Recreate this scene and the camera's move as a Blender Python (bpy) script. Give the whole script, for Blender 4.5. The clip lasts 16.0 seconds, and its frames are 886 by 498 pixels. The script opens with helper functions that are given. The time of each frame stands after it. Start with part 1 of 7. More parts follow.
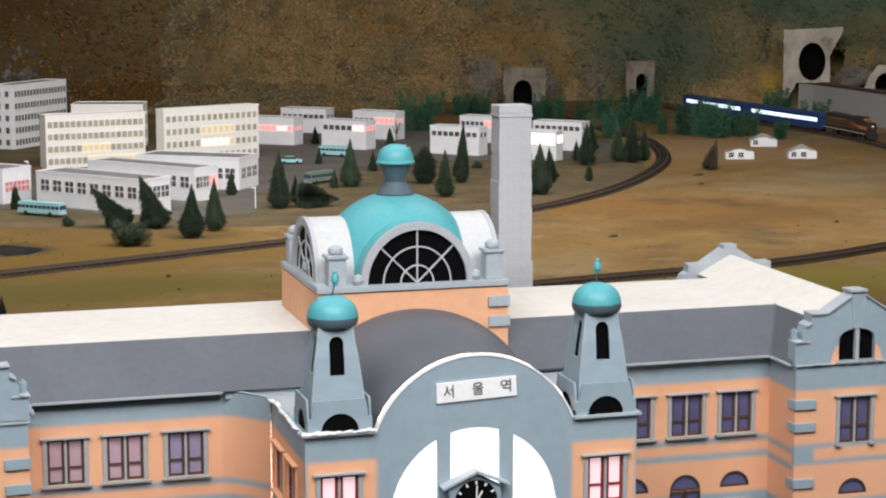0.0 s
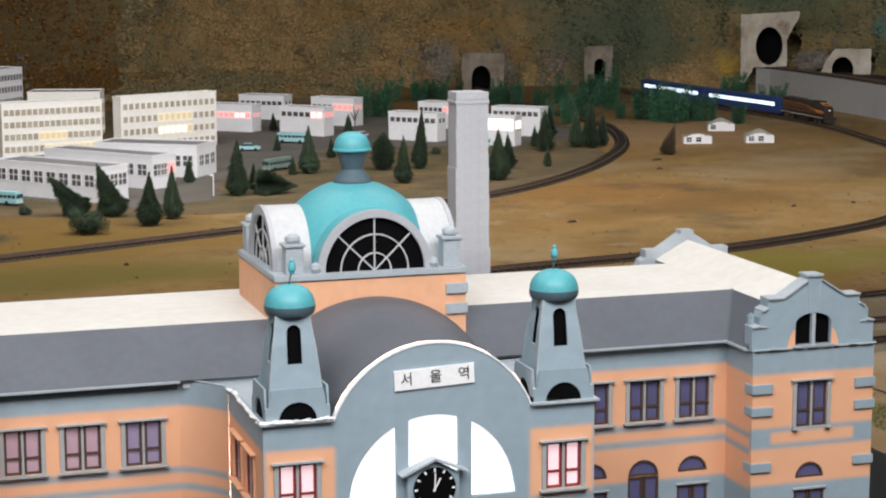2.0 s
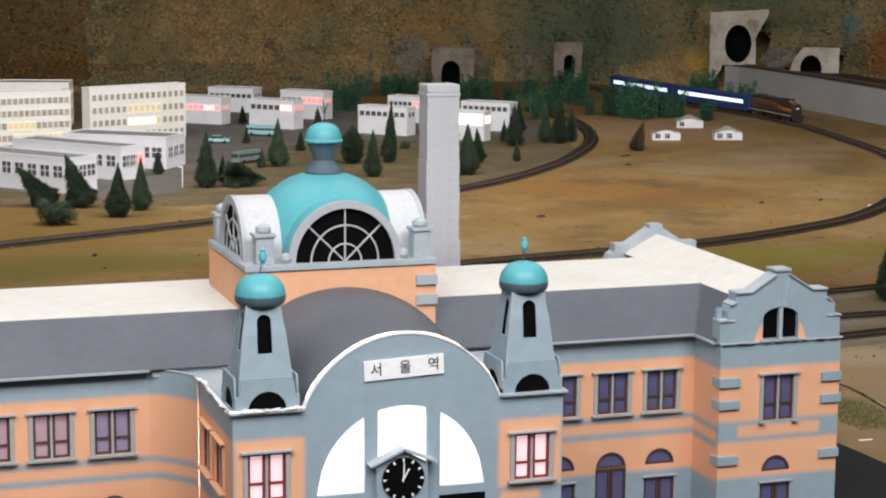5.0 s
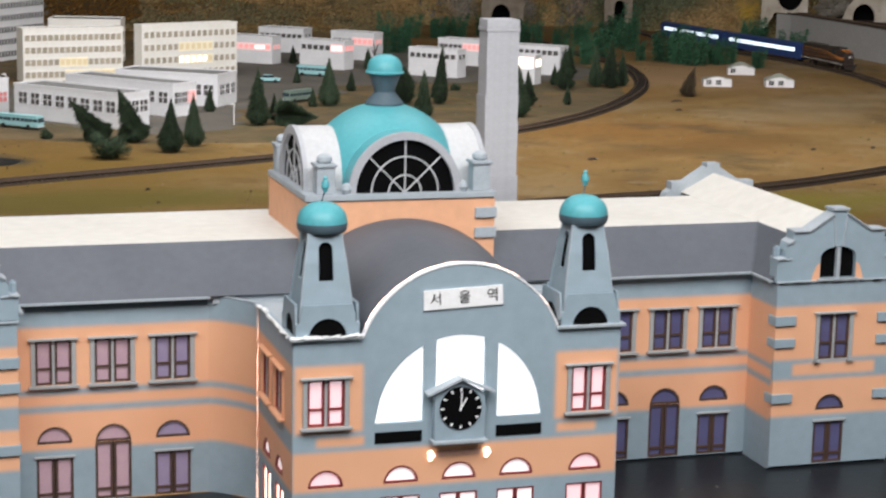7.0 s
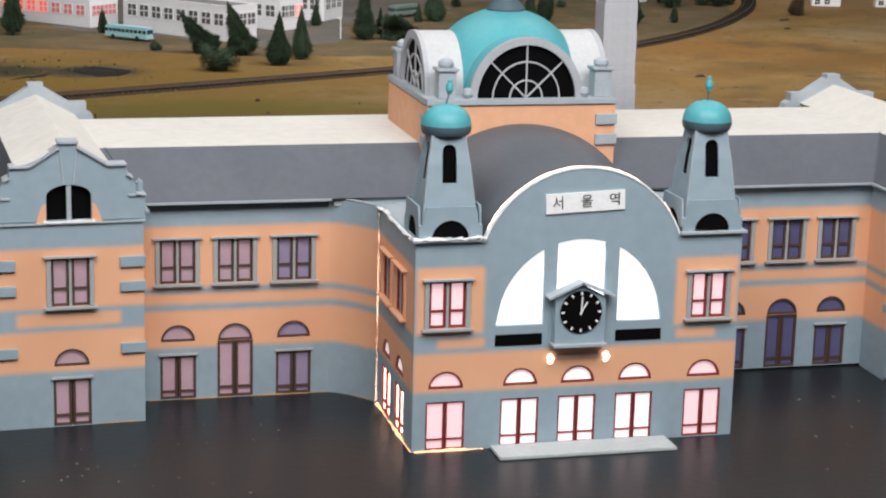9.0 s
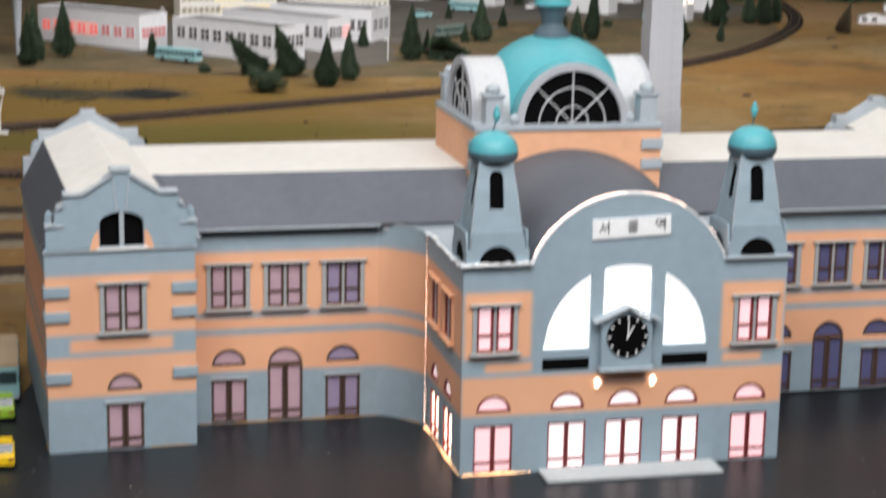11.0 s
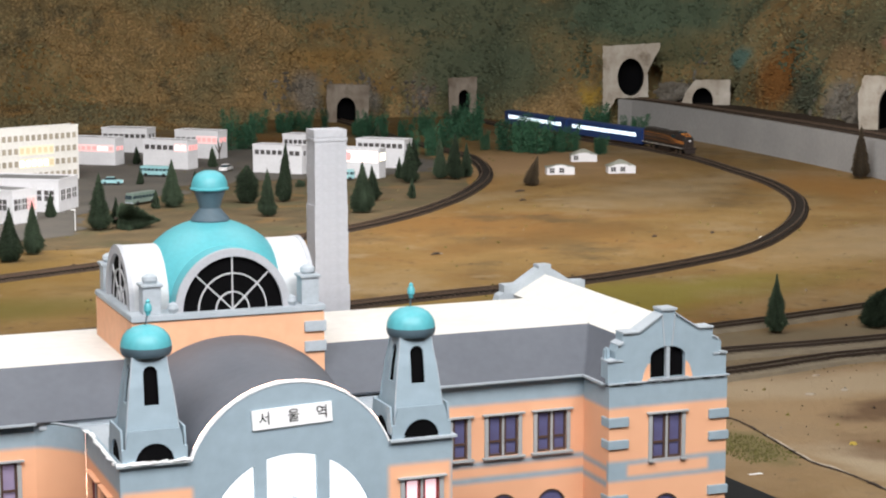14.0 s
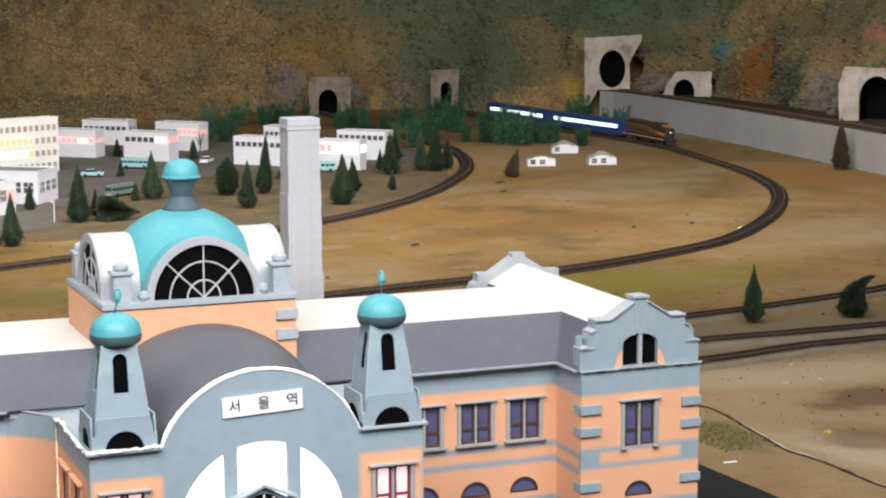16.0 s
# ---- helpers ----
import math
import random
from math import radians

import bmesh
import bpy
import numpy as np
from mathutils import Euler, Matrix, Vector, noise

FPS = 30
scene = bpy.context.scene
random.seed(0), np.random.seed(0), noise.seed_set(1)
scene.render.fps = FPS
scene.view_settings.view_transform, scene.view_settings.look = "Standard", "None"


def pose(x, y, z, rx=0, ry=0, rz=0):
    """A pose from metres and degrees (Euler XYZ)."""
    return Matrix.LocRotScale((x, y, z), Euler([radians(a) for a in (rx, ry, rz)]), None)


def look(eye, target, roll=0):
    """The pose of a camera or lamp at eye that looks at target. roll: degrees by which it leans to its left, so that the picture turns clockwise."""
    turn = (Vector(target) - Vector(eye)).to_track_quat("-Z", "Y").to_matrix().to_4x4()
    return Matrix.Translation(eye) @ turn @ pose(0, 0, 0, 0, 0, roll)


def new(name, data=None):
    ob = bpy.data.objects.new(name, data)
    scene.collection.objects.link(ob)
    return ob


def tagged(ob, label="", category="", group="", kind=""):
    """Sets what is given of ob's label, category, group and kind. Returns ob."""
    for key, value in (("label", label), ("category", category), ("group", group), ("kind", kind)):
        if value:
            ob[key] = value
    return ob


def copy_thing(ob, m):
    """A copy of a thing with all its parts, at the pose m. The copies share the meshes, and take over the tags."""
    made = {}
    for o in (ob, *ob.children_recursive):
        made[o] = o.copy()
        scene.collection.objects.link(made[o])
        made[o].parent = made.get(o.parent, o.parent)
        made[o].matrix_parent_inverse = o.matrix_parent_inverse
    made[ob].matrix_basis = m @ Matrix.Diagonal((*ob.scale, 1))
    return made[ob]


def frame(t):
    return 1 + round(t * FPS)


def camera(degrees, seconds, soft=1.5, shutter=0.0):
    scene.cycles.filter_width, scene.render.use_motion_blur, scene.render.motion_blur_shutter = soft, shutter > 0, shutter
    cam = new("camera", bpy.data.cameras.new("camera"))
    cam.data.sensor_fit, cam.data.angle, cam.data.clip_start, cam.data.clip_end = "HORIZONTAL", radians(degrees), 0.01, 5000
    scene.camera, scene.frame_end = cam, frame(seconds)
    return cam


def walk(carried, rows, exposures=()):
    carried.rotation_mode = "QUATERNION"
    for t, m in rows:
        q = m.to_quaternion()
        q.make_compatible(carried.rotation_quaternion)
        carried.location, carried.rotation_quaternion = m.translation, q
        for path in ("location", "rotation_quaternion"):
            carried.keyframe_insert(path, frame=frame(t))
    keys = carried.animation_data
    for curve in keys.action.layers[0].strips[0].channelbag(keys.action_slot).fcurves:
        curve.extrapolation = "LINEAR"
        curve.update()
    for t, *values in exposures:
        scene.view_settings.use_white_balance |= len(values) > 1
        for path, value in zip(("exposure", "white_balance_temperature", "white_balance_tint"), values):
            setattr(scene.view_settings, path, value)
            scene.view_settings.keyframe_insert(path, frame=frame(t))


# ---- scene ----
def turn(yaw, pitch, roll):
    """A camera that looks along +y, turned left by yaw, up by pitch, leaning by roll."""
    return pose(0, 0, 0, 0, 0, yaw) @ pose(0, 0, 0, 90 + pitch) @ pose(0, 0, 0, 0, 0, roll)


cam = camera(26.185, 16.0, 2.1, 0.5)
walk(cam, [
    (0, pose(-0.6338, -2.0439, 0.7831) @ turn(-16.236, -8.628, 0.013)),
    (0.5, pose(-0.6319, -2.0383, 0.7817) @ turn(-16.339, -8.752, -0.207)),
    (1, pose(-0.6287, -2.0370, 0.7821) @ turn(-17.018, -9.048, -0.299)),
    (1.5, pose(-0.6285, -2.0416, 0.7855) @ turn(-17.399, -9.128, -0.239)),
    (2, pose(-0.6299, -2.0434, 0.7852) @ turn(-17.451, -9.065, -0.165)),
    (2.5, pose(-0.6272, -2.0409, 0.7844) @ turn(-17.467, -9.020, -0.157)),
    (3, pose(-0.6244, -2.0370, 0.7819) @ turn(-17.456, -9.053, -0.306)),
    (3.5, pose(-0.6222, -2.0404, 0.7821) @ turn(-18.103, -9.106, -0.124)),
    (4, pose(-0.6252, -2.0463, 0.7822) @ turn(-18.262, -9.151, 0.121)),
    (6.5, pose(-0.6531, -2.0535, 0.7726) @ turn(-18.230, -9.861, 1.402)),
    (7, pose(-0.6599, -2.0567, 0.7641) @ turn(-17.167, -10.802, 1.259)),
    (7.5, pose(-0.6727, -2.0558, 0.7487) @ turn(-16.321, -11.421, 1.404)),
    (8, pose(-0.6890, -2.0591, 0.7428) @ turn(-15.459, -12.922, 1.715)),
    (8.5, pose(-0.6940, -2.0587, 0.7405) @ turn(-14.622, -13.128, 1.508)),
    (8.7, pose(-0.6943, -2.0592, 0.7409) @ turn(-14.537, -13.140, 1.500)),
    (10.8, pose(-0.7045, -2.0767, 0.7563) @ turn(-12.656, -13.619, 1.064)),
    (11, pose(-0.7007, -2.0800, 0.7581) @ turn(-12.884, -12.725, 0.991)),
    (11.2, pose(-0.6903, -2.0801, 0.7683) @ turn(-13.143, -11.077, 0.836)),
    (11.3, pose(-0.6850, -2.0802, 0.7733) @ turn(-13.551, -10.483, 0.759)),
    (11.4, pose(-0.6798, -2.0802, 0.7784) @ turn(-14.175, -9.955, 0.681)),
    (11.5, pose(-0.6746, -2.0803, 0.7835) @ turn(-15.082, -9.488, 0.604)),
    (12, pose(-0.6626, -2.0822, 0.8011) @ turn(-17.493, -8.447, 0.039)),
    (12.5, pose(-0.6489, -2.0780, 0.8023) @ turn(-18.006, -8.075, -0.209)),
    (13, pose(-0.6360, -2.0685, 0.7980) @ turn(-19.973, -8.101, -0.067)),
    (13.5, pose(-0.6252, -2.0613, 0.7989) @ turn(-21.301, -8.174, 0.032)),
    (14, pose(-0.6201, -2.0598, 0.7981) @ turn(-21.432, -8.199, -0.087)),
    (14.5, pose(-0.6188, -2.0602, 0.7954) @ turn(-21.338, -8.204, -0.246)),
    (15, pose(-0.6194, -2.0633, 0.7947) @ turn(-21.361, -8.261, -0.215)),
    (15.5, pose(-0.6119, -2.0636, 0.7920) @ turn(-21.419, -8.318, -0.231)),
    (16, pose(-0.6039, -2.0666, 0.7907) @ turn(-21.876, -8.395, -0.137)),
], [(0.0, -0.27), (4.2, -0.28), (6.5, -0.26), (7.0, -0.30), (7.5, -0.44), (8.5, -0.42), (10.8, -0.30), (11.5, -0.46), (12.0, -0.2), (12.5, 0.0), (13.5, 0.06), (16.0, 0.05)])

# ---- world, lamps ----
world = bpy.data.worlds.new("room_air")
scene.world = world
world.use_nodes = True
world.node_tree.nodes["Background"].inputs[0].default_value = (0.9, 0.95, 1.0, 1)
world.node_tree.nodes["Background"].inputs[1].default_value = 0.02


def area_lamp(name, at, size_x, size_y, watts, colour, aim):
    d = bpy.data.lights.new(name, "AREA")
    d.shape, d.size, d.size_y, d.energy, d.color = "RECTANGLE", size_x, size_y, watts, colour
    ob = new(name, d)
    ob.matrix_world = look(at, aim)
    return ob


WHITE_LIGHT = (0.985, 0.965, 0.97)
area_lamp("ceiling_lamp_front", (-0.25, -1.4, 2.05), 3.2, 1.2, 130, WHITE_LIGHT, (0.05, 0.3, 0))
area_lamp("ceiling_lamp_middle", (0.3, 1.2, 2.1), 3.2, 1.0, 42, WHITE_LIGHT, (0.3, 1.9, 0))
area_lamp("ceiling_lamp_back", (0.75, 2.7, 2.1), 4.4, 1.2, 205, (0.985, 0.965, 0.95), (1.2, 6.9, 0.1))

# ---- materials ----


def material(name, colour, rough=0.6, metal=0.0, second=None, scale=30.0, amount=0.5, bump=0.0, bump_scale=None,
             grain=None, emit=0.0, emit_colour=None, island=0.0, spec=0.5):
    """A surface with two scales of variation: broad patches towards `second`, fine grain, and relief."""
    m = bpy.data.materials.new(name)
    m.use_nodes = True
    nt = m.node_tree
    b = nt.nodes["Principled BSDF"]
    b.inputs["Roughness"].default_value, b.inputs["Metallic"].default_value = rough, metal
    b.inputs["Specular IOR Level"].default_value = spec
    tc = nt.nodes.new("ShaderNodeTexCoord")
    second = second or tuple(c * 0.8 for c in colour)
    big = nt.nodes.new("ShaderNodeTexNoise")
    big.inputs["Scale"].default_value, big.inputs["Detail"].default_value = scale, 5
    nt.links.new(tc.outputs["Object"], big.inputs["Vector"])
    ramp = nt.nodes.new("ShaderNodeValToRGB")
    ramp.color_ramp.elements[0].position, ramp.color_ramp.elements[1].position = 0.5 - 0.25 * amount, 0.5 + 0.3
    ramp.color_ramp.elements[0].color, ramp.color_ramp.elements[1].color = (*colour, 1), (*second, 1)
    nt.links.new(big.outputs["Fac"], ramp.inputs["Fac"])
    fine = nt.nodes.new("ShaderNodeTexNoise")
    fine.inputs["Scale"].default_value, fine.inputs["Detail"].default_value = grain or scale * 9, 3
    nt.links.new(tc.outputs["Object"], fine.inputs["Vector"])
    mr = nt.nodes.new("ShaderNodeMapRange")
    mr.inputs["To Min"].default_value, mr.inputs["To Max"].default_value = 0.86, 1.12
    nt.links.new(fine.outputs["Fac"], mr.inputs["Value"])
    mul = nt.nodes.new("ShaderNodeMix")
    mul.data_type, mul.blend_type = "RGBA", "MULTIPLY"
    mul.inputs["Factor"].default_value = 1.0
    nt.links.new(ramp.outputs["Color"], mul.inputs["A"])
    nt.links.new(mr.outputs["Result"], mul.inputs["B"])
    last = mul.outputs["Result"]
    if island:
        geo = nt.nodes.new("ShaderNodeNewGeometry")
        oi = nt.nodes.new("ShaderNodeObjectInfo")
        add = nt.nodes.new("ShaderNodeMath")
        add.operation = "ADD"
        nt.links.new(geo.outputs["Random Per Island"], add.inputs[0])
        nt.links.new(oi.outputs["Random"], add.inputs[1])
        mi = nt.nodes.new("ShaderNodeMapRange")
        mi.inputs["From Max"].default_value = 2.0
        mi.inputs["To Min"].default_value, mi.inputs["To Max"].default_value = 1 - island, 1 + island
        nt.links.new(add.outputs[0], mi.inputs["Value"])
        m2 = nt.nodes.new("ShaderNodeMix")
        m2.data_type, m2.blend_type = "RGBA", "MULTIPLY"
        m2.inputs["Factor"].default_value = 1.0
        nt.links.new(last, m2.inputs["A"])
        nt.links.new(mi.outputs["Result"], m2.inputs["B"])
        last = m2.outputs["Result"]
    nt.links.new(last, b.inputs["Base Color"])
    if bump:
        bn = nt.nodes.new("ShaderNodeTexNoise")
        bn.inputs["Scale"].default_value, bn.inputs["Detail"].default_value = bump_scale or scale * 6, 6
        nt.links.new(tc.outputs["Object"], bn.inputs["Vector"])
        bp = nt.nodes.new("ShaderNodeBump")
        bp.inputs["Strength"].default_value, bp.inputs["Distance"].default_value = 0.6, bump
        nt.links.new(bn.outputs["Fac"], bp.inputs["Height"])
        nt.links.new(bp.outputs["Normal"], b.inputs["Normal"])
    if emit:
        b.inputs["Emission Color"].default_value = (*(emit_colour or colour), 1)
        b.inputs["Emission Strength"].default_value = emit
    return m


def blend_colours(name, stops, scale, rough=0.9, bump=0.0, bump_scale=60.0, detail=8, patches=(), spots=(), island=0.0):
    """Many-coloured ground or moss: a noise run through several colours, with larger patches laid over it."""
    m = bpy.data.materials.new(name)
    m.use_nodes = True
    nt = m.node_tree
    b = nt.nodes["Principled BSDF"]
    b.inputs["Roughness"].default_value = rough
    b.inputs["Specular IOR Level"].default_value = 0.2
    tc = nt.nodes.new("ShaderNodeTexCoord")

    def noise_node(sc, det, shift=0.0):
        mp = nt.nodes.new("ShaderNodeMapping")
        mp.inputs["Location"].default_value = (shift, shift * 0.7, shift * 1.3)
        nt.links.new(tc.outputs["Object"], mp.inputs["Vector"])
        n = nt.nodes.new("ShaderNodeTexNoise")
        n.inputs["Scale"].default_value, n.inputs["Detail"].default_value = sc, det
        n.inputs["Roughness"].default_value = 0.65
        nt.links.new(mp.outputs["Vector"], n.inputs["Vector"])
        return n.outputs["Fac"]
    ramp = nt.nodes.new("ShaderNodeValToRGB")
    els = ramp.color_ramp.elements
    while len(els) < len(stops):
        els.new(0.5)
    for e, (p, c) in zip(els, stops):
        e.position, e.color = p, (*c, 1)
    nt.links.new(noise_node(scale, detail), ramp.inputs["Fac"])
    last = ramp.outputs["Color"]
    for k, (colour, sc, lo, hi, strength) in enumerate(patches):
        r = nt.nodes.new("ShaderNodeMapRange")
        r.inputs["From Min"].default_value, r.inputs["From Max"].default_value = lo, hi
        r.inputs["To Max"].default_value = strength
        nt.links.new(noise_node(sc, 5, 3.1 * (k + 1)), r.inputs["Value"])
        mx = nt.nodes.new("ShaderNodeMix")
        mx.data_type = "RGBA"
        nt.links.new(r.outputs["Result"], mx.inputs["Factor"])
        nt.links.new(last, mx.inputs["A"])
        mx.inputs["B"].default_value = (*colour, 1)
        last = mx.outputs["Result"]
    for k, (colour, at, reach, turn_by, strength) in enumerate(spots):
        rx, ry = reach[:2]
        mp = nt.nodes.new("ShaderNodeMapping")
        mp.vector_type = "TEXTURE"
        mp.inputs["Location"].default_value = (at[0], at[1], at[2] if len(at) > 2 else 0)
        mp.inputs["Rotation"].default_value = (0, 0, radians(turn_by))
        mp.inputs["Scale"].default_value = (rx, ry, reach[2] if len(reach) > 2 else 10)
        nt.links.new(tc.outputs["Object"], mp.inputs["Vector"])
        ln = nt.nodes.new("ShaderNodeVectorMath")
        ln.operation = "LENGTH"
        nt.links.new(mp.outputs["Vector"], ln.inputs[0])
        wob = nt.nodes.new("ShaderNodeMath")
        wob.operation, wob.inputs[1].default_value = "MULTIPLY_ADD", 1.7
        nt.links.new(noise_node(2.4 / (rx + ry), 10, 5.3 * (k + 1)), wob.inputs[0])
        nt.links.new(ln.outputs["Value"], wob.inputs[2])
        r = nt.nodes.new("ShaderNodeMapRange")
        r.inputs["From Min"].default_value, r.inputs["From Max"].default_value = 2.0, 1.35
        r.inputs["To Max"].default_value = strength
        nt.links.new(wob.outputs[0], r.inputs["Value"])
        mx = nt.nodes.new("ShaderNodeMix")
        mx.data_type = "RGBA"
        nt.links.new(r.outputs["Result"], mx.inputs["Factor"])
        nt.links.new(last, mx.inputs["A"])
        mx.inputs["B"].default_value = (*colour, 1)
        last = mx.outputs["Result"]
    if island:
        geo = nt.nodes.new("ShaderNodeNewGeometry")
        mi = nt.nodes.new("ShaderNodeMapRange")
        mi.inputs["To Min"].default_value, mi.inputs["To Max"].default_value = 1 - island, 1 + island
        nt.links.new(geo.outputs["Random Per Island"], mi.inputs["Value"])
        mx = nt.nodes.new("ShaderNodeMix")
        mx.data_type, mx.blend_type = "RGBA", "MULTIPLY"
        mx.inputs["Factor"].default_value = 1.0
        nt.links.new(last, mx.inputs["A"])
        nt.links.new(mi.outputs["Result"], mx.inputs["B"])
        last = mx.outputs["Result"]
    nt.links.new(last, b.inputs["Base Color"])
    if bump:
        bp = nt.nodes.new("ShaderNodeBump")
        bp.inputs["Strength"].default_value, bp.inputs["Distance"].default_value = 0.8, bump
        nt.links.new(noise_node(bump_scale, 6, 9.0), bp.inputs["Height"])
        nt.links.new(bp.outputs["Normal"], b.inputs["Normal"])
    return m


M_GREY = material("bluegrey_painted_card", (0.315, 0.408, 0.470), 0.62, second=(0.272, 0.356, 0.412), scale=7, bump=0.0002)
M_ORANGE = material("apricot_painted_card", (0.84, 0.46, 0.275), 0.62, second=(0.76, 0.40, 0.235), scale=7, bump=0.0002)


def sprayed(name, rects, soft=0.0085):
    """Bluegrey card with apricot fields sprayed over it, soft at their edges; rects are x0, x1, z0, z1 in the board's own plane."""
    m = material(name, (0.315, 0.408, 0.470), 0.62, second=(0.272, 0.356, 0.412), scale=7, bump=0.0002)
    nt = m.node_tree
    b = nt.nodes["Principled BSDF"]
    grey = b.inputs["Base Color"].links[0].from_socket
    tc = nt.nodes.new("ShaderNodeTexCoord")
    wob = nt.nodes.new("ShaderNodeTexNoise")
    wob.inputs["Scale"].default_value, wob.inputs["Detail"].default_value = 60, 4
    nt.links.new(tc.outputs["Object"], wob.inputs["Vector"])
    shift = nt.nodes.new("ShaderNodeVectorMath")
    shift.operation = "MULTIPLY_ADD"
    shift.inputs[1].default_value = (0.0016, 0.0016, 0.0016)
    nt.links.new(wob.outputs["Color"], shift.inputs[0])
    nt.links.new(tc.outputs["Object"], shift.inputs[2])
    sep = nt.nodes.new("ShaderNodeSeparateXYZ")
    nt.links.new(shift.outputs["Vector"], sep.inputs[0])

    def step(axis, lo, hi):
        r = nt.nodes.new("ShaderNodeMapRange")
        r.interpolation_type = "SMOOTHSTEP"
        r.inputs["From Min"].default_value, r.inputs["From Max"].default_value = lo + 0.0008, hi + 0.0008
        nt.links.new(sep.outputs[axis], r.inputs["Value"])
        return r.outputs["Result"]

    def joined(op, u, v):
        n = nt.nodes.new("ShaderNodeMath")
        n.operation = op
        nt.links.new(u, n.inputs[0])
        nt.links.new(v, n.inputs[1])
        return n.outputs[0]
    mask = None
    for x0, x1, z0, z1 in rects:
        f = joined("MULTIPLY", step("Z", z0 - soft / 2, z0 + soft / 2), step("Z", z1 + soft / 2, z1 - soft / 2))
        if x1 - x0 < 1:
            f = joined("MULTIPLY", f, joined("MULTIPLY", step("X", x0 - soft / 2, x0 + soft / 2), step("X", x1 + soft / 2, x1 - soft / 2)))
        mask = f if mask is None else joined("MAXIMUM", mask, f)
    big = nt.nodes.new("ShaderNodeTexNoise")
    big.inputs["Scale"].default_value, big.inputs["Detail"].default_value = 9, 5
    nt.links.new(tc.outputs["Object"], big.inputs["Vector"])
    tone = nt.nodes.new("ShaderNodeValToRGB")
    tone.color_ramp.elements[0].position, tone.color_ramp.elements[1].position = 0.38, 0.8
    tone.color_ramp.elements[0].color, tone.color_ramp.elements[1].color = (0.84, 0.455, 0.270, 1), (0.76, 0.395, 0.230, 1)
    nt.links.new(big.outputs["Fac"], tone.inputs["Fac"])
    mx = nt.nodes.new("ShaderNodeMix")
    mx.data_type = "RGBA"
    nt.links.new(mask, mx.inputs["Factor"])
    nt.links.new(grey, mx.inputs["A"])
    nt.links.new(tone.outputs["Color"], mx.inputs["B"])
    nt.links.new(mx.outputs["Result"], b.inputs["Base Color"])
    return m


M_TRIM = material("pale_grey_trim", (0.42, 0.47, 0.51), 0.6, second=(0.36, 0.41, 0.45), scale=25)
M_ROOF = material("slate_grey_roof_card", (0.108, 0.119, 0.141), 0.6, second=(0.084, 0.094, 0.114), scale=10, bump=0.0002)
M_WHITE = material("white_roof_card", (0.69, 0.675, 0.635), 0.7, second=(0.63, 0.61, 0.56), scale=6, bump=0.0003)
M_SHELL = material("white_vault_paint", (0.56, 0.57, 0.585), 0.55, second=(0.48, 0.50, 0.515), scale=18, bump=0.0003)
M_TEAL = material("turquoise_dome_paint", (0.092, 0.395, 0.445), 0.45, second=(0.076, 0.35, 0.40), scale=18, bump=0.0002)
M_SLATE = material("dark_bluegrey_paint", (0.075, 0.118, 0.148), 0.5, second=(0.062, 0.10, 0.125), scale=20)
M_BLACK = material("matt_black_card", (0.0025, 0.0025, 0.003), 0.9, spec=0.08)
M_BROWN = material("dark_brown_frame", (0.085, 0.048, 0.036), 0.6, second=(0.06, 0.034, 0.026), scale=40)
M_REDBROWN = material("redbrown_frame", (0.22, 0.03, 0.03), 0.6, second=(0.16, 0.02, 0.02), scale=40)
M_CHIM = material("pale_grey_chimney_card", (0.50, 0.51, 0.54), 0.65, second=(0.43, 0.44, 0.47), scale=16)
M_PAPER = material("white_paper", (0.92, 0.93, 0.94), 0.7, second=(0.87, 0.88, 0.89), scale=20)
# emissive bead added in place of light leaking under the walls
M_LEAK = material("amber_leak_glow", (0.55, 0.33, 0.14), 0.4, second=(0.4, 0.2, 0.07), scale=120, emit=3.0, emit_colour=(1.0, 0.55, 0.28))
# tan card edge, with faint emission put in for leaked light
M_TAN = material("tan_card_edge_with_glow", (0.36, 0.22, 0.10), 0.8, second=(0.22, 0.13, 0.06), scale=60, emit=0.16, emit_colour=(1.0, 0.55, 0.22))
M_SPECK = material("dull_dust", (0.14, 0.13, 0.115), 0.9, second=(0.08, 0.075, 0.07), scale=30, island=0.6)
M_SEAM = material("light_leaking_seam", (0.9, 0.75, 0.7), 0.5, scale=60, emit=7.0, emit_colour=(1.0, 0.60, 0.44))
M_DRESS = material("grey_window_dressing", (0.40, 0.42, 0.43), 0.6, second=(0.35, 0.37, 0.38), scale=25)
M_RIM = material("lilac_grey_rim", (0.46, 0.475, 0.51), 0.55, second=(0.40, 0.42, 0.45), scale=25)
M_FAN = material("backlit_white_pane", (0.9, 0.9, 0.9), 0.5, emit=1.25, emit_colour=(1.0, 0.98, 0.98), scale=20)
M_PINK = material("backlit_pink_pane", (0.8, 0.5, 0.5), 0.5, emit=0.80, emit_colour=(1.0, 0.68, 0.74), scale=20)
M_PINKW = material("backlit_pale_pane", (0.9, 0.8, 0.8), 0.5, emit=0.92, emit_colour=(1.0, 0.84, 0.86), scale=20)
M_HOT = material("brightly_backlit_pane", (0.9, 0.8, 0.75), 0.5, emit=5.5, emit_colour=(1.0, 0.70, 0.54), scale=20)
M_ROSE = material("dim_rose_pane", (0.42, 0.29, 0.33), 0.4, second=(0.35, 0.24, 0.30), emit=0.14, emit_colour=(0.95, 0.6, 0.7), scale=50)
M_BLUE = material("dim_violet_pane", (0.10, 0.10, 0.205), 0.3, second=(0.085, 0.075, 0.15), emit=0.03, emit_colour=(0.4, 0.4, 0.9), scale=50)
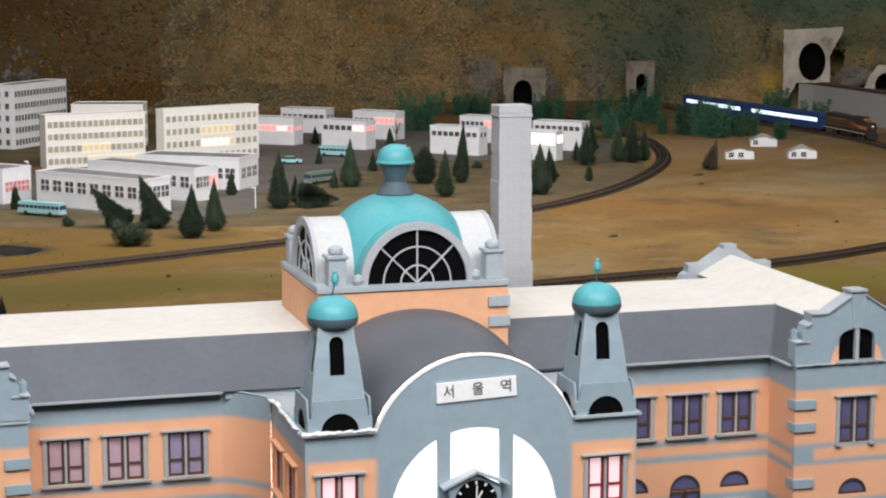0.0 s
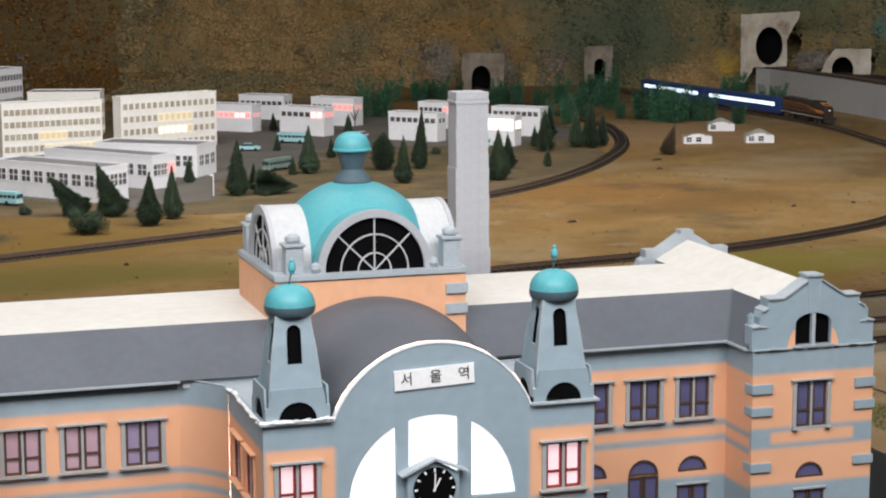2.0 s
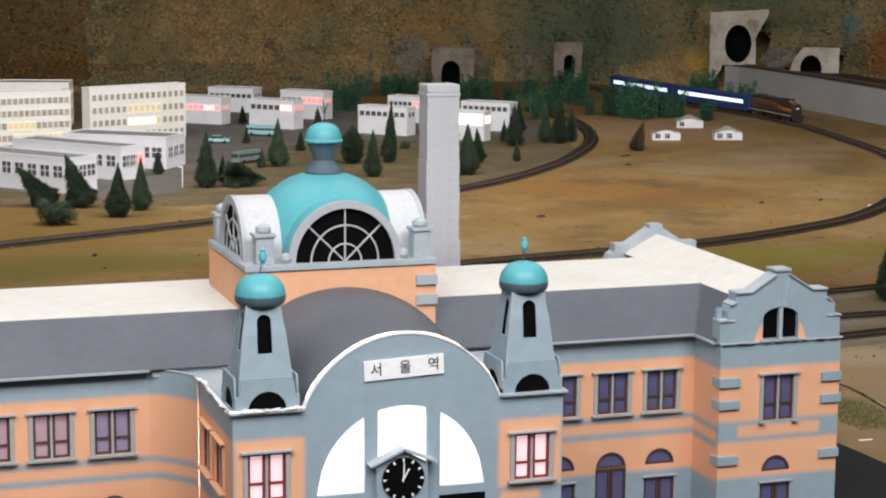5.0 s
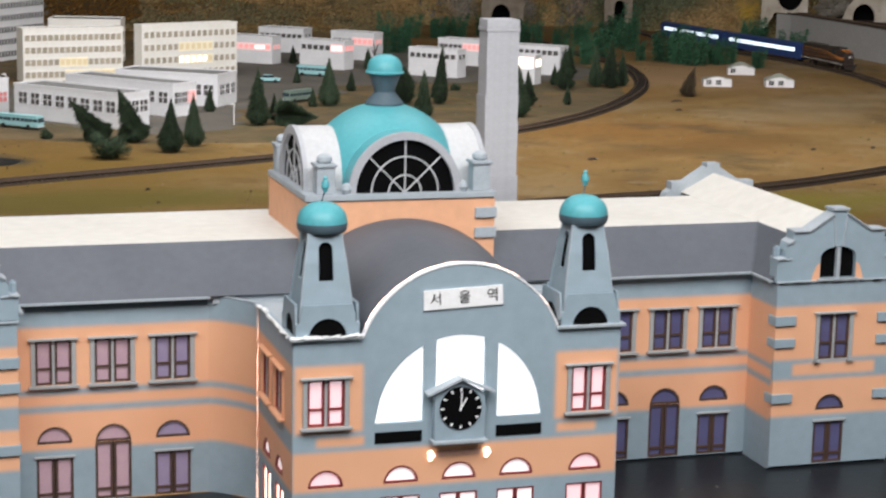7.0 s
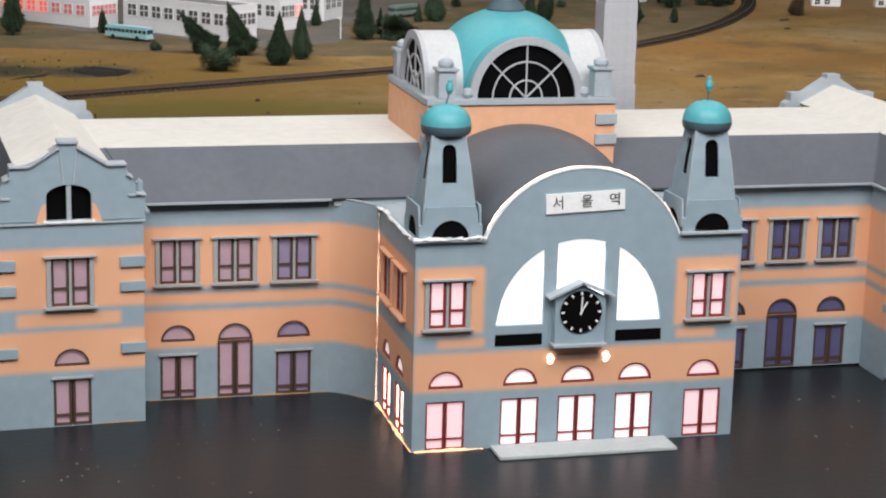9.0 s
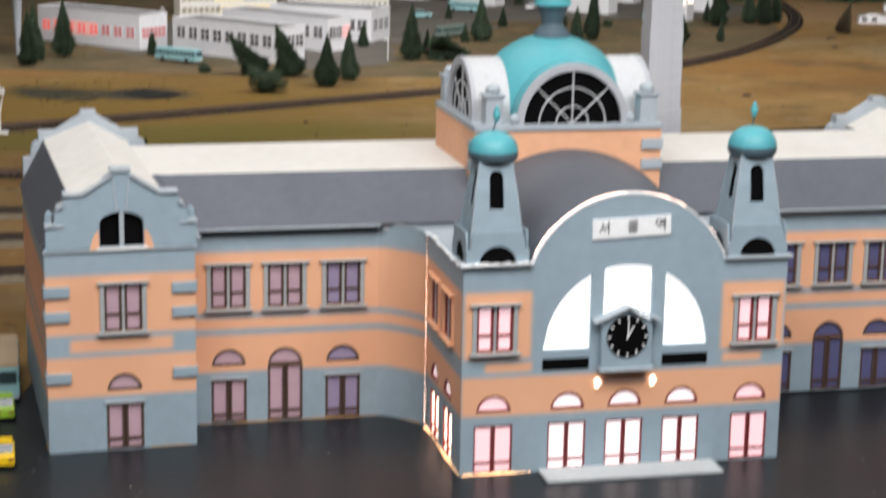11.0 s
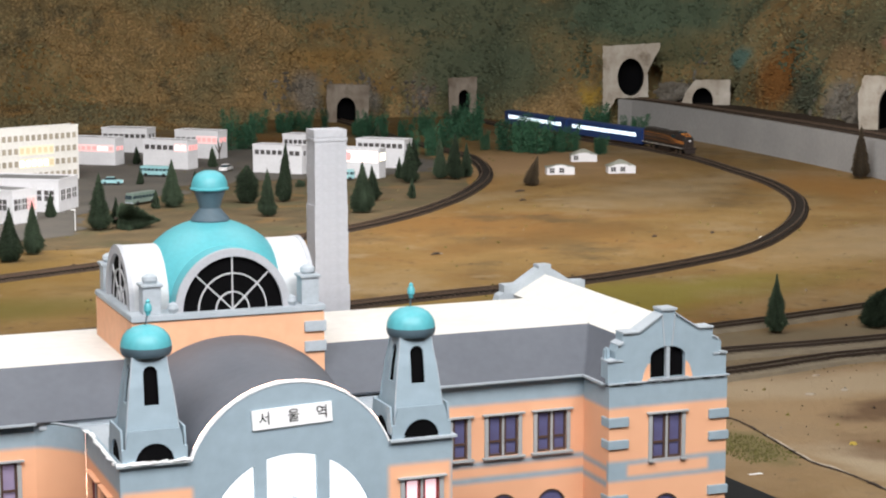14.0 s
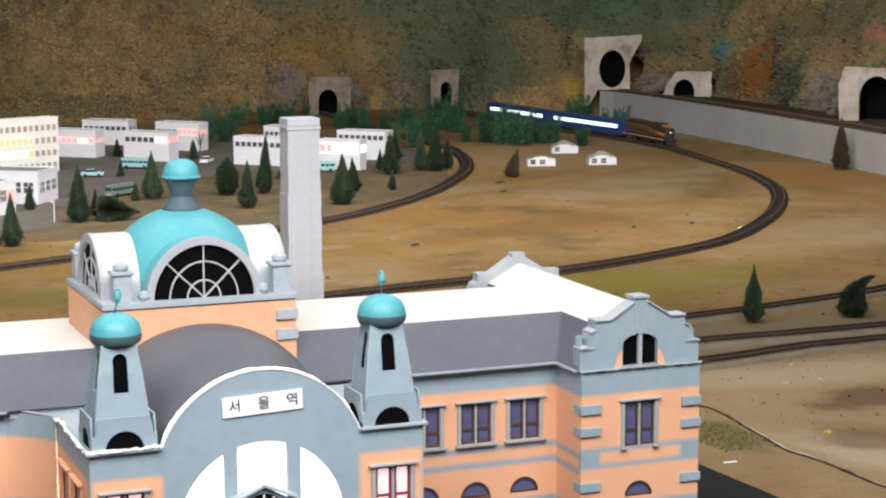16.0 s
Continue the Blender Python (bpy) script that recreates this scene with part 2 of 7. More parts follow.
M_PLAZA = material("dark_slate_plaza", (0.0150, 0.0190, 0.0222), 0.36, second=(0.0105, 0.0135, 0.0162), scale=5.0, amount=0.9, grain=90, bump=0.0005, bump_scale=70, spec=0.30)
M_STEP = material("pale_step_card", (0.50, 0.54, 0.545), 0.7, second=(0.42, 0.46, 0.47), scale=18, bump=0.0003)
M_YARD = material("grey_yard_gravel", (0.130, 0.118, 0.104), 0.9, second=(0.092, 0.088, 0.082), scale=6, grain=120, bump=0.002, bump_scale=120, spec=0.12)
M_WALLW = material("white_model_wall", (0.66, 0.66, 0.685), 0.7, second=(0.59, 0.59, 0.615), scale=12)
# faint warm emission put into the wall itself for the lit rooms inside
M_WALLC = material("cream_wall_with_emission", (0.66, 0.65, 0.635), 0.7, second=(0.60, 0.585, 0.55), scale=9, emit=0.07, emit_colour=(1.0, 0.84, 0.55))
M_TROOF = material("grey_felt_roof", (0.17, 0.17, 0.17), 0.85, second=(0.13, 0.13, 0.13), scale=20)
M_TANROOF = material("grey_tan_roof_card", (0.235, 0.24, 0.20), 0.8, second=(0.17, 0.175, 0.15), scale=40)
M_WIN = material("dark_window_pane", (0.075, 0.07, 0.07), 0.3, scale=60)
M_WINS = material("soft_grey_window_pane", (0.27, 0.235, 0.185), 0.5, second=(0.36, 0.32, 0.25), scale=70, island=0.35)
M_WINL = material("warm_window_pane", (0.5, 0.42, 0.28), 0.4, scale=60, emit=0.32, emit_colour=(1.0, 0.82, 0.46))
M_WINRED = material("deep_red_lit_pane", (0.7, 0.12, 0.10), 0.4, second=(0.5, 0.08, 0.07), scale=60, emit=0.75, emit_colour=(1.0, 0.13, 0.11))
M_MAUVE = material("dim_mauve_pane", (0.29, 0.24, 0.35), 0.4, second=(0.24, 0.20, 0.31), emit=0.08, emit_colour=(0.7, 0.55, 0.9), scale=50)
M_WINDIM = material("dim_red_window_pane", (0.42, 0.13, 0.13), 0.4, second=(0.34, 0.10, 0.10), scale=60, emit=0.22, emit_colour=(1.0, 0.22, 0.24))
# emissive card that paints red window glow onto the wall
M_REDCARD = material("red_glow_card", (0.75, 0.45, 0.40), 0.6, scale=40, emit=0.42, emit_colour=(1.0, 0.34, 0.26))
M_PETROL = material("petrol_blue_model_wall", (0.030, 0.105, 0.135), 0.55, second=(0.024, 0.085, 0.11), scale=14, bump=0.0003)
M_PETROLD = material("dark_petrol_recess", (0.014, 0.045, 0.060), 0.6, second=(0.010, 0.034, 0.046), scale=20)
M_TOWER = material("pale_grey_tower_paint", (0.40, 0.43, 0.47), 0.55, second=(0.34, 0.37, 0.41), scale=14, bump=0.0003)
M_WINR = material("red_lit_window_pane", (0.75, 0.35, 0.33), 0.4, second=(0.6, 0.25, 0.24), scale=60, emit=0.55, emit_colour=(1.0, 0.36, 0.36))
# emissive card for window frames and bands, painting pink glow on the wall
M_FRAMER = material("pink_glow_card", (0.8, 0.6, 0.6), 0.6, scale=40, emit=0.38, emit_colour=(1.0, 0.52, 0.50))
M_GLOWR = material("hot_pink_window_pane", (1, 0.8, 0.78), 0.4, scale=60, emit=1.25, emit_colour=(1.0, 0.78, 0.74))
# emissive card for window frames and bands, painting warm glow on the wall
M_WARMCARD = material("warm_glow_card", (0.75, 0.68, 0.52), 0.6, scale=40, emit=0.2, emit_colour=(1.0, 0.88, 0.68))
M_GLOW = material("glowing_window_pane", (1, 0.9, 0.8), 0.4, scale=60, emit=2.0, emit_colour=(1.0, 0.92, 0.72))
M_RAIL = material("rusty_rail", (0.155, 0.108, 0.078), 0.5, metal=0.3, scale=60)
M_RAILD = material("dark_rusty_rail", (0.045, 0.030, 0.022), 0.6, metal=0.2, scale=60)
M_SLEEPER = material("dark_sleeper", (0.022, 0.018, 0.015), 0.85, scale=60, island=0.3, spec=0.12)
M_SLEEPERL = material("weathered_sleeper", (0.165, 0.138, 0.100), 0.85, second=(0.125, 0.105, 0.078), scale=40, island=0.5, spec=0.12)
M_TUFT = material("yellow_flock", (0.46, 0.33, 0.05), 0.9, second=(0.34, 0.25, 0.05), scale=60)
M_CHALK = material("pale_chalky_mark", (0.44, 0.38, 0.30), 0.9, second=(0.32, 0.26, 0.19), scale=60)
M_BALLAST = material("dark_ballast", (0.064, 0.046, 0.034), 0.95, second=(0.038, 0.028, 0.022), scale=20, grain=260, bump=0.003, bump_scale=260, spec=0.12)
M_BALLAST2 = material("grey_brown_ballast", (0.205, 0.172, 0.122), 0.95, second=(0.150, 0.126, 0.092), scale=20, grain=260, bump=0.003, bump_scale=260, spec=0.12)
M_VERGE = blend_colours("dull_brown_scatter", [(0.3, (0.070, 0.055, 0.031)), (0.48, (0.108, 0.081, 0.045)), (0.62, (0.140, 0.100, 0.055)), (0.78, (0.18, 0.130, 0.075))], 5.0, bump=0.003, bump_scale=90, detail=10, patches=[((0.07, 0.072, 0.036), 3.0, 0.50, 0.62, 0.6), ((0.20, 0.115, 0.045), 6.0, 0.56, 0.66, 0.6)])
M_CONC2 = blend_colours("pale_stained_concrete", [(0.30, (0.20, 0.165, 0.13)), (0.45, (0.36, 0.315, 0.26)), (0.60, (0.45, 0.41, 0.355)), (0.75, (0.53, 0.49, 0.44))], 7.0, bump=0.003, bump_scale=60, detail=9,
                        patches=[((0.16, 0.125, 0.09), 11.0, 0.58, 0.70, 0.75), ((0.40, 0.27, 0.17), 5.0, 0.58, 0.68, 0.6)])
M_CONC = blend_colours("weathered_concrete", [(0.30, (0.105, 0.082, 0.062)), (0.45, (0.20, 0.165, 0.132)), (0.60, (0.265, 0.23, 0.19)), (0.75, (0.33, 0.29, 0.245))], 7.0, bump=0.003, bump_scale=60, detail=9,
                       patches=[((0.10, 0.078, 0.058), 11.0, 0.56, 0.70, 0.75), ((0.30, 0.19, 0.12), 5.0, 0.58, 0.68, 0.6)])
M_RETAIN = material("grey_retaining_wall", (0.325, 0.32, 0.315), 0.8, second=(0.265, 0.262, 0.26), scale=4, grain=60, bump=0.0006)
M_BARK = material("dark_bark", (0.05, 0.035, 0.025), 0.9, scale=90)
M_PINE = material("dark_pine_bristle", (0.046, 0.066, 0.040), 0.95, second=(0.025, 0.040, 0.026), scale=30, island=0.65, spec=0.1)
M_PINEB = material("browned_pine_bristle", (0.075, 0.052, 0.028), 0.85, second=(0.05, 0.035, 0.018), scale=30, island=0.5)
M_SHRUB = material("mid_green_foliage", (0.048, 0.130, 0.068), 0.85, second=(0.020, 0.062, 0.042), scale=11, island=0.7, spec=0.2)
M_CYAN = material("pale_turquoise_body", (0.30, 0.53, 0.56), 0.4, second=(0.27, 0.48, 0.51), scale=40)
M_SAGE = material("sage_green_body", (0.17, 0.23, 0.20), 0.5, scale=40)
M_YELLOW = material("yellow_body", (0.85, 0.55, 0.01), 0.4, scale=40)
M_LIME = material("lime_green_body", (0.32, 0.55, 0.04), 0.4, scale=40)
M_WHITECAR = material("white_body", (0.8, 0.8, 0.8), 0.4, scale=40)
M_SAND = material("pale_tan_roof", (0.42, 0.33, 0.22), 0.6, scale=40)
M_TYRE = material("black_tyre", (0.015, 0.015, 0.015), 0.8, scale=60)
M_GLASSD = material("dark_car_glass", (0.03, 0.05, 0.06), 0.15, scale=60)
M_COACH = material("blue_coach_paint", (0.020, 0.050, 0.17), 0.4, second=(0.016, 0.04, 0.14), scale=30)
M_COACHW = material("lit_coach_window", (0.8, 0.9, 1.0), 0.4, scale=60, emit=1.7, emit_colour=(0.75, 0.90, 1.0))
M_LOCO = material("black_loco_paint", (0.03, 0.022, 0.02), 0.4, scale=30)
M_STRIPE = material("orange_stripe_paint", (0.62, 0.23, 0.05), 0.4, scale=60)
M_SILL = material("pale_sill_paint", (0.5, 0.48, 0.45), 0.5, scale=60)
# broad soft stains and paler or darker fields of the ground: colour, place, reach, turn, strength
STATION_SPOTS = [((0.335, 0.240, 0.142), (1.45, 0.72), (0.85, 0.60), 0, 0.7), ((0.158, 0.132, 0.022), (1.42, 2.13), (0.70, 0.25), 8, 0.85), ((0.140, 0.086, 0.019), (-0.6, 3.1), (1.3, 0.60), 0, 0.9), ((0.028, 0.029, 0.020), (-0.575, 3.28), (0.15, 0.17), 40, 0.95), ((0.030, 0.030, 0.026), (-0.345, 3.23), (0.15, 0.13), -6, 0.97), ((0.105, 0.088, 0.018), (-0.7, 2.48), (1.4, 0.20), 4, 0.8), ((0.110, 0.095, 0.034), (2.75, 1.98), (0.6, 0.22), 12, 0.7), ((0.160, 0.132, 0.086), (1.85, 1.44), (1.5, 0.24), 2, 0.85), ((0.37, 0.295, 0.195), (1.42, 1.09), (0.50, 0.11), 0, 0.8), ((0.38, 0.31, 0.21), (1.19, 0.46), (0.10, 0.24), 12, 0.8)]
FIELD_SPOTS = [((0.300, 0.190, 0.100), (2.72, 5.30), (0.50, 0.75), -35, 0.85), ((0.105, 0.060, 0.033), (1.43, 0.86), (0.17, 0.085), 10, 0.8), ((0.125, 0.070, 0.036), (1.25, 0.60), (0.11, 0.12), 20, 0.65), ((0.115, 0.108, 0.040), (1.035, 0.70), (0.06, 0.13), -8, 0.75), ((0.145, 0.078, 0.024), (1.75, 3.22), (0.60, 0.13), 24, 0.6), ((0.145, 0.080, 0.026), (2.5, 4.62), (0.5, 0.12), 30, 0.5), ((0.27, 0.21, 0.13), (2.6, 4.1), (0.55, 0.3), 40, 0.3), ((0.24, 0.115, 0.028), (3.45, 4.15), (0.35, 0.5), 0, 0.65), ((0.28, 0.22, 0.14), (2.6, 2.75), (0.6, 0.25), 30, 0.3)]
M_GROUND = blend_colours("ochre_scatter_ground",
                         [(0.25, (0.092, 0.055, 0.020)), (0.42, (0.164, 0.099, 0.034)), (0.56, (0.210, 0.131, 0.047)), (0.78, (0.265, 0.185, 0.088))],
                         1.6, bump=0.007, bump_scale=85, detail=12,
                         patches=[((0.215, 0.105, 0.030), 0.75, 0.50, 0.64, 0.75), ((0.265, 0.205, 0.125), 1.15, 0.52, 0.68, 0.7), ((0.075, 0.055, 0.028), 2.6, 0.55, 0.70, 0.65), ((0.29, 0.235, 0.16), 6.0, 0.60, 0.72, 0.45), ((0.055, 0.040, 0.024), 13.0, 0.62, 0.70, 0.55), ((0.05, 0.038, 0.024), 24.0, 0.60, 0.68, 0.6), ((0.33, 0.26, 0.17), 34.0, 0.62, 0.70, 0.4), ((0.10, 0.060, 0.030), 60.0, 0.58, 0.70, 0.6)],
                         spots=STATION_SPOTS + FIELD_SPOTS)
M_GRASS = blend_colours("olive_grass_scatter", [(0.3, (0.085, 0.074, 0.022)), (0.5, (0.135, 0.112, 0.032)), (0.7, (0.20, 0.150, 0.055))], 7.0, bump=0.003, bump_scale=110, detail=10)
# flocking of several colours on the hillside, with glass reflections painted in as the teal and red spots: colour,
# place, reach, turn, strength
HILL_SPOTS = [((0.100, 0.125, 0.078), (3.45, 8.45, 0.62), (0.75, 0.9, 0.24), 0, 0.8), ((0.120, 0.138, 0.088), (2.65, 8.5, 0.66), (0.35, 0.8, 0.16), 0, 0.75), ((0.105, 0.118, 0.070), (3.75, 8.2, 0.30), (0.42, 0.9, 0.22), 0, 0.7), ((0.095, 0.120, 0.072), (2.10, 8.5, 0.75), (0.6, 0.8, 0.20), 0, 0.6),
              ((0.32, 0.20, 0.145), (3.26, 8.22, 0.16), (0.085, 0.6, 0.11), 0, 0.75), ((0.175, 0.165, 0.150), (2.60, 8.22, 0.15), (0.10, 0.5, 0.12), 0, 0.8), ((0.20, 0.19, 0.175), (2.96, 8.22, 0.12), (0.06, 0.5, 0.09), 0, 0.7), ((0.29, 0.165, 0.050), (2.75, 8.35, 0.34), (0.34, 0.6, 0.055), 0, 0.5), ((0.25, 0.15, 0.055), (3.05, 8.3, 0.17), (0.12, 0.6, 0.07), 0, 0.7), ((0.085, 0.108, 0.068), (3.50, 8.05, 0.24), (0.36, 0.9, 0.26), 0, 0.85),
              ((0.070, 0.105, 0.068), (4.15, 7.15, 0.60), (0.8, 0.75, 0.17), 0, 0.9), ((0.075, 0.090, 0.050), (4.15, 6.95, 0.40), (0.6, 0.30, 0.10), 0, 0.7), ((0.165, 0.070, 0.018), (4.25, 6.05, 0.30), (0.7, 0.25, 0.21), 0, 0.95), ((0.065, 0.145, 0.130), (4.25, 6.50, 0.37), (0.5, 0.07, 0.07), 0, 0.8), ((0.050, 0.062, 0.044), (4.25, 5.72, 0.24), (0.5, 0.20, 0.17), 0, 0.9), ((0.082, 0.080, 0.045), (4.25, 6.45, 0.22), (0.5, 0.30, 0.10), 0, 0.7), ((0.095, 0.085, 0.048), (4.25, 5.6, 0.55), (0.6, 0.6, 0.16), 0, 0.7), ((0.42, 0.12, 0.11), (4.3, 5.16, 0.50), (0.5, 0.09, 0.045), 0, 0.7), ((0.155, 0.145, 0.135), (4.25, 5.45, 0.22), (0.5, 0.11, 0.13), 0, 0.8), ((0.205, 0.125, 0.060), (4.25, 5.45, 0.40), (0.5, 0.25, 0.09), 0, 0.6), ((0.085, 0.092, 0.052), (4.3, 4.9, 0.62), (0.6, 0.7, 0.2), 0, 0.7),
              ((0.42, 0.27, 0.045), (3.88, 7.22, 0.22), (0.06, 0.11, 0.16), 0, 0.9)]
HILL_PATCHES = [((0.150, 0.142, 0.080), 0.9, 0.46, 0.60, 0.75), ((0.235, 0.125, 0.038), 2.3, 0.55, 0.66, 0.7), ((0.085, 0.075, 0.045), 6.0, 0.56, 0.66, 0.7), ((0.30, 0.275, 0.235), 26.0, 0.66, 0.72, 0.6)]
M_TURF = material("green_flock", (0.125, 0.115, 0.040), 0.95, second=(0.085, 0.080, 0.032), scale=40, island=0.5, spec=0.1)
M_HILL = blend_colours("mossy_hillside",
                       [(0.28, (0.140, 0.098, 0.044)), (0.45, (0.215, 0.148, 0.064)), (0.58, (0.250, 0.175, 0.078)), (0.75, (0.30, 0.215, 0.105))],
                       9.0, bump=0.02, bump_scale=30, detail=10, patches=HILL_PATCHES,
                       # first spot darkens the left hill to paint a glass reflection's edge
                       spots=[((0.070, 0.042, 0.015), (-1.2, 8.9), (2.2, 3.0), 0, 0.95)] + HILL_SPOTS)
M_MOSS = blend_colours("moss_clump", [(0.30, (0.215, 0.140, 0.060)), (0.46, (0.285, 0.190, 0.083)), (0.60, (0.315, 0.212, 0.098)), (0.76, (0.36, 0.255, 0.130))], 7.0, detail=9, patches=HILL_PATCHES, spots=HILL_SPOTS, island=0.22)
# rust moss, darkened where a reflection in the glass ends
M_MOSS_DIM = material("darkened_rust_moss_clump", (0.140, 0.070, 0.020), 0.95, second=(0.100, 0.060, 0.020), scale=4, grain=40, island=0.22, spec=0.1)
M_MOSSK = material("dark_green_moss_clump", (0.085, 0.098, 0.060), 0.95, second=(0.060, 0.074, 0.050), scale=4, grain=40, island=0.25, spec=0.1)
M_MOSSG = blend_colours("olive_moss_clump", [(0.30, (0.125, 0.115, 0.058)), (0.46, (0.180, 0.158, 0.078)), (0.60, (0.215, 0.180, 0.090)), (0.76, (0.26, 0.215, 0.115))], 7.0, detail=9, patches=HILL_PATCHES, spots=HILL_SPOTS, island=0.22)
M_MOSSO = material("orange_moss_clump", (0.270, 0.150, 0.050), 0.95, second=(0.215, 0.130, 0.047), scale=9, grain=40, island=0.2, spec=0.1)
M_ROCK = blend_colours("mottled_grey_rock", [(0.30, (0.060, 0.053, 0.042)), (0.46, (0.115, 0.100, 0.080)), (0.60, (0.165, 0.150, 0.128)), (0.78, (0.28, 0.27, 0.255))], 18.0, bump=0.008, bump_scale=40, detail=9)
M_ROOMW = material("plain_room_wall", (0.42, 0.40, 0.37), 0.9, scale=2)
M_PATCH = material("dark_grey_scatter", (0.013, 0.014, 0.014), 0.95, second=(0.026, 0.025, 0.022), scale=14, bump=0.003, spec=0.12)

# ---- mesh helpers ----


def rot_m(x, y, z, rz=0.0, s=1.0):
    return Matrix.Translation((x, y, z)) @ Matrix.Rotation(radians(rz), 4, "Z") @ Matrix.Scale(s, 4)


def box(x0, x1, y0, y1, z0, z1, bevel=0.0, bm=None):
    bm = bm or bmesh.new()
    r = bmesh.ops.create_cube(bm, size=1.0)
    bmesh.ops.transform(bm, matrix=Matrix.Translation(((x0 + x1) / 2, (y0 + y1) / 2, (z0 + z1) / 2)) @ Matrix.Diagonal((x1 - x0, y1 - y0, z1 - z0, 1)), verts=r["verts"])
    if bevel:
        edges = list({e for v in r["verts"] for e in v.link_edges})
        bmesh.ops.bevel(bm, geom=edges, offset=bevel, segments=2, affect="EDGES")
    return bm


def lathe(profile, segs=28, at=(0, 0, 0), bm=None):
    """Turns (radius, height) pairs about the upright axis."""
    bm = bm or bmesh.new()
    rings = []
    for r, z in profile:
        if r < 1e-6:
            rings.append([bm.verts.new((at[0], at[1], at[2] + z))])
        else:
            rings.append([bm.verts.new((at[0] + r * math.cos(2 * math.pi * k / segs), at[1] + r * math.sin(2 * math.pi * k / segs), at[2] + z)) for k in range(segs)])
    for a, b in zip(rings, rings[1:]):
        for k in range(segs):
            j = (k + 1) % segs
            if len(a) == 1 and len(b) > 1:
                bm.faces.new((a[0], b[k], b[j]))
            elif len(b) == 1 and len(a) > 1:
                bm.faces.new((a[k], a[j], b[0]))
            elif len(a) > 1:
                bm.faces.new((a[k], a[j], b[j], b[k]))
    if len(rings[0]) > 1:
        bm.faces.new(rings[0])
    if len(rings[-1]) > 1:
        bm.faces.new(rings[-1])
    bmesh.ops.recalc_face_normals(bm, faces=bm.faces)
    return bm


def tube(points, r, sides=6, bm=None):
    bm = bm or bmesh.new()
    pts = [Vector(p) for p in points]
    rings = []
    for i, p in enumerate(pts):
        d = (pts[min(i + 1, len(pts) - 1)] - pts[max(i - 1, 0)]).normalized()
        side = d.cross(Vector((0, 0, 1)))
        side = side.normalized() if side.length > 1e-4 else Vector((1, 0, 0))
        upv = side.cross(d)
        rr = r[i] if isinstance(r, (list, tuple)) else r
        rings.append([bm.verts.new(p + rr * (math.cos(2 * math.pi * k / sides) * side + math.sin(2 * math.pi * k / sides) * upv)) for k in range(sides)])
    for a, b in zip(rings, rings[1:]):
        for k in range(sides):
            j = (k + 1) % sides
            bm.faces.new((a[k], a[j], b[j], b[k]))
    bm.faces.new(rings[0])
    bm.faces.new(rings[-1])
    bmesh.ops.recalc_face_normals(bm, faces=bm.faces)
    return bm


def arc(cx, cz, r, a0, a1, n):
    return [(cx + r * math.cos(radians(a0 + (a1 - a0) * k / n)), cz + r * math.sin(radians(a0 + (a1 - a0) * k / n))) for k in range(n + 1)]


def rect(x0, x1, z0, z1):
    return [(x0, z0), (x1, z0), (x1, z1), (x0, z1)]


def sheet(loops, thick, cuts_z=(), bm=None):
    """An upright board in the x-z plane, its face at y = 0 towards -y, with holes."""
    bm = bm or bmesh.new()
    edges = []
    for loop in loops:
        vs = [bm.verts.new((x, 0, z)) for x, z in loop]
        edges += [bm.edges.new((vs[i], vs[(i + 1) % len(vs)])) for i in range(len(vs))]
    bmesh.ops.triangle_fill(bm, use_beauty=True, use_dissolve=False, edges=edges)
    for c in cuts_z:
        bmesh.ops.bisect_plane(bm, geom=bm.verts[:] + bm.edges[:] + bm.faces[:], plane_co=(0, 0, c), plane_no=(0, 0, 1))
    r = bmesh.ops.extrude_face_region(bm, geom=bm.faces[:])
    bmesh.ops.translate(bm, vec=(0, thick, 0), verts=[g for g in r["geom"] if isinstance(g, bmesh.types.BMVert)])
    bmesh.ops.recalc_face_normals(bm, faces=bm.faces)
    return bm


def moved(bm, m):
    bmesh.ops.transform(bm, matrix=m, verts=bm.verts)
    if m.to_3x3().determinant() < 0:
        bmesh.ops.reverse_faces(bm, faces=bm.faces)
    return bm


def mesh_of(name, bm, mats, smooth=False):
    me = bpy.data.meshes.new(name)
    bm.to_mesh(me)
    bm.free()
    for m in mats if isinstance(mats, (list, tuple)) else [mats]:
        me.materials.append(m)
    if smooth:
        me.shade_smooth()
        me.set_sharp_from_angle(angle=radians(38))
    return me


def part(name, bm, mat, parent, label="", m=None, smooth=False):
    """Links a bmesh (or a ready mesh) as one object under a thing or a part."""
    me = bm if isinstance(bm, bpy.types.Mesh) else mesh_of(name, bm, mat, smooth)
    ob = new(name, me)
    ob.parent = parent
    if m is not None:
        ob.matrix_basis = m
    return tagged(ob, label) if label else ob


def thing(name, label, category, group="", kind="", m=None):
    ob = new(name)
    ob.empty_display_size = 0.02
    if m is not None:
        ob.matrix_basis = m
    return tagged(ob, label, category, group, kind)


def solid(name, bm, mat, label, category, group="", kind="", m=None, smooth=False):
    ob = new(name, bm if isinstance(bm, bpy.types.Mesh) else mesh_of(name, bm, mat, smooth))
    if m is not None:
        ob.matrix_basis = m
    return tagged(ob, label, category, group, kind)


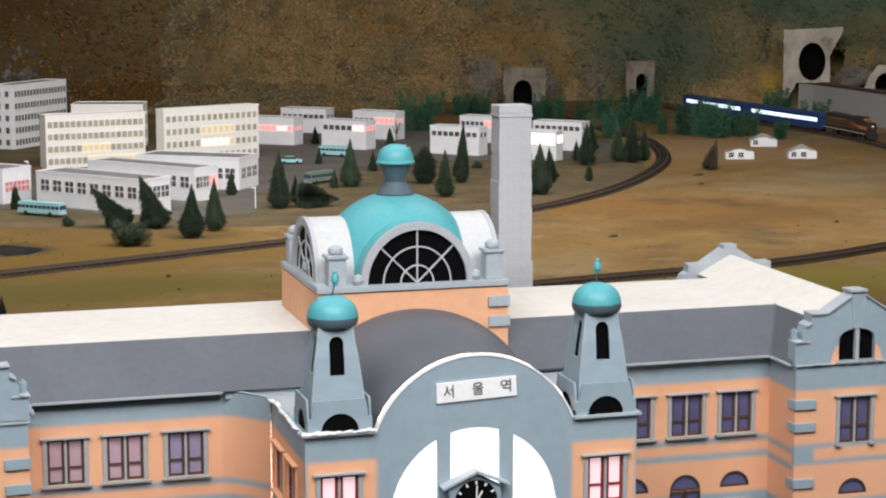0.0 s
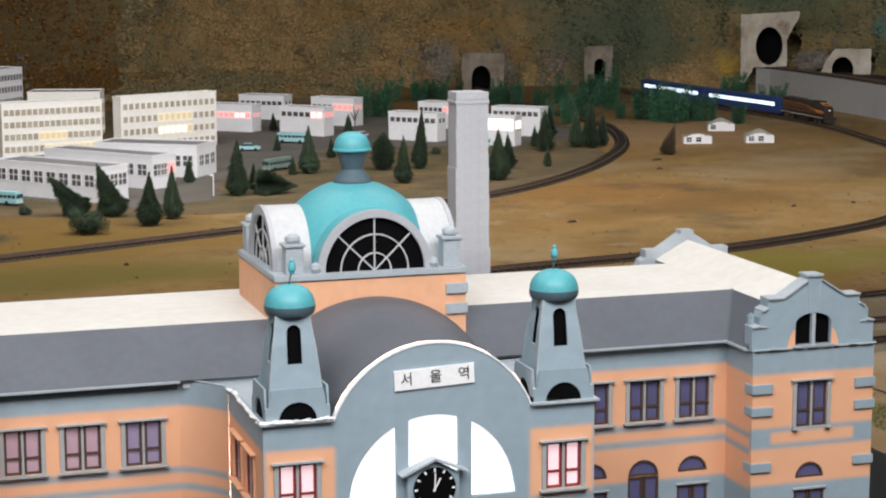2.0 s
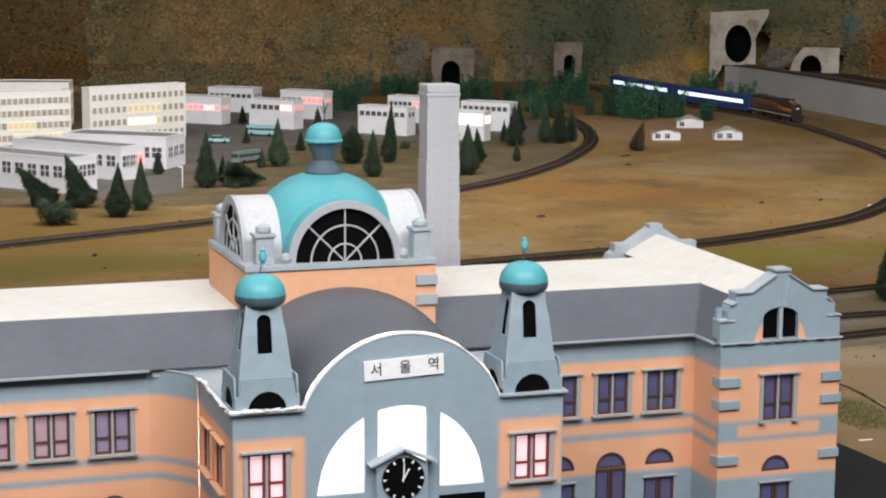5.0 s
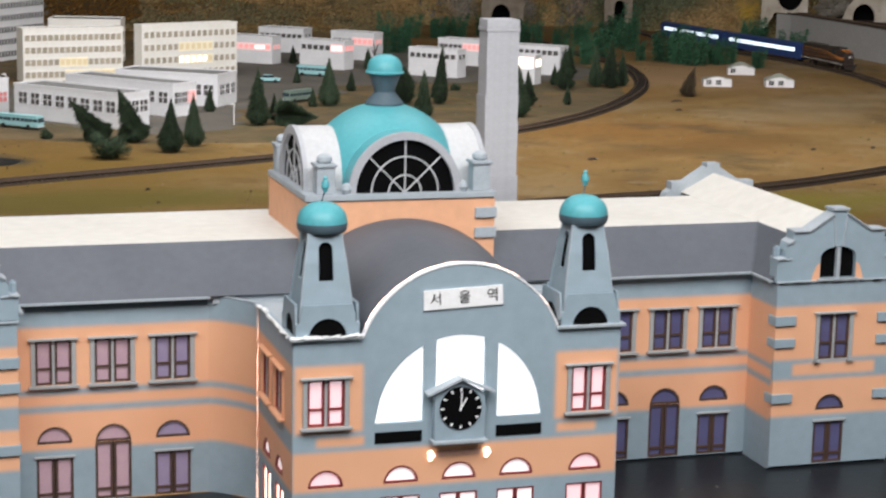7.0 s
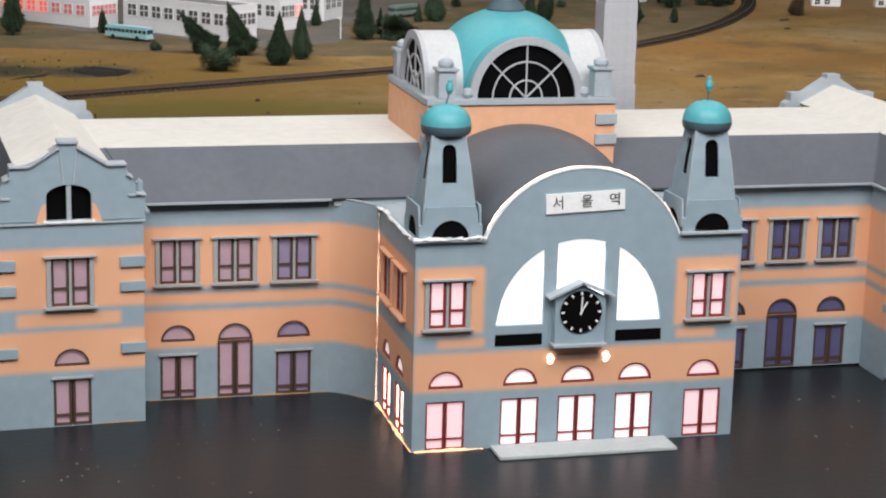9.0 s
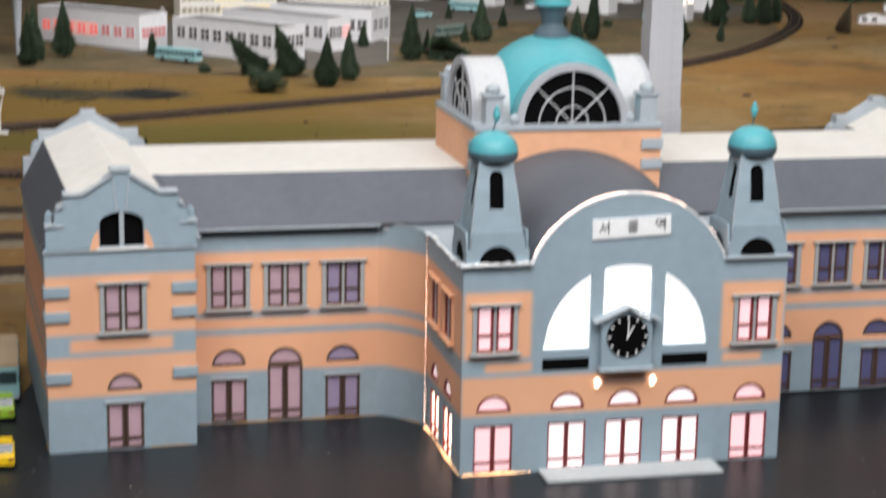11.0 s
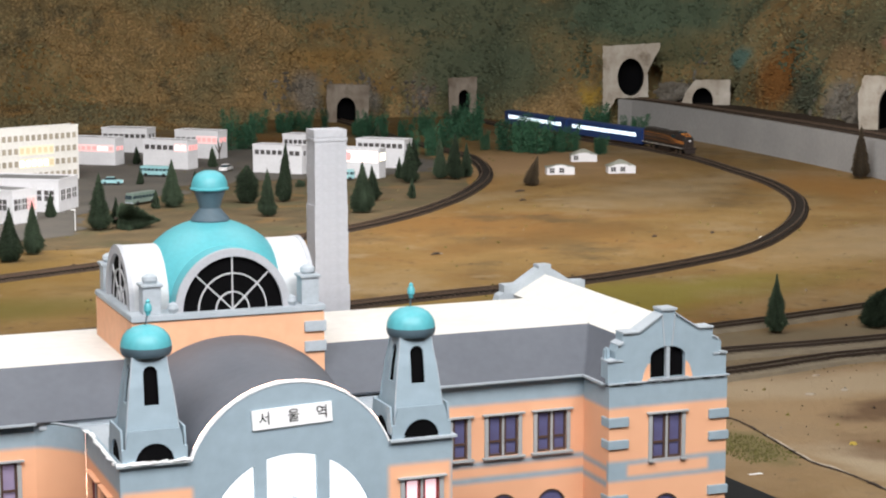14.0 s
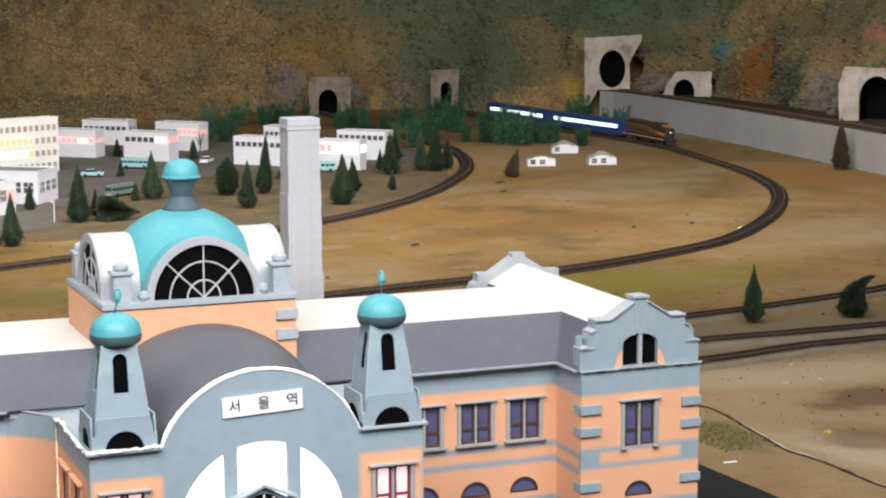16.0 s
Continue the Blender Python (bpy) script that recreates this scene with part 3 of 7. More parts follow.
def spline(points, step):
    """Points along a smooth curve through the given ones, about `step` apart."""
    p = [Vector(q) for q in points]
    p = [2 * p[0] - p[1]] + p + [2 * p[-1] - p[-2]]
    fine = []
    for i in range(1, len(p) - 2):
        for k in range(24):
            t = k / 24
            fine.append(0.5 * ((2 * p[i]) + (p[i + 1] - p[i - 1]) * t + (2 * p[i - 1] - 5 * p[i] + 4 * p[i + 1] - p[i + 2]) * t * t + (3 * p[i] - p[i - 1] - 3 * p[i + 1] + p[i + 2]) * t ** 3))
    fine.append(p[-2])
    out, left = [fine[0]], step
    for a, b in zip(fine, fine[1:]):
        seg = (b - a).length
        at = 0.0
        while seg - at >= left:
            at += left
            out.append(a + (b - a) * (at / seg))
            left = step
        left -= seg - at
    return out

# ---- the setting ----


def slab(quad, thick, bm=None):
    """A board with the four given corners as its upper face."""
    bm = bm or bmesh.new()
    q = [Vector(p) for p in quad]
    n = (q[1] - q[0]).cross(q[2] - q[0]).normalized()
    if n.z < 0:
        q.reverse()
        n = -n
    top = [bm.verts.new(p) for p in q]
    low = [bm.verts.new(p - n * thick) for p in q]
    k = len(q)
    bm.faces.new(top)
    bm.faces.new(low[::-1])
    for i in range(k):
        j = (i + 1) % k
        bm.faces.new((top[i], low[i], low[j], top[j]))
    bmesh.ops.recalc_face_normals(bm, faces=bm.faces)
    return bm


def ground_sheet():
    bm = bmesh.new()
    nx, ny = 150, 150
    x0, x1, y0, y1 = -9.0, 10.0, -6.0, 12.0
    grid = []
    for j in range(ny + 1):
        row = []
        for i in range(nx + 1):
            x, y = x0 + (x1 - x0) * i / nx, y0 + (y1 - y0) * j / ny
            z = -0.002
            if y > 1.9 or x > 1.2:
                z -= 0.003 * max(0.0, noise.noise(Vector((x * 1.3, y * 1.3, 0.3)))) + 0.002 * max(0.0, noise.noise(Vector((x * 4, y * 4, 2.0))))
            row.append(bm.verts.new((x, y, z)))
        grid.append(row)
    for j in range(ny):
        for i in range(nx):
            bm.faces.new((grid[j][i], grid[j][i + 1], grid[j + 1][i + 1], grid[j + 1][i]))
    return bm


solid("ground", ground_sheet(), M_GROUND, "ochre sand-coloured scatter ground of a model railway layout", "ground", kind="structure", smooth=True)


def flat_patch(outline, z, thick, wobble=0.0, step=0.08):
    """A low sheet with an uneven edge."""
    pts = [Vector((x, y, 0)) for x, y in outline]
    rim = []
    for a, b in zip(pts, pts[1:] + pts[:1]):
        n = max(1, int((b - a).length / step))
        for k in range(n):
            p = a + (b - a) * (k / n)
            w = Vector((noise.noise(p * 4), noise.noise(p * 4 + Vector((7, 3, 1))), 0)) * wobble + Vector((noise.noise(p * 17), noise.noise(p * 17 + Vector((2, 5, 1))), 0)) * wobble * 0.5
            rim.append(p + w)
    bm = bmesh.new()
    vs = [bm.verts.new((p.x, p.y, z)) for p in rim]
    es = [bm.edges.new((vs[i], vs[(i + 1) % len(vs)])) for i in range(len(vs))]
    bmesh.ops.triangle_fill(bm, use_beauty=True, edges=es)
    r = bmesh.ops.extrude_face_region(bm, geom=bm.faces[:])
    bmesh.ops.translate(bm, vec=(0, 0, -thick), verts=[g for g in r["geom"] if isinstance(g, bmesh.types.BMVert)])
    bmesh.ops.recalc_face_normals(bm, faces=bm.faces)
    return bm


solid("plaza_pavement", flat_patch([(-1.6, -2.0), (0.915, -2.0), (0.905, 0.30), (0.885, 0.60), (-0.66, 0.60), (-0.70, 0.42), (-1.6, 0.40)], 0.0, 0.006),
      M_PLAZA, "dark slate-grey station forecourt", "pavement", kind="structure")
solid("verge_ground", flat_patch([(-1.3, 3.95), (-0.35, 3.70), (0.15, 3.52), (0.55, 3.50), (0.92, 3.52), (1.295, 3.665), (1.585, 3.915), (1.88, 4.25), (2.105, 4.635), (2.285, 5.035), (2.415, 5.43), (2.40, 6.2), (1.6, 7.2), (-1.3, 7.2)], -0.0016, 0.006, 0.022, 0.03), M_VERGE, "dull brown scatter round the model town", "ground", kind="structure")
solid("yard_pavement", flat_patch([(-0.42, 4.25), (-0.05, 3.95), (0.20, 3.72), (0.42, 3.75), (0.62, 4.30), (0.95, 4.75), (1.15, 5.05), (1.5, 5.15), (1.9, 5.05), (2.35, 5.4), (2.3, 6.1), (1.9, 6.6), (1.5, 6.9), (0.95, 6.4), (0.80, 5.75), (0.30, 5.45), (-0.10, 5.10), (-0.32, 4.6)], -0.0008, 0.004, 0.09, 0.03),
      M_YARD, "grey gravel yard between the white model buildings", "pavement", kind="structure")

# room shell round the layout
room = thing("room_wall", "plain walls of the exhibition room", "wall", kind="structure")
for nm, b in (("wall_south", (-7.1, 9.1, -5.1, -5.0)), ("wall_north", (-7.1, 9.1, 10.4, 10.5)), ("wall_west", (-7.1, -7.0, -5.0, 10.4)), ("wall_east", (9.0, 9.1, -5.0, 10.4))):
    part(nm, box(b[0], b[1], b[2], b[3], -0.9, 2.5), M_ROOMW, room)
solid("ceiling", box(-7.1, 9.1, -5.1, 10.5, 2.5, 2.6), M_ROOMW, "plain pale ceiling over the layout", "ceiling", kind="structure")

# hillside
HILL = spline([(-6.5, 8.9, 0), (-3, 8.6, 0), (-1, 8.4, 0), (1, 8.3, 0), (2.4, 8.15, 0), (3.3, 8.05, 0), (3.79, 7.282, 0), (4.186, 6.683, 0), (4.224, 6.008, 0), (4.186, 5.332, 0), (4.157, 4.657, 0), (4.273, 3.788, 0), (4.803, 2.244, 0), (6.4, 0.5, 0), (7.5, -3, 0)], 0.035)


MOUTHS = [((3.99, 6.97, 0.255), 0.085), ((4.17, 6.51, 0.165), 0.06), ((4.13, 4.78, 0.211), 0.10)]


def hill_point(i, v):
    """A point of the hillside: i along its foot, v up its slope in metres."""
    p = HILL[i]
    d = (HILL[min(i + 3, len(HILL) - 1)] - HILL[max(i - 3, 0)]).normalized()
    out = Vector((-d.y, d.x, 0))
    q = Vector((p.x * 1.0, p.y, v))
    lean = 0.42 * v + 0.10 * noise.noise(q * 1.4) + 0.07 * noise.noise(q * 4.5) + 0.034 * noise.noise(q * 12)
    if v < 0.14:                    # a gentle foot behind the town
        lean -= 5.0 * (0.14 - v) * max(0.0, min(1.0, (2.35 - p.x) / 0.5))
    at = p + out * lean + Vector((0, 0, v - 0.03))
    for c, r in MOUTHS:            # hollowed behind the tunnel mouths
        away = at - Vector(c)
        away -= out * away.dot(out)
        if away.length < r:
            at += out * 0.22 * min(1.0, 2.0 * (1 - away.length / r))
    return at


def hill_sheet():
    bm = bmesh.new()
    cols = []
    for i in range(len(HILL)):
        fine = 0.035
        cols.append([bm.verts.new(hill_point(i, k * fine)) for k in range(46)])
    for a, b in zip(cols, cols[1:]):
        for k in range(45):
            bm.faces.new((a[k], b[k], b[k + 1], a[k + 1]))
    bmesh.ops.recalc_face_normals(bm, faces=bm.faces)
    return bm


solid("hillside", hill_sheet(), M_HILL, "steep moss-covered brown hillside behind the layout", "hill", kind="structure", smooth=True)


def clump_mesh(name, count, mat, keep, size):
    """Small rough tufts over the hillside, as one mesh."""
    rnd = random.Random(name)
    verts, faces = [], []
    tries = 0
    while len(faces) < count * 8 and tries < count * 12:
        tries += 1
        i, v = rnd.randrange(0, len(HILL) - 1), (rnd.uniform(0.0, 1.15) if rnd.random() > 0.25 else rnd.uniform(0.0, 0.17))
        p = hill_point(i, v).lerp(hill_point(i + 1, v), rnd.random())
        if p.x < -2.5 or p.y < 2.0 or not keep(p):
            continue
        r = size * rnd.uniform(0.5, 1.4)
        base = len(verts)
        dirs = [(1, 0, 0), (0, 1, 0), (-1, 0, 0), (0, -1, 0), (0, 0, 1), (0, 0, -1)]
        for dx, dy, dz in dirs:
            s = r * rnd.uniform(0.5, 1.3)
            verts.append((p.x + dx * s + rnd.uniform(-r, r) * 0.4, p.y + dy * s + rnd.uniform(-r, r) * 0.4, p.z + dz * s * 0.8 + rnd.uniform(-r, r) * 0.3))
        for a, b in ((0, 1), (1, 2), (2, 3), (3, 0)):
            faces.append((base + a, base + b, base + 4))
            faces.append((base + b, base + a, base + 5))
    me = bpy.data.meshes.new(name)
    me.from_pydata(verts, [], faces)
    me.materials.append(mat)
    me.shade_smooth()
    return me


# left part of the hill, darkened to paint the edge of a glass reflection
def darkened_side(p):
    return p.x + 0.35 * noise.noise(p * 2.2) < 0.72


def dark_spot(p):
    return p.x + 0.3 * noise.noise(p * 5) < 0.42 and noise.noise(p * 2.0 + Vector((1, 4, 2))) > 0.25


def green_side(p):
    return noise.noise(p * 0.9) + 0.34 * (p.x - 2.5) > 0.05


solid("moss", clump_mesh("moss", 30000, M_MOSS, lambda p: (not green_side(p) or noise.noise(p * 5) > 0.4) and not darkened_side(p), 0.0125), None, "brown moss tufts on the hillside", "moss", kind="stuff")
solid("olive_moss", clump_mesh("olive_moss", 30000, M_MOSSG, lambda p: (green_side(p) or noise.noise(p * 6) > 0.25) and not darkened_side(p), 0.0125), None, "olive green moss tufts on the hillside", "moss", kind="stuff")


def rusty(p):
    near = min((p - c).length for c in (Vector((4.34, 6.317, 0.337)), Vector((4.282, 6.278, 0.202)), Vector((3.838, 7.378, 0.279))))
    return (p.x < 1.8 and noise.noise(p * 1.1 + Vector((5, 2, 1))) + 0.10 * (2.2 - p.x) > 0.16) or near + 0.05 * noise.noise(p * 9) < 0.15


solid("autumn_moss", clump_mesh("autumn_moss", 2200, M_MOSSO, rusty, 0.012), None, "rust-orange moss tufts on the hillside", "moss", kind="stuff")


# rust tufts carry the painted darker side of the glass reflection
solid("rust_moss", clump_mesh("rust_moss", 9000, M_MOSS_DIM, lambda p: darkened_side(p) and not dark_spot(p), 0.0135), None, "rust-brown moss tufts darkened to paint the edge of a glass reflection", "moss", kind="stuff")
solid("dark_moss", clump_mesh("dark_moss", 6500, M_MOSSK, lambda p: dark_spot(p) or (p.x > 4.3 and noise.noise(p * 4) > 0.34) or (p.z > 0.22 and abs(p.x - 3.5) + 0.4 * noise.noise(p * 4) < 0.36 and noise.noise(p * 7) > 0.12), 0.015), None, "dark green moss tufts on the hillside", "moss", kind="stuff")


def outcrop(x, y, z, sx, sz):
    """A rough lump of bare rock showing through the moss."""
    bm = bmesh.new()
    bmesh.ops.create_icosphere(bm, subdivisions=4, radius=1.0)
    for v in bm.verts:
        q = v.co.copy()
        k = 1 + 0.45 * noise.noise(q * 1.9 + Vector((x * 3, y, 0))) + 0.30 * noise.noise(q * 5 + Vector((x, 3, 1))) + 0.07 * noise.noise(q * 12)
        v.co = Vector((q.x * sx * k, q.y * 0.028 * k, q.z * sz * k))
    return solid("rock_outcrop", bm, M_ROCK, "bare grey rock outcrop in the mossy hillside", "rock", "rock outcrops of the hillside", m=rot_m(x, y, z, -14))


for args in ((4.128, 6.751, 0.192, 0.09, 0.05), (4.186, 5.159, 0.192, 0.06, 0.07)):
    outcrop(*args)


def rubble(centres):
    """Broken rock showing through the moss, as one mesh of rough chips."""
    rnd = random.Random(77)
    verts, faces = [], []
    for cx, cy, cz, r, n in centres:
        near = min(range(len(HILL)), key=lambda i: (HILL[i] - Vector((cx, cy, 0))).length)
        for _ in range(n):
            i = max(0, min(len(HILL) - 2, near + int(rnd.gauss(0, r / 0.035 * 0.6))))
            v = max(0.0, rnd.gauss(cz, r * 0.55))
            p = hill_point(i, v)
            if noise.noise(p * 8) < -0.12:
                continue
            s = rnd.uniform(0.008, 0.026)
            base = len(verts)
            for dx, dy, dz in ((1, 0, 0), (0, 1, 0), (-1, 0, 0), (0, -1, 0), (0, 0, 1), (0, 0, -1)):
                k = s * rnd.uniform(0.5, 1.3)
                verts.append((p.x + dx * k + rnd.uniform(-s, s) * 0.4, p.y + dy * k * 0.7 + rnd.uniform(-s, s) * 0.3, p.z + dz * k + rnd.uniform(-s, s) * 0.3))
            for a, b in ((0, 1), (1, 2), (2, 3), (3, 0)):
                faces.append((base + a, base + b, base + 4))
                faces.append((base + b, base + a, base + 5))
    me = bpy.data.meshes.new("rock_rubble")
    me.from_pydata(verts, [], faces)
    me.materials.append(M_ROCK)
    return me


solid("rock_rubble", rubble([(2.48, 8.13, 0.12, 0.13, 240), (2.93, 8.06, 0.10, 0.15, 220), (3.2, 8.02, 0.10, 0.10, 110), (0.05, 8.46, 0.22, 0.09, 260), (0.25, 8.44, 0.14, 0.08, 160), (4.186, 5.188, 0.182, 0.12, 260), (4.224, 5.506, 0.144, 0.10, 160), (4.128, 6.683, 0.182, 0.12, 260)]), None,
      "broken grey rock showing through the mossy hillside", "rock", kind="stuff")

# terrace and retaining wall
WALL_LINE = [(3.896, 6.925), (3.92, 6.683), (3.867, 5.718), (3.713, 4.271), (3.549, 3.016), (3.356, 2.051)]


def terrace():
    bm = bmesh.new()
    line = spline([(x, y, 0) for x, y in WALL_LINE], 0.12)
    a = [bm.verts.new((p.x + 0.012, p.y, 0.141)) for p in line]
    b = [bm.verts.new((p.x + 2.0, p.y + 0.9, 0.141)) for p in line]
    for i in range(len(line) - 1):
        bm.faces.new((a[i], b[i], b[i + 1], a[i + 1]))
    r = bmesh.ops.extrude_face_region(bm, geom=bm.faces[:])
    bmesh.ops.translate(bm, vec=(0, 0, -0.02), verts=[g for g in r["geom"] if isinstance(g, bmesh.types.BMVert)])
    bmesh.ops.recalc_face_normals(bm, faces=bm.faces)
    return bm


def ribbon_wall(points, z0, z1, thick):
    bm = bmesh.new()
    rows = []
    pts = [Vector((p[0], p[1], 0)) for p in points]
    for i, p in enumerate(pts):
        d = (pts[min(i + 1, len(pts) - 1)] - pts[max(i - 1, 0)]).normalized()
        n = Vector((-d.y, d.x, 0)) * thick
        rows.append([bm.verts.new(q) for q in (p + Vector((0, 0, z0)), p + Vector((0, 0, z1)), p + n + Vector((0, 0, z1)), p + n + Vector((0, 0, z0)))])
    for a, b in zip(rows, rows[1:]):
        for k in range(4):
            j = (k + 1) % 4
            bm.faces.new((a[k], b[k], b[j], a[j]))
    bm.faces.new(rows[0])
    bm.faces.new(rows[-1])
    bmesh.ops.recalc_face_normals(bm, faces=bm.faces)
    return bm


solid("terrace_ground", terrace(), M_BALLAST, "raised strip of ballast along the retaining wall", "ground", kind="structure")
solid("retaining_wall", ribbon_wall([tuple(p)[:2] for p in spline([(x, y, 0) for x, y in WALL_LINE], 0.12)], -0.03, 0.149, 0.03), M_RETAIN,
      "smooth grey retaining wall below the raised track", "wall", kind="structure")



def grit(name, count, mat, size, seed, area=(-1.5, 4.0, 0.4, 7.0)):
    """Loose chips and crumbs over the sandy ground, as one mesh."""
    rnd = random.Random(seed)
    verts, faces = [], []
    for _ in range(count):
        x, y = rnd.uniform(area[0], area[1]), rnd.uniform(area[2], area[3])
        if (-0.75 < x < 0.95 and y < 0.95) or noise.noise(Vector((x * 1.7, y * 1.7, seed))) < -0.1 or (x > 3.7 and y > 2):
            continue
        s = size * rnd.uniform(0.4, 1.5)
        base = len(verts)
        for k in range(3):
            a = 2.1 * k + rnd.uniform(0, 1)
            verts.append((x + math.cos(a) * s, y + math.sin(a) * s * rnd.uniform(0.5, 1.2), -0.003))
        verts.append((x + rnd.uniform(-s, s) * 0.4, y, s * rnd.uniform(0.3, 0.7)))
        faces += [(base, base + 1, base + 3), (base + 1, base + 2, base + 3), (base + 2, base, base + 3)]
    me = bpy.data.meshes.new(name)
    me.from_pydata(verts, [], faces)
    me.materials.append(mat)
    return me


solid("grit", grit("grit", 420, M_BALLAST, 0.0042, 3), None, "dark crumbs scattered over the sandy ground", "grit", kind="stuff")
solid("pale_grit", grit("pale_grit", 260, M_CONC, 0.0034, 8), None, "pale crumbs scattered over the sandy ground", "grit", kind="stuff")
solid("gravel", grit("gravel", 420, M_VERGE, 0.0022, 31, (0.95, 2.3, 0.35, 1.75)), None, "small brown gravel on the ground beside the station", "gravel", kind="stuff")


def dust(count):
    rnd = random.Random(21)
    verts, faces = [], []
    for _ in range(count):
        x, y = rnd.uniform(-0.8, 0.9), rnd.uniform(-0.5, 0.24)
        if abs(x) < 0.22 and y > -0.06:
            continue
        s = 0.0004 + 0.0018 * rnd.random() ** 3
        base = len(verts)
        verts += [(x - s, y, 0.0002), (x + s * 0.6, y - s, 0.0002), (x + s, y + s * 0.7, 0.0002), (x, y, 0.0002 + s * 0.6)]
        faces += [(base, base + 1, base + 3), (base + 1, base + 2, base + 3), (base + 2, base, base + 3)]
    me = bpy.data.meshes.new("dust")
    me.from_pydata(verts, [], faces)
    me.materials.append(M_SPECK)
    return me


solid("dust", dust(900), None, "pale specks of dust on the dark forecourt", "dust", kind="stuff")
solid("grass_tufts", grit("grass_tufts", 900, M_GRASS, 0.006, 5), None, "low olive tufts scattered over the sandy ground", "grass", kind="stuff")
solid("grass", grit("grass", 900, M_TURF, 0.0026, 8, (0.965, 1.075, 0.60, 0.86)), None, "short green flock grass beside the station", "grass", kind="stuff")

# ---- railway tracks ----


def track(name, points, bed, label, width=0.052, z=0.0, gauge=0.032, steel=None):
    ob = thing(name, label, "railway track", group="tracks of the layout")
    pts = spline([(x, y, z) for x, y in points], 0.03)
    side = []
    for i, p in enumerate(pts):
        d = (pts[min(i + 1, len(pts) - 1)] - pts[max(i - 1, 0)]).normalized()
        side.append(Vector((d.y, -d.x, 0)))
    bm = bmesh.new()
    prof = [(-width / 2 - 0.006, -0.006), (-width / 2, 0.005), (width / 2, 0.005), (width / 2 + 0.006, -0.006)]
    rows = [[bm.verts.new(p + s * u + Vector((0, 0, h + (0.0012 * noise.noise((p + s * u) * 60) if h > 0 else 0)))) for u, h in prof] for p, s in zip(pts, side)]
    for a, b in zip(rows, rows[1:]):
        for k in range(3):
            bm.faces.new((a[k], a[k + 1], b[k + 1], b[k]))
    bmesh.ops.recalc_face_normals(bm, faces=bm.faces)
    part("ballast", bm, bed, ob)
    for s0 in (-1, 1):
        bm = bmesh.new()
        wr = 0.0026 if steel else 0.0014
        rp = [(-wr, 0.0075), (-wr * 0.86, 0.0125), (wr * 0.86, 0.0125), (wr, 0.0075)]
        rows = [[bm.verts.new(p + s * (s0 * gauge / 2 + u) + Vector((0, 0, h))) for u, h in rp] for p, s in zip(pts, side)]
        for a, b in zip(rows, rows[1:]):
            for k in range(3):
                bm.faces.new((a[k], a[k + 1], b[k + 1], b[k]))
        bmesh.ops.recalc_face_normals(bm, faces=bm.faces)
        part("rail", bm, steel or M_RAIL, ob)
    ties = spline([(x, y, z) for x, y in points], 0.017)
    verts, faces = [], []
    for i, p in enumerate(ties):
        d = (ties[min(i + 1, len(ties) - 1)] - ties[max(i - 1, 0)]).normalized()
        s = Vector((d.y, -d.x, 0))
        base = len(verts)
        for h in (0.004, 0.0060 if steel else 0.0078):
            for a, b in ((-1, -1), (1, -1), (1, 1), (-1, 1)):
                q = p + s * (a * (0.022 if steel else 0.027)) + d * (b * (0.0032 if steel else 0.0042))
                verts.append((q.x, q.y, p.z + h))
        faces += [tuple(base + k for k in f) for f in ((4, 5, 6, 7), (0, 1, 5, 4), (1, 2, 6, 5), (2, 3, 7, 6), (3, 0, 4, 7))]
    me = bpy.data.meshes.new("sleeper_bed")
    me.from_pydata(verts, [], faces)
    me.materials.append(M_SLEEPERL if steel else M_SLEEPER)
    tagged(part("sleeper_bed", me, None, ob), kind="stuff")
    return pts


track("railway_track", [(-2.6, 1.92), (-0.76, 2.635), (-0.15, 2.885), (0.41, 3.13), (0.90, 3.36), (1.32, 3.63), (1.623, 3.907), (1.831, 4.15), (1.952, 4.315), (2.09, 4.527), (2.23, 4.769), (2.347, 5.021), (2.441, 5.281), (2.508, 5.519), (2.553, 5.725), (2.56, 6.15), (2.58, 6.7), (2.64, 7.3), (2.69, 7.98)], M_BALLAST,
      "single track with dark ballast curving towards a tunnel")
TRACK_B = track("railway_track", [(-2.6, 2.02), (-0.75, 2.02), (0.4, 2.18), (1.03, 2.31), (1.54, 2.41), (1.972, 2.590), (2.255, 2.773), (2.595, 3.126), (2.864, 3.491), (3.06, 3.84), (3.225, 4.29), (3.335, 4.78), (3.42, 5.20), (3.45, 5.55), (3.45, 5.9), (3.40, 6.4), (3.36, 7.0), (3.40, 7.6), (3.42, 8.0)], M_BALLAST,
                "dark-ballasted track sweeping round the sandy field")
track("railway_track", [(-2.6, 1.70), (-0.75, 1.61), (0.5, 1.62), (1.2, 1.63), (1.53, 1.677), (1.75, 1.72), (2.10, 1.815), (2.8, 2.1), (3.6, 2.6)], M_BALLAST2, "worn track beside a lone fir", 0.066, steel=M_RAILD)
track("railway_track", [(-2.6, 1.36), (-0.75, 1.37), (0.5, 1.40), (1.396, 1.414), (1.60, 1.411), (1.85, 1.415), (3.4, 1.43)], M_BALLAST2, "weathered track behind the station", 0.088, steel=M_RAILD)
track("railway_track", [(-2.6, 1.08), (-0.75, 1.10), (0.5, 1.13), (1.29, 1.230), (1.517, 1.273), (1.76, 1.290), (3.4, 1.33)], M_BALLAST2, "weathered track close to the station", 0.088, steel=M_RAILD)
track("railway_track", [(3.998, 6.896), (4.002, 6.683), (3.983, 5.911), (3.867, 4.56), (3.684, 3.209), (3.51, 2.148)], M_BALLAST, "track on the raised terrace", 0.06, z=0.145)

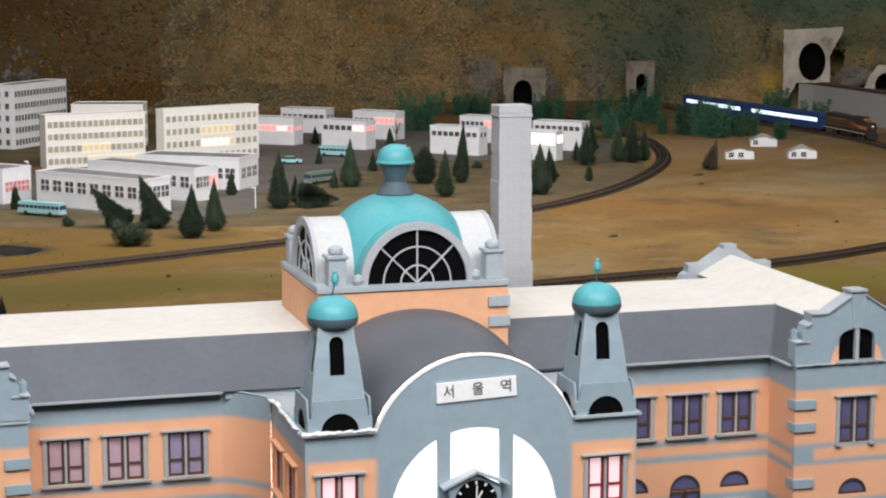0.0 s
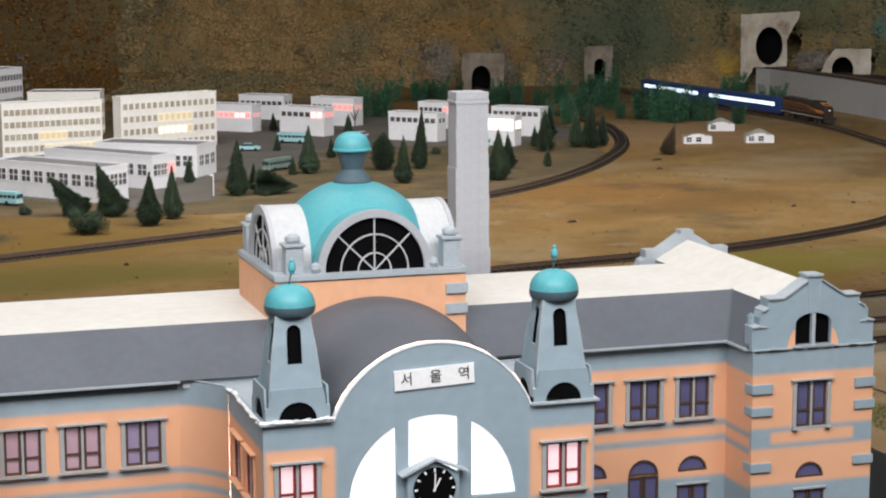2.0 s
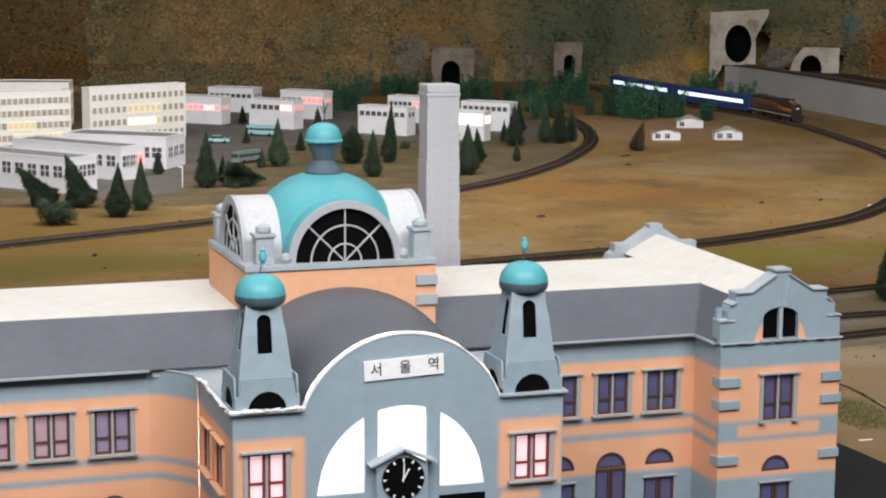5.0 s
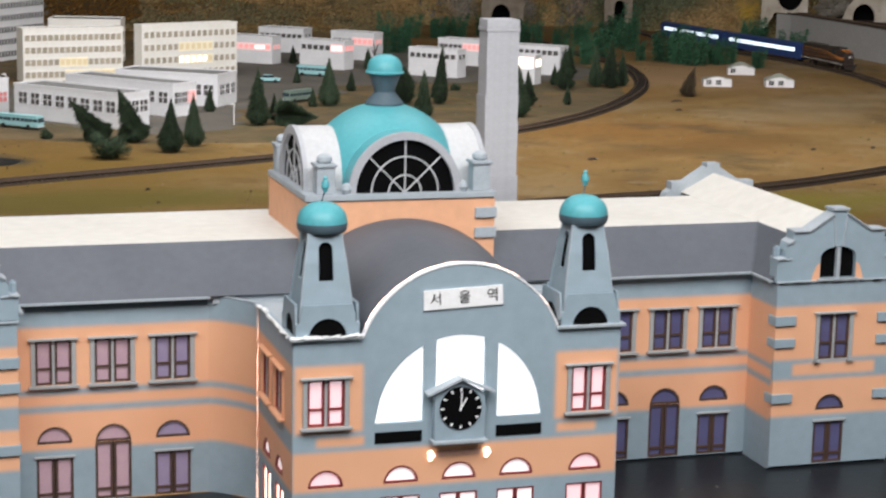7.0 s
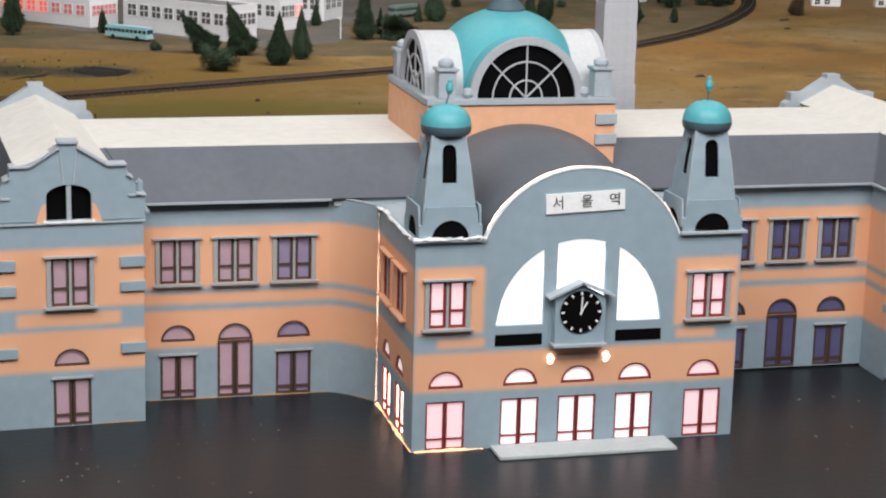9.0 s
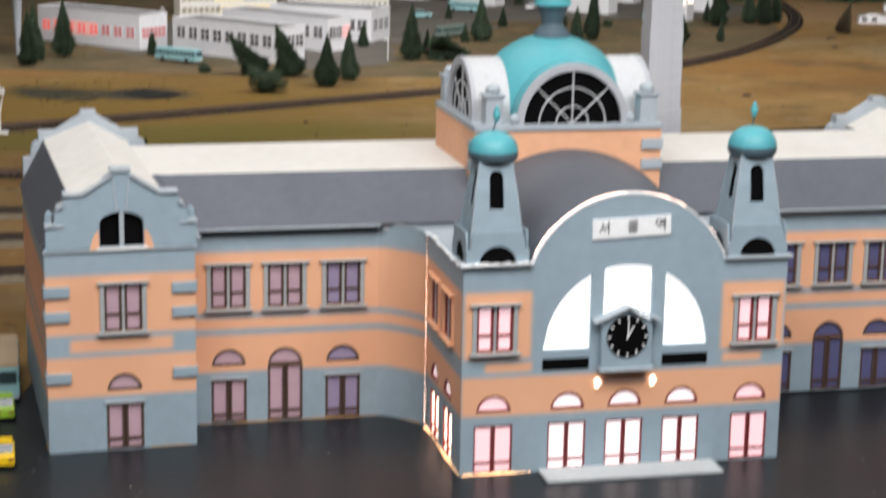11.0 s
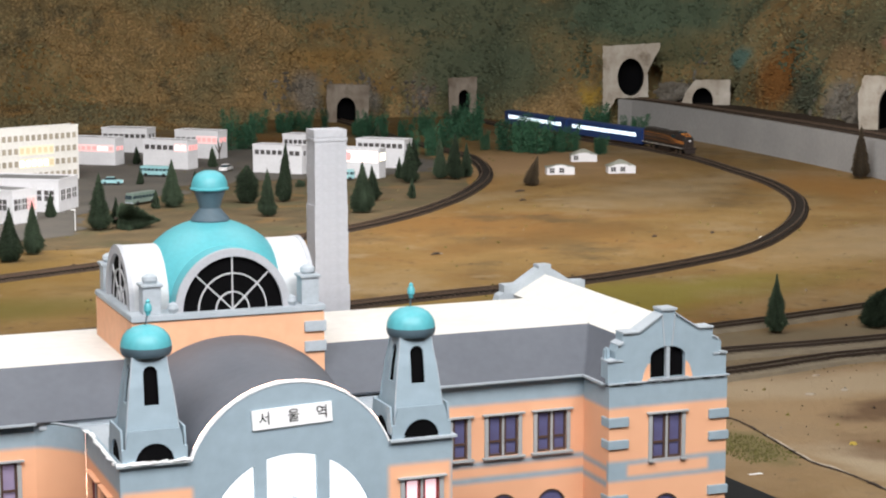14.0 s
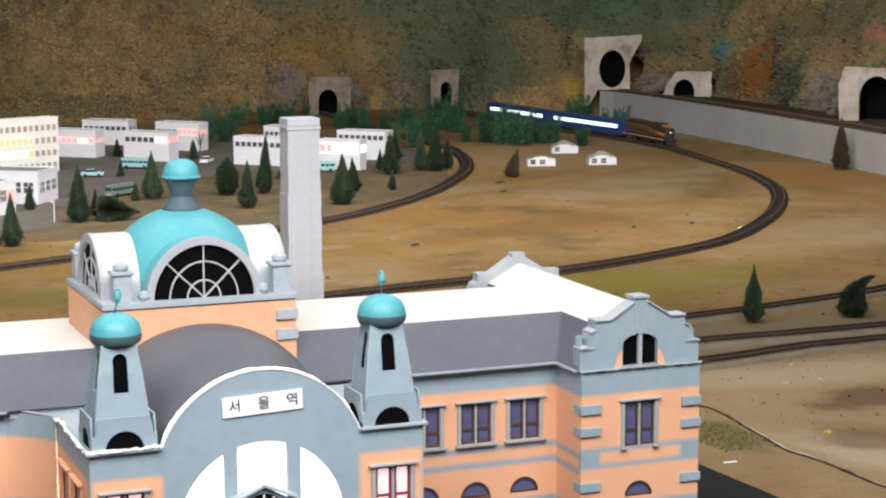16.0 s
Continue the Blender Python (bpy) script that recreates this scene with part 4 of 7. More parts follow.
# ---- tunnel portals ----


def portal(label, at, angle, outline, hole, face=None):
    """A concrete tunnel mouth: a thick slab with an arched opening, and a shallow black cup that paints the darkness
    behind.
    """
    rough = []
    for (xa, za), (xb, zb) in zip(outline, outline[1:] + outline[:1]):
        n = max(1, int(math.hypot(xb - xa, zb - za) / 0.012))
        rough += [(xa + (xb - xa) * k / n + 0.0045 * noise.noise(Vector((at[0] * 9, (xa + (xb - xa) * k / n) * 45, (za + (zb - za) * k / n) * 45))), za + (zb - za) * k / n + 0.0045 * noise.noise(Vector(((xa + (xb - xa) * k / n) * 45, at[1] * 9, (za + (zb - za) * k / n) * 45)))) for k in range(n)]
    outline = rough
    ob = thing("tunnel_portal", label, "tunnel portal", group="tunnel mouths in the hillside", m=rot_m(at[0], at[1], at[2], angle))
    part("portal_face", sheet([outline, hole], 0.035), face or M_CONC, ob)
    cx = sum(p[0] for p in hole) / len(hole)
    cz = sum(p[1] for p in hole) / len(hole)
    inner = [(cx + (x - cx) * 0.995, cz + (z - cz) * 0.995) for x, z in hole]
    # closed black cup stands in for the unlit depth of the tunnel
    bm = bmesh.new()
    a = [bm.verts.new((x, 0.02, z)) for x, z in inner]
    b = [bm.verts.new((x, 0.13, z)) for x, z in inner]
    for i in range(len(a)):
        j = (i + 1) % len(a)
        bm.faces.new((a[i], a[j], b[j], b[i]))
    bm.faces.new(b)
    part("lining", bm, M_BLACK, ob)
    return ob


def arch_hole(x0, x1, z0, spring, n=12):
    r = (x1 - x0) / 2
    return [(x0, z0), (x1, z0)] + [((x0 + x1) / 2 + r * math.cos(math.pi * k / n), spring + (1.25 * r) * math.sin(math.pi * k / n)) for k in range(n + 1)]


portal("weathered concrete tunnel mouth half hidden by shrubs", (2.60, 7.86, 0.0), -14, [(-0.006, -0.03), (0.220, -0.03), (0.225, 0.203), (-0.006, 0.206)], arch_hole(0.048, 0.152, -0.02, 0.070))
portal("narrow stained concrete tunnel mouth", (3.292, 7.805, 0.0), -16, [(0, -0.03), (0.15, -0.03), (0.155, 0.235), (-0.005, 0.228)], arch_hole(0.052, 0.112, -0.02, 0.125))
portal("tall pale concrete tunnel mouth above the retaining wall", (3.824, 6.963, 0.124), -24, [(0.0, -0.08), (0.035, -0.04), (0.07, 0.030), (0.24, 0.035), (0.235, 0.17), (0.30, 0.30), (0.30, 0.318), (0.0, 0.302)], [(0.146 + 0.069 * math.cos(a * math.pi / 14), 0.140 + 0.098 * math.sin(a * math.pi / 14)) for a in range(28)], M_CONC2)
portal("small pale concrete tunnel mouth on the raised track", (4.054, 6.536, 0.153), -32, [(0.0, -0.02), (0.25, -0.03), (0.250, 0.115), (0.075, 0.113), (0.030, 0.06)], arch_hole(0.058, 0.165, -0.035, 0.008), M_CONC2)
portal("pale concrete tunnel mouth at the hill's edge", (3.998, 4.879, 0.139), -48, [(0.02, -0.04), (0.09, -0.04), (0.34, -0.04), (0.34, 0.225), (0.036, 0.232), (0.010, 0.15)], arch_hole(0.10, 0.25, -0.03, 0.10), M_CONC2)

# ---- the station model ----
W, TOP = 0.200, 0.2527        # half width and height of the central block
YW, YP = 0.248, 0.1707        # wing front and end-pavilion front
XP, XO, XG = 0.493, 0.672, 0.580
RY = Matrix.Rotation(radians(-90), 4, "Z")
station = thing("station_building", "old railway station model of bluegrey and apricot card with turquoise dome", "building")
CACHE = {}


def cached(key, make, mats, smooth=False):
    if key not in CACHE:
        CACHE[key] = mesh_of(key[0], make(), mats, smooth)
    return CACHE[key]


def bars(rects, y0, y1):
    bm = bmesh.new()
    for x0, x1, z0, z1 in rects:
        box(x0, x1, y0, y1, z0, z1, bm=bm)
    return bm


def casement(m, w, h, pane, frame, dress=None, stubs=False):
    """A two-leaf window with its mullion, panes, jambs, lintel and sill; origin at the middle of the opening's foot."""
    lw, t, zc = w / 2 - 0.0017, 0.0030, 0.36 * h
    rs = []
    for s in (-1, 1):
        a, b = sorted((s * 0.0017, s * (w / 2)))
        rs += [(a, a + t, 0, h), (b - t, b, 0, h), (a + t, b - t, 0, t), (a + t, b - t, h - t, h), (a + t, b - t, zc - t / 2, zc + t / 2)]
    ob = part("window", cached(("window_frame", w, h, frame.name), lambda: bars(rs, 0.0005, 0.004), frame), None, station, m=m)
    part("mullion", cached(("mullion", h), lambda: box(-0.0015, 0.0015, -0.0006, 0.0045, 0, h), M_DRESS), None, ob)
    pw = lw - 2 * t
    for s in (-1, 1):
        cx = s * (0.0017 + lw / 2)
        part("pane", cached(("pane", pw, zc, pane.name), lambda: box(-pw / 2, pw / 2, 0.003, 0.0045, -zc / 2 + t * 0.75, zc / 2 - t * 0.75), pane), None, ob, m=Matrix.Translation((cx, 0, zc / 2 + t / 4)))
        hh = h - zc
        part("pane", cached(("pane", pw, hh, pane.name), lambda: box(-pw / 2, pw / 2, 0.003, 0.0045, -hh / 2 + t * 0.75, hh / 2 - t * 0.75), pane), None, ob, m=Matrix.Translation((cx, 0, zc + hh / 2 - t / 4)))
    dress = dress or M_DRESS
    for s in (-1, 1):
        part("jamb", cached(("jamb", h, dress.name), lambda: box(-0.0026, 0.0026, -0.0026, 0.001, 0, h + 0.001, 0.0003), dress), None, ob, m=Matrix.Translation((s * (w / 2 + 0.0027), 0, 0)))
    part("lintel", cached(("lintel", w, dress.name), lambda: box(-w / 2 - 0.0085, w / 2 + 0.0085, -0.0062, 0.001, 0.0008, 0.0030, 0.0003), dress), None, ob, m=Matrix.Translation((0, 0, h)))
    if stubs:                           # the sill is lost but for its two ends
        for s in (-1, 1):
            part("sill_stub", box(s * (w / 2 + 0.002) - 0.0042, s * (w / 2 + 0.002) + 0.0042, -0.0065, 0.001, -0.0036, -0.0008, 0.0006), dress, ob)
    else:
        part("sill", cached(("sill", w, dress.name), lambda: box(-w / 2 - 0.0085, w / 2 + 0.0085, -0.0075, 0.001, -0.0032, -0.0005, 0.0004), dress), None, ob, m=Matrix.Identity(4))
    return ob


def double_door(m, w, h, pane, frame, rail=0.22):
    t, zc = (0.0020 if frame is M_REDBROWN else 0.0032), rail * h
    rs = []
    for s in (-1, 1):
        a, b = sorted((s * 0.0006, s * (w / 2)))
        rs += [(a, a + t, 0, h), (b - t, b, 0, h), (a + t, b - t, 0, t), (a + t, b - t, h - t, h), (a + t, b - t, zc - t / 2, zc + t / 2)]
    ob = part("door", cached(("door_frame", w, h, frame.name), lambda: bars(rs, 0.0005, 0.004), frame), None, station, m=m)
    pw = w / 2 - 0.0006 - 2 * t
    for s in (-1, 1):
        cx = s * (0.0006 + (w / 2 - 0.0006) / 2)
        for z0, z1 in ((t, zc - t / 2), (zc + t / 2, h - t)):
            part("pane", cached(("pane", pw, z0, z1, pane.name), lambda: box(-pw / 2, pw / 2, 0.003, 0.0045, z0, z1), pane), None, ob, m=Matrix.Translation((cx, 0, 0)))
    if h < 0.07 and frame is M_BROWN:
        part("lintel", cached(("door_lintel", w), lambda: box(-w / 2 - 0.002, w / 2 + 0.002, -0.0035, 0.001, 0.0004, 0.0026), M_DRESS), None, ob, m=Matrix.Translation((0, 0, h)))
    return ob


def lunette(m, r, pane, frame):
    ring = arc(0, 0, r, 0, 180, 16) + arc(0, 0, r - 0.0026, 180, 0, 16)
    ob = part("fanlight", cached(("fanlight_frame", r, frame.name), lambda: box(-r + 0.0026, r - 0.0026, 0.0, 0.0035, 0.0, 0.0026, bm=moved(sheet([ring], 0.0035), Matrix.Identity(4))), frame), None, station, m=m)
    part("pane", cached(("lunette_pane", r, pane.name), lambda: moved(sheet([arc(0, 0, r - 0.0028, 0, 180, 16)], 0.0012), Matrix.Translation((0, 0.003, 0))), pane), None, ob)
    return ob


def half_disc(cx, cz, r, n=16):
    return arc(cx, cz, r, 0, 180, n)


def painted_wall(name, outer, holes, m, orange, thick=0.006, label=""):
    mat = sprayed(name + "_paint", orange) if orange else M_GREY
    return part(name, sheet([outer] + holes, thick), mat, station, label, m=m)


I4 = Matrix.Identity(4)
T = Matrix.Translation
# central block, front
gable = [(-W, 0), (W, 0), (W, TOP), (0.1195, TOP)] + arc(0.0012, 0.208, 0.1268, 20.5, 159.5, 30) + [(-0.1195, TOP), (-W, TOP)]
DOORS = [-0.1605, -0.070, 0.001, 0.0725, 0.160]
holes = [rect(x - 0.0235, x + 0.0235, 0.0012, 0.0605) for x in DOORS]
holes += [half_disc(x, 0.0765, 0.021) for x in DOORS]
holes += [rect(s * 0.161 - 0.022, s * 0.161 + 0.022, 0.150, 0.206) for s in (-1, 1)]


def fan_piece(x0, x1, r=0.1010, cz=0.1495, n=10):
    top = [(x0 + (x1 - x0) * k / n, cz + math.sqrt(max(0.0, r * r - (x0 + (x1 - x0) * k / n) ** 2))) for k in range(n + 1)]
    return [(x0, cz), (x1, cz)] + [p for p in top[::-1] if p[1] > cz + 1e-5]


FANS = [(-0.1025, -0.0445), (-0.0295, 0.0305), (0.0465, 0.1025)]
holes += [fan_piece(a, b) for a, b in FANS]
ORANGE_FRONT = [(-0.198, -0.117, 0.142, 0.222), (0.119, 0.198, 0.142, 0.2245), (-0.172, -0.115, 0.125, 0.136), (0.122, 0.172, 0.126, 0.137), (-0.2, 0.2, 0.072, 0.119)]
painted_wall("front_wall", gable, holes, I4, ORANGE_FRONT, label="gabled front wall with arched top")
for k, x in enumerate(DOORS):
    double_door(T((x, 0, 0.0012)), 0.047, 0.059, M_PINKW if 0 < k < 4 else M_PINK, M_REDBROWN)
    lunette(T((x, 0, 0.0765)), 0.021, M_PINKW if 0 < k < 4 else M_PINK, M_REDBROWN)
for s in (-1, 1):
    casement(T((s * 0.161, 0, 0.150)), 0.044, 0.056, M_PINK, M_REDBROWN)
    part("vent_panel", box(s * 0.074 - 0.0285, s * 0.074 + 0.0285, -0.0008, 0.001, 0.1255, 0.139), M_BLACK, station, "matt black slot below the fan window")
fan = part("fan_window", sheet([[(-0.112, 0.142), (0.112, 0.142)] + arc(0, 0.1465, 0.112, 0, 180, 24)], 0.0015), M_FAN, station, "large backlit white half-round window", m=T((0, 0.0075, 0)))
part("arch_trim", sheet([arc(0.0012, 0.208, 0.1286, 20.5, 159.5, 30) + arc(0.0012, 0.208, 0.1266, 159.5, 20.5, 30)], 0.009), M_PAPER, station, "pale edge strip of the arched gable", m=T((0, -0.001, 0)))


def barrel_roof():
    """A vault that starts as the gable's arch and spreads wider towards the dome block."""
    bm = bmesh.new()
    rows = []
    n = 36
    for j in range(9):
        f = j / 8
        row = []
        for k in range(n + 1):
            u = -1 + 2 * k / n
            xa, za = 0.0012 + 0.125 * math.sin(radians(69.5 * u)), 0.207 + 0.125 * math.cos(radians(69.5 * u))
            xb = 0.1255 * u
            zb = 0.1725 + math.sqrt(0.1705 ** 2 - xb ** 2)
            row.append((xa + (xb - xa) * f, 0.007 + 0.256 * f, za + (zb - za) * f))
        row = [(row[0][0], row[0][1], 0.2475)] + row + [(row[-1][0], row[-1][1], 0.2475)]
        rows.append(row)
    n += 2
    top = [[bm.verts.new(p) for p in r] for r in rows]
    low = [[bm.verts.new((p[0], p[1], p[2] - 0.004)) for p in r] for r in rows]
    for j in range(8):
        for k in range(n):
            bm.faces.new((top[j][k], top[j][k + 1], top[j + 1][k + 1], top[j + 1][k]))
            bm.faces.new((low[j][k], low[j + 1][k], low[j + 1][k + 1], low[j][k + 1]))
        for k in (0, n):
            bm.faces.new((top[j][k], top[j + 1][k], low[j + 1][k], low[j][k]))
    bmesh.ops.recalc_face_normals(bm, faces=bm.faces)
    return bm


part("barrel_roof", barrel_roof(), M_ROOF, station, "dark grey barrel roof spreading towards the dome", smooth=True)
for s in (-1, 1):
    part("roof_deck", slab([(s * 0.1972, 0.206, 0.2472), (s * 0.2470, 0.2570, 0.2472), (s * 0.2470, 0.31, 0.2472), (s * 0.1972, 0.31, 0.2472)], 0.004), M_TRIM, station, "pale grey flat deck")
    part("fascia", box(min(s * 0.1, s * 0.2484), max(s * 0.1, s * 0.2484), 0.2415, 0.2450, 0.246, 0.2535), M_TRIM, station)
part("roof_deck", box(-0.197, 0.197, 0.0115, 0.30, 0.243, 0.247), M_TRIM, station, "pale grey flat deck")
for s in (-1, 1):
    part("ledge", box(s * 0.162 - 0.0425, s * 0.162 + 0.0425, -0.006, 0.012, TOP, TOP + 0.0035, 0.0006), M_TRIM, station)
# name board
board = part("name_board", box(-0.048, 0.048, -0.0025, -0.0003, -0.0115, 0.0115), M_PAPER, station, "white paper name board with black Korean lettering", m=T((0.0012, 0, 0.2955)) @ Matrix.Rotation(radians(-2.4), 4, "Y"))
for x, ch in ((-0.0335, "서"), (0.0012, "울"), (0.0355, "역")):
    fc = bpy.data.curves.new("lettering", "FONT")
    fc.body, fc.size, fc.align_x, fc.align_y, fc.extrude = ch, 0.0165, "CENTER", "CENTER", 0.0002
    fc.materials.append(M_BLACK)
    letter = new("lettering", fc)
    letter.parent = board
    letter.matrix_basis = T((x, -0.0029, 0)) @ Matrix.Rotation(radians(90), 4, "X")
# clock
clock = part("clock_housing", sheet([[(-0.031, 0.127), (0.030, 0.127), (0.030, 0.182), (-0.0005, 0.199), (-0.031, 0.182)]], 0.012), M_GREY, station, "bluegrey clock housing with a small pitched roof", m=T((-0.0025, -0.012, 0.0008)))
for s in (-1, 1):
    part("roof_board", slab([(0, -0.006, 0.2025), (s * 0.041, -0.006, 0.1845), (s * 0.041, 0.012, 0.1845), (0, 0.012, 0.2025)], 0.0025), M_TRIM, clock)
dial = part("dial", moved(lathe([(0, 0), (0.0255, 0), (0.0255, 0.0015), (0, 0.0015)], 40), Matrix.Rotation(radians(90), 4, "X")), M_BLACK, clock, "black clock dial", m=T((0, -0.0003, 0.1655)))
for k in range(12):
    a = radians(30 * k)
    part("hour_mark", cached(("hour_mark",), lambda: box(-0.0011, 0.0011, -0.0021, -0.0014, 0.0205, 0.0245), M_PAPER), None, clock, m=T((0, 0, 0.1655)) @ Matrix.Rotation(a, 4, "Y"))
part("minute_hand", box(-0.0007, 0.0007, -0.0025, -0.0019, -0.003, 0.019), M_PAPER, clock, m=T((0, 0, 0.1655)) @ Matrix.Rotation(radians(2), 4, "Y"))
part("hour_hand", box(-0.0009, 0.0009, -0.0023, -0.0017, -0.003, 0.014), M_PAPER, clock, m=T((0, 0, 0.1655)) @ Matrix.Rotation(radians(30), 4, "Y"))
part("shelf", box(-0.034, 0.033, -0.006, 0.012, 0.1235, 0.127, 0.0005), M_TRIM, clock)
M_LAMP = material("small_glowing_lamp", (1, 0.95, 0.85), 0.4, emit=3.0, emit_colour=(1.0, 0.86, 0.72))
for x in (-0.0345, 0.0345):
    lamp = box(x - 0.0024, x + 0.0024, -0.004, 0.0, 0.1020, 0.1130, 0.0008)
    for dx, dz, r in ((-0.0022, 0.110, 0.0026), (0.0018, 0.1075, 0.0030), (-0.001, 0.1035, 0.0028)):
        lathe([(0, dz - r), (r * 0.8, dz - r * 0.6), (r, dz), (r * 0.7, dz + r * 0.7), (0, dz + r)], 10, (x + dx, -0.0028, 0), lamp)
    part("wall_lamp", lamp, M_LAMP, station, "small glowing wall lamp")
part("notice_strip", box(-0.027, 0.027, -0.0012, 0.0, 0.105, 0.1125), material("faded_pink_paper", (0.62, 0.36, 0.27), 0.7, scale=40), station, "faded paper strip between two lamps")
part("step", box(-0.105, 0.114, -0.046, -0.001, 0.0, 0.0042, 0.0008), M_STEP, station, "pale entrance step")

# central block, sides
SIDE_ORANGE = [(0.0, 0.2, 0.142, 0.222), (0.0, 0.2, 0.072, 0.119)]
for s in (-1, 1):
    m = T((-W, 0.2, 0.0)) @ RY if s < 0 else T((W, 0.0, 0)) @ Matrix.Rotation(radians(90), 4, "Z")
    hs = []
    us = (0.056, 0.128)
    for u in us:
        hs += [rect(u - 0.022, u + 0.022, 0.150, 0.206), half_disc(u, 0.0765, 0.021), rect(u - 0.0235, u + 0.0235, 0.0012, 0.0605)]
    painted_wall("side_wall", rect(0.0060, 0.1935, 0, TOP), hs, m, SIDE_ORANGE)
    for u in us:
        casement(m @ T((u, 0, 0.150)), 0.044, 0.056, M_ROSE, M_REDBROWN, M_ORANGE)
        lunette(m @ T((u, 0, 0.0765)), 0.021, M_PINKW if s < 0 else M_PINK, M_REDBROWN)
        double_door(m @ T((u, 0, 0.0012)), 0.047, 0.059, M_HOT if s < 0 else M_PINKW, M_REDBROWN)

WING_BANDS = [(0.145, 0.2235), (0.124, 0.138), (0.068, 0.116)]
WING_ZS = [0.0, 0.126, 0.2530]
M_CORNER = sprayed("corner_wall_paint", [(-9, 9, a, b) for a, b in WING_BANDS])


def curved_wall(points, thick):
    """An upright wall along points in plan."""
    bm = bmesh.new()
    pts = [Vector((x, y, 0)) for x, y in points]
    front, back = [], []
    for i, p in enumerate(pts):
        d = (pts[min(i + 1, len(pts) - 1)] - pts[max(i - 1, 0)]).normalized()
        n = Vector((-d.y, d.x, 0))
        n = n if n.y > 0 else -n
        front.append([bm.verts.new((p.x, p.y, z)) for z in WING_ZS])
        back.append([bm.verts.new((p.x + n.x * thick, p.y + n.y * thick, z)) for z in WING_ZS])
    for i in range(len(pts) - 1):
        for k in range(len(WING_ZS) - 1):
            bm.faces.new((front[i][k], front[i + 1][k], front[i + 1][k + 1], front[i][k + 1]))
            bm.faces.new((back[i][k], back[i][k + 1], back[i + 1][k + 1], back[i + 1][k]))
        bm.faces.new((front[i][-1], front[i + 1][-1], back[i + 1][-1], back[i][-1]))
    bmesh.ops.recalc_face_normals(bm, faces=bm.faces)
    return bm


GROUP_WIN = [(0.4445, "plain"), (0.3725, "tall"), (0.298, "plain")]
for s in (-1, 1):
    pane = M_ROSE if s < 0 else M_BLUE
    dz, dp = (0.0, 0.0) if s < 0 else (0.003, 0.004)   # the right half stands a little higher
    corner = [(s * 0.2015, 0.194), (s * 0.206, 0.205), (s * 0.220, 0.223), (s * 0.237, 0.240), (s * 0.2485, 0.2465), (s * 0.2525, YW)]
    part("corner_wall", curved_wall(corner, 0.005), M_CORNER, station, smooth=True)
    cor = bmesh.new()
    for k, ((xa, ya), (xb, yb)) in enumerate(zip(corner, corner[1:])):
        za, zb = 0.2540 + 0.0006 * k, 0.2540 + 0.0006 * (k + 1)
        slab([(xa, ya - 0.0006, za), (xb, yb - 0.0008, zb), (xb, yb + 0.006, zb), (xa, ya + 0.006, za)], 0.0009, bm=cor)
    part("cornice", cor, M_TRIM, station)
    # wing front
    hs = []
    for x, kind in GROUP_WIN:
        c = s * x
        hs.append(rect(c - 0.022, c + 0.022, 0.151, 0.207))
        if kind == "tall":
            hs.append(rect(c - 0.0225, c + 0.0225, 0.0008, 0.0748))
            hs.append(half_disc(c, 0.0752, 0.022))
        else:
            hs.append(rect(c - 0.0225, c + 0.0225, 0.0008, 0.058))
            hs.append(half_disc(c, 0.076, 0.0215))
    x0, x1 = sorted((s * 0.2525, s * XP))
    painted_wall("wing_wall", rect(x0, x1, 0, 0.2530), hs, T((0, YW, dz)), [(x0 - 1, x1 + 1, a, b) for a, b in WING_BANDS])
    for x, kind in GROUP_WIN:
        c = s * x
        pane = (M_MAUVE if x < 0.3 else M_ROSE) if s < 0 else M_BLUE
        casement(T((c, YW, 0.151 + dz)), 0.044, 0.056, pane, M_BROWN)
        lunette(T((c, YW, dz + (0.0752 if kind == "tall" else 0.076))), 0.022 if kind == "tall" else 0.0215, pane, M_BROWN)
        double_door(T((c, YW, 0.0008 + dz)), 0.045, 0.074 if kind == "tall" else 0.057, pane, M_BROWN, 0.17)
    x0, x1 = sorted((s * 0.2525, s * (XP - 0.006)))
    part("cornice", box(x0, x1, YW - 0.0135, YW + 0.002, 0.2535 + dz, 0.2570 + dz, 0.0006), M_TRIM, station)
    if s < 0:
        # dark band set just proud of the wall, on the left wing only
        part("fascia", box(x0, x1 - 0.002, YW - 0.0028, YW + 0.001, 0.2440, 0.2534, 0.0005), M_SLATE, station, "dark slate band under the left eaves")
    # end pavilion
    before = set(station.children)
    pane = M_ROSE if s < 0 else M_BLUE
    c = s * XG
    zw = 0.1495 if s < 0 else 0.146
    h2 = [rect(c - 0.0225, c + 0.0225, zw, 0.208), half_disc(c, 0.0755, 0.021), rect(c - 0.0225, c + 0.0225, 0.0008, 0.0595)]
    x0, x1 = sorted((s * XP, s * XO))
    orange = [(x0 - 1, x1 + 1, 0.147, 0.220), (x0 + 0.028, x1 - 0.028, 0.125, 0.141), (x0 - 1, x1 + 1, 0.069, 0.119)]
    painted_wall("pavilion_wall", rect(x0, x1, 0, 0.2535), h2, T((0, YP, dp)), orange)
    casement(T((c, YP, zw + dp)), 0.045, 0.208 - zw, pane, M_BROWN, stubs=s > 0)
    lunette(T((c, YP, 0.0755 + dp)), 0.021, pane, M_BROWN)
    double_door(T((c, YP, 0.0008 + dp)), 0.045, 0.0585, pane, M_BROWN)
    for e in (s * XP, s * XO):
        inner = 1 if e < c else -1
        for z0, z1 in ((0.1945, 0.2075), (0.1645, 0.1765), (0.088, 0.1005)):
            a, b = sorted((e - inner * 0.002, e + inner * 0.0285))
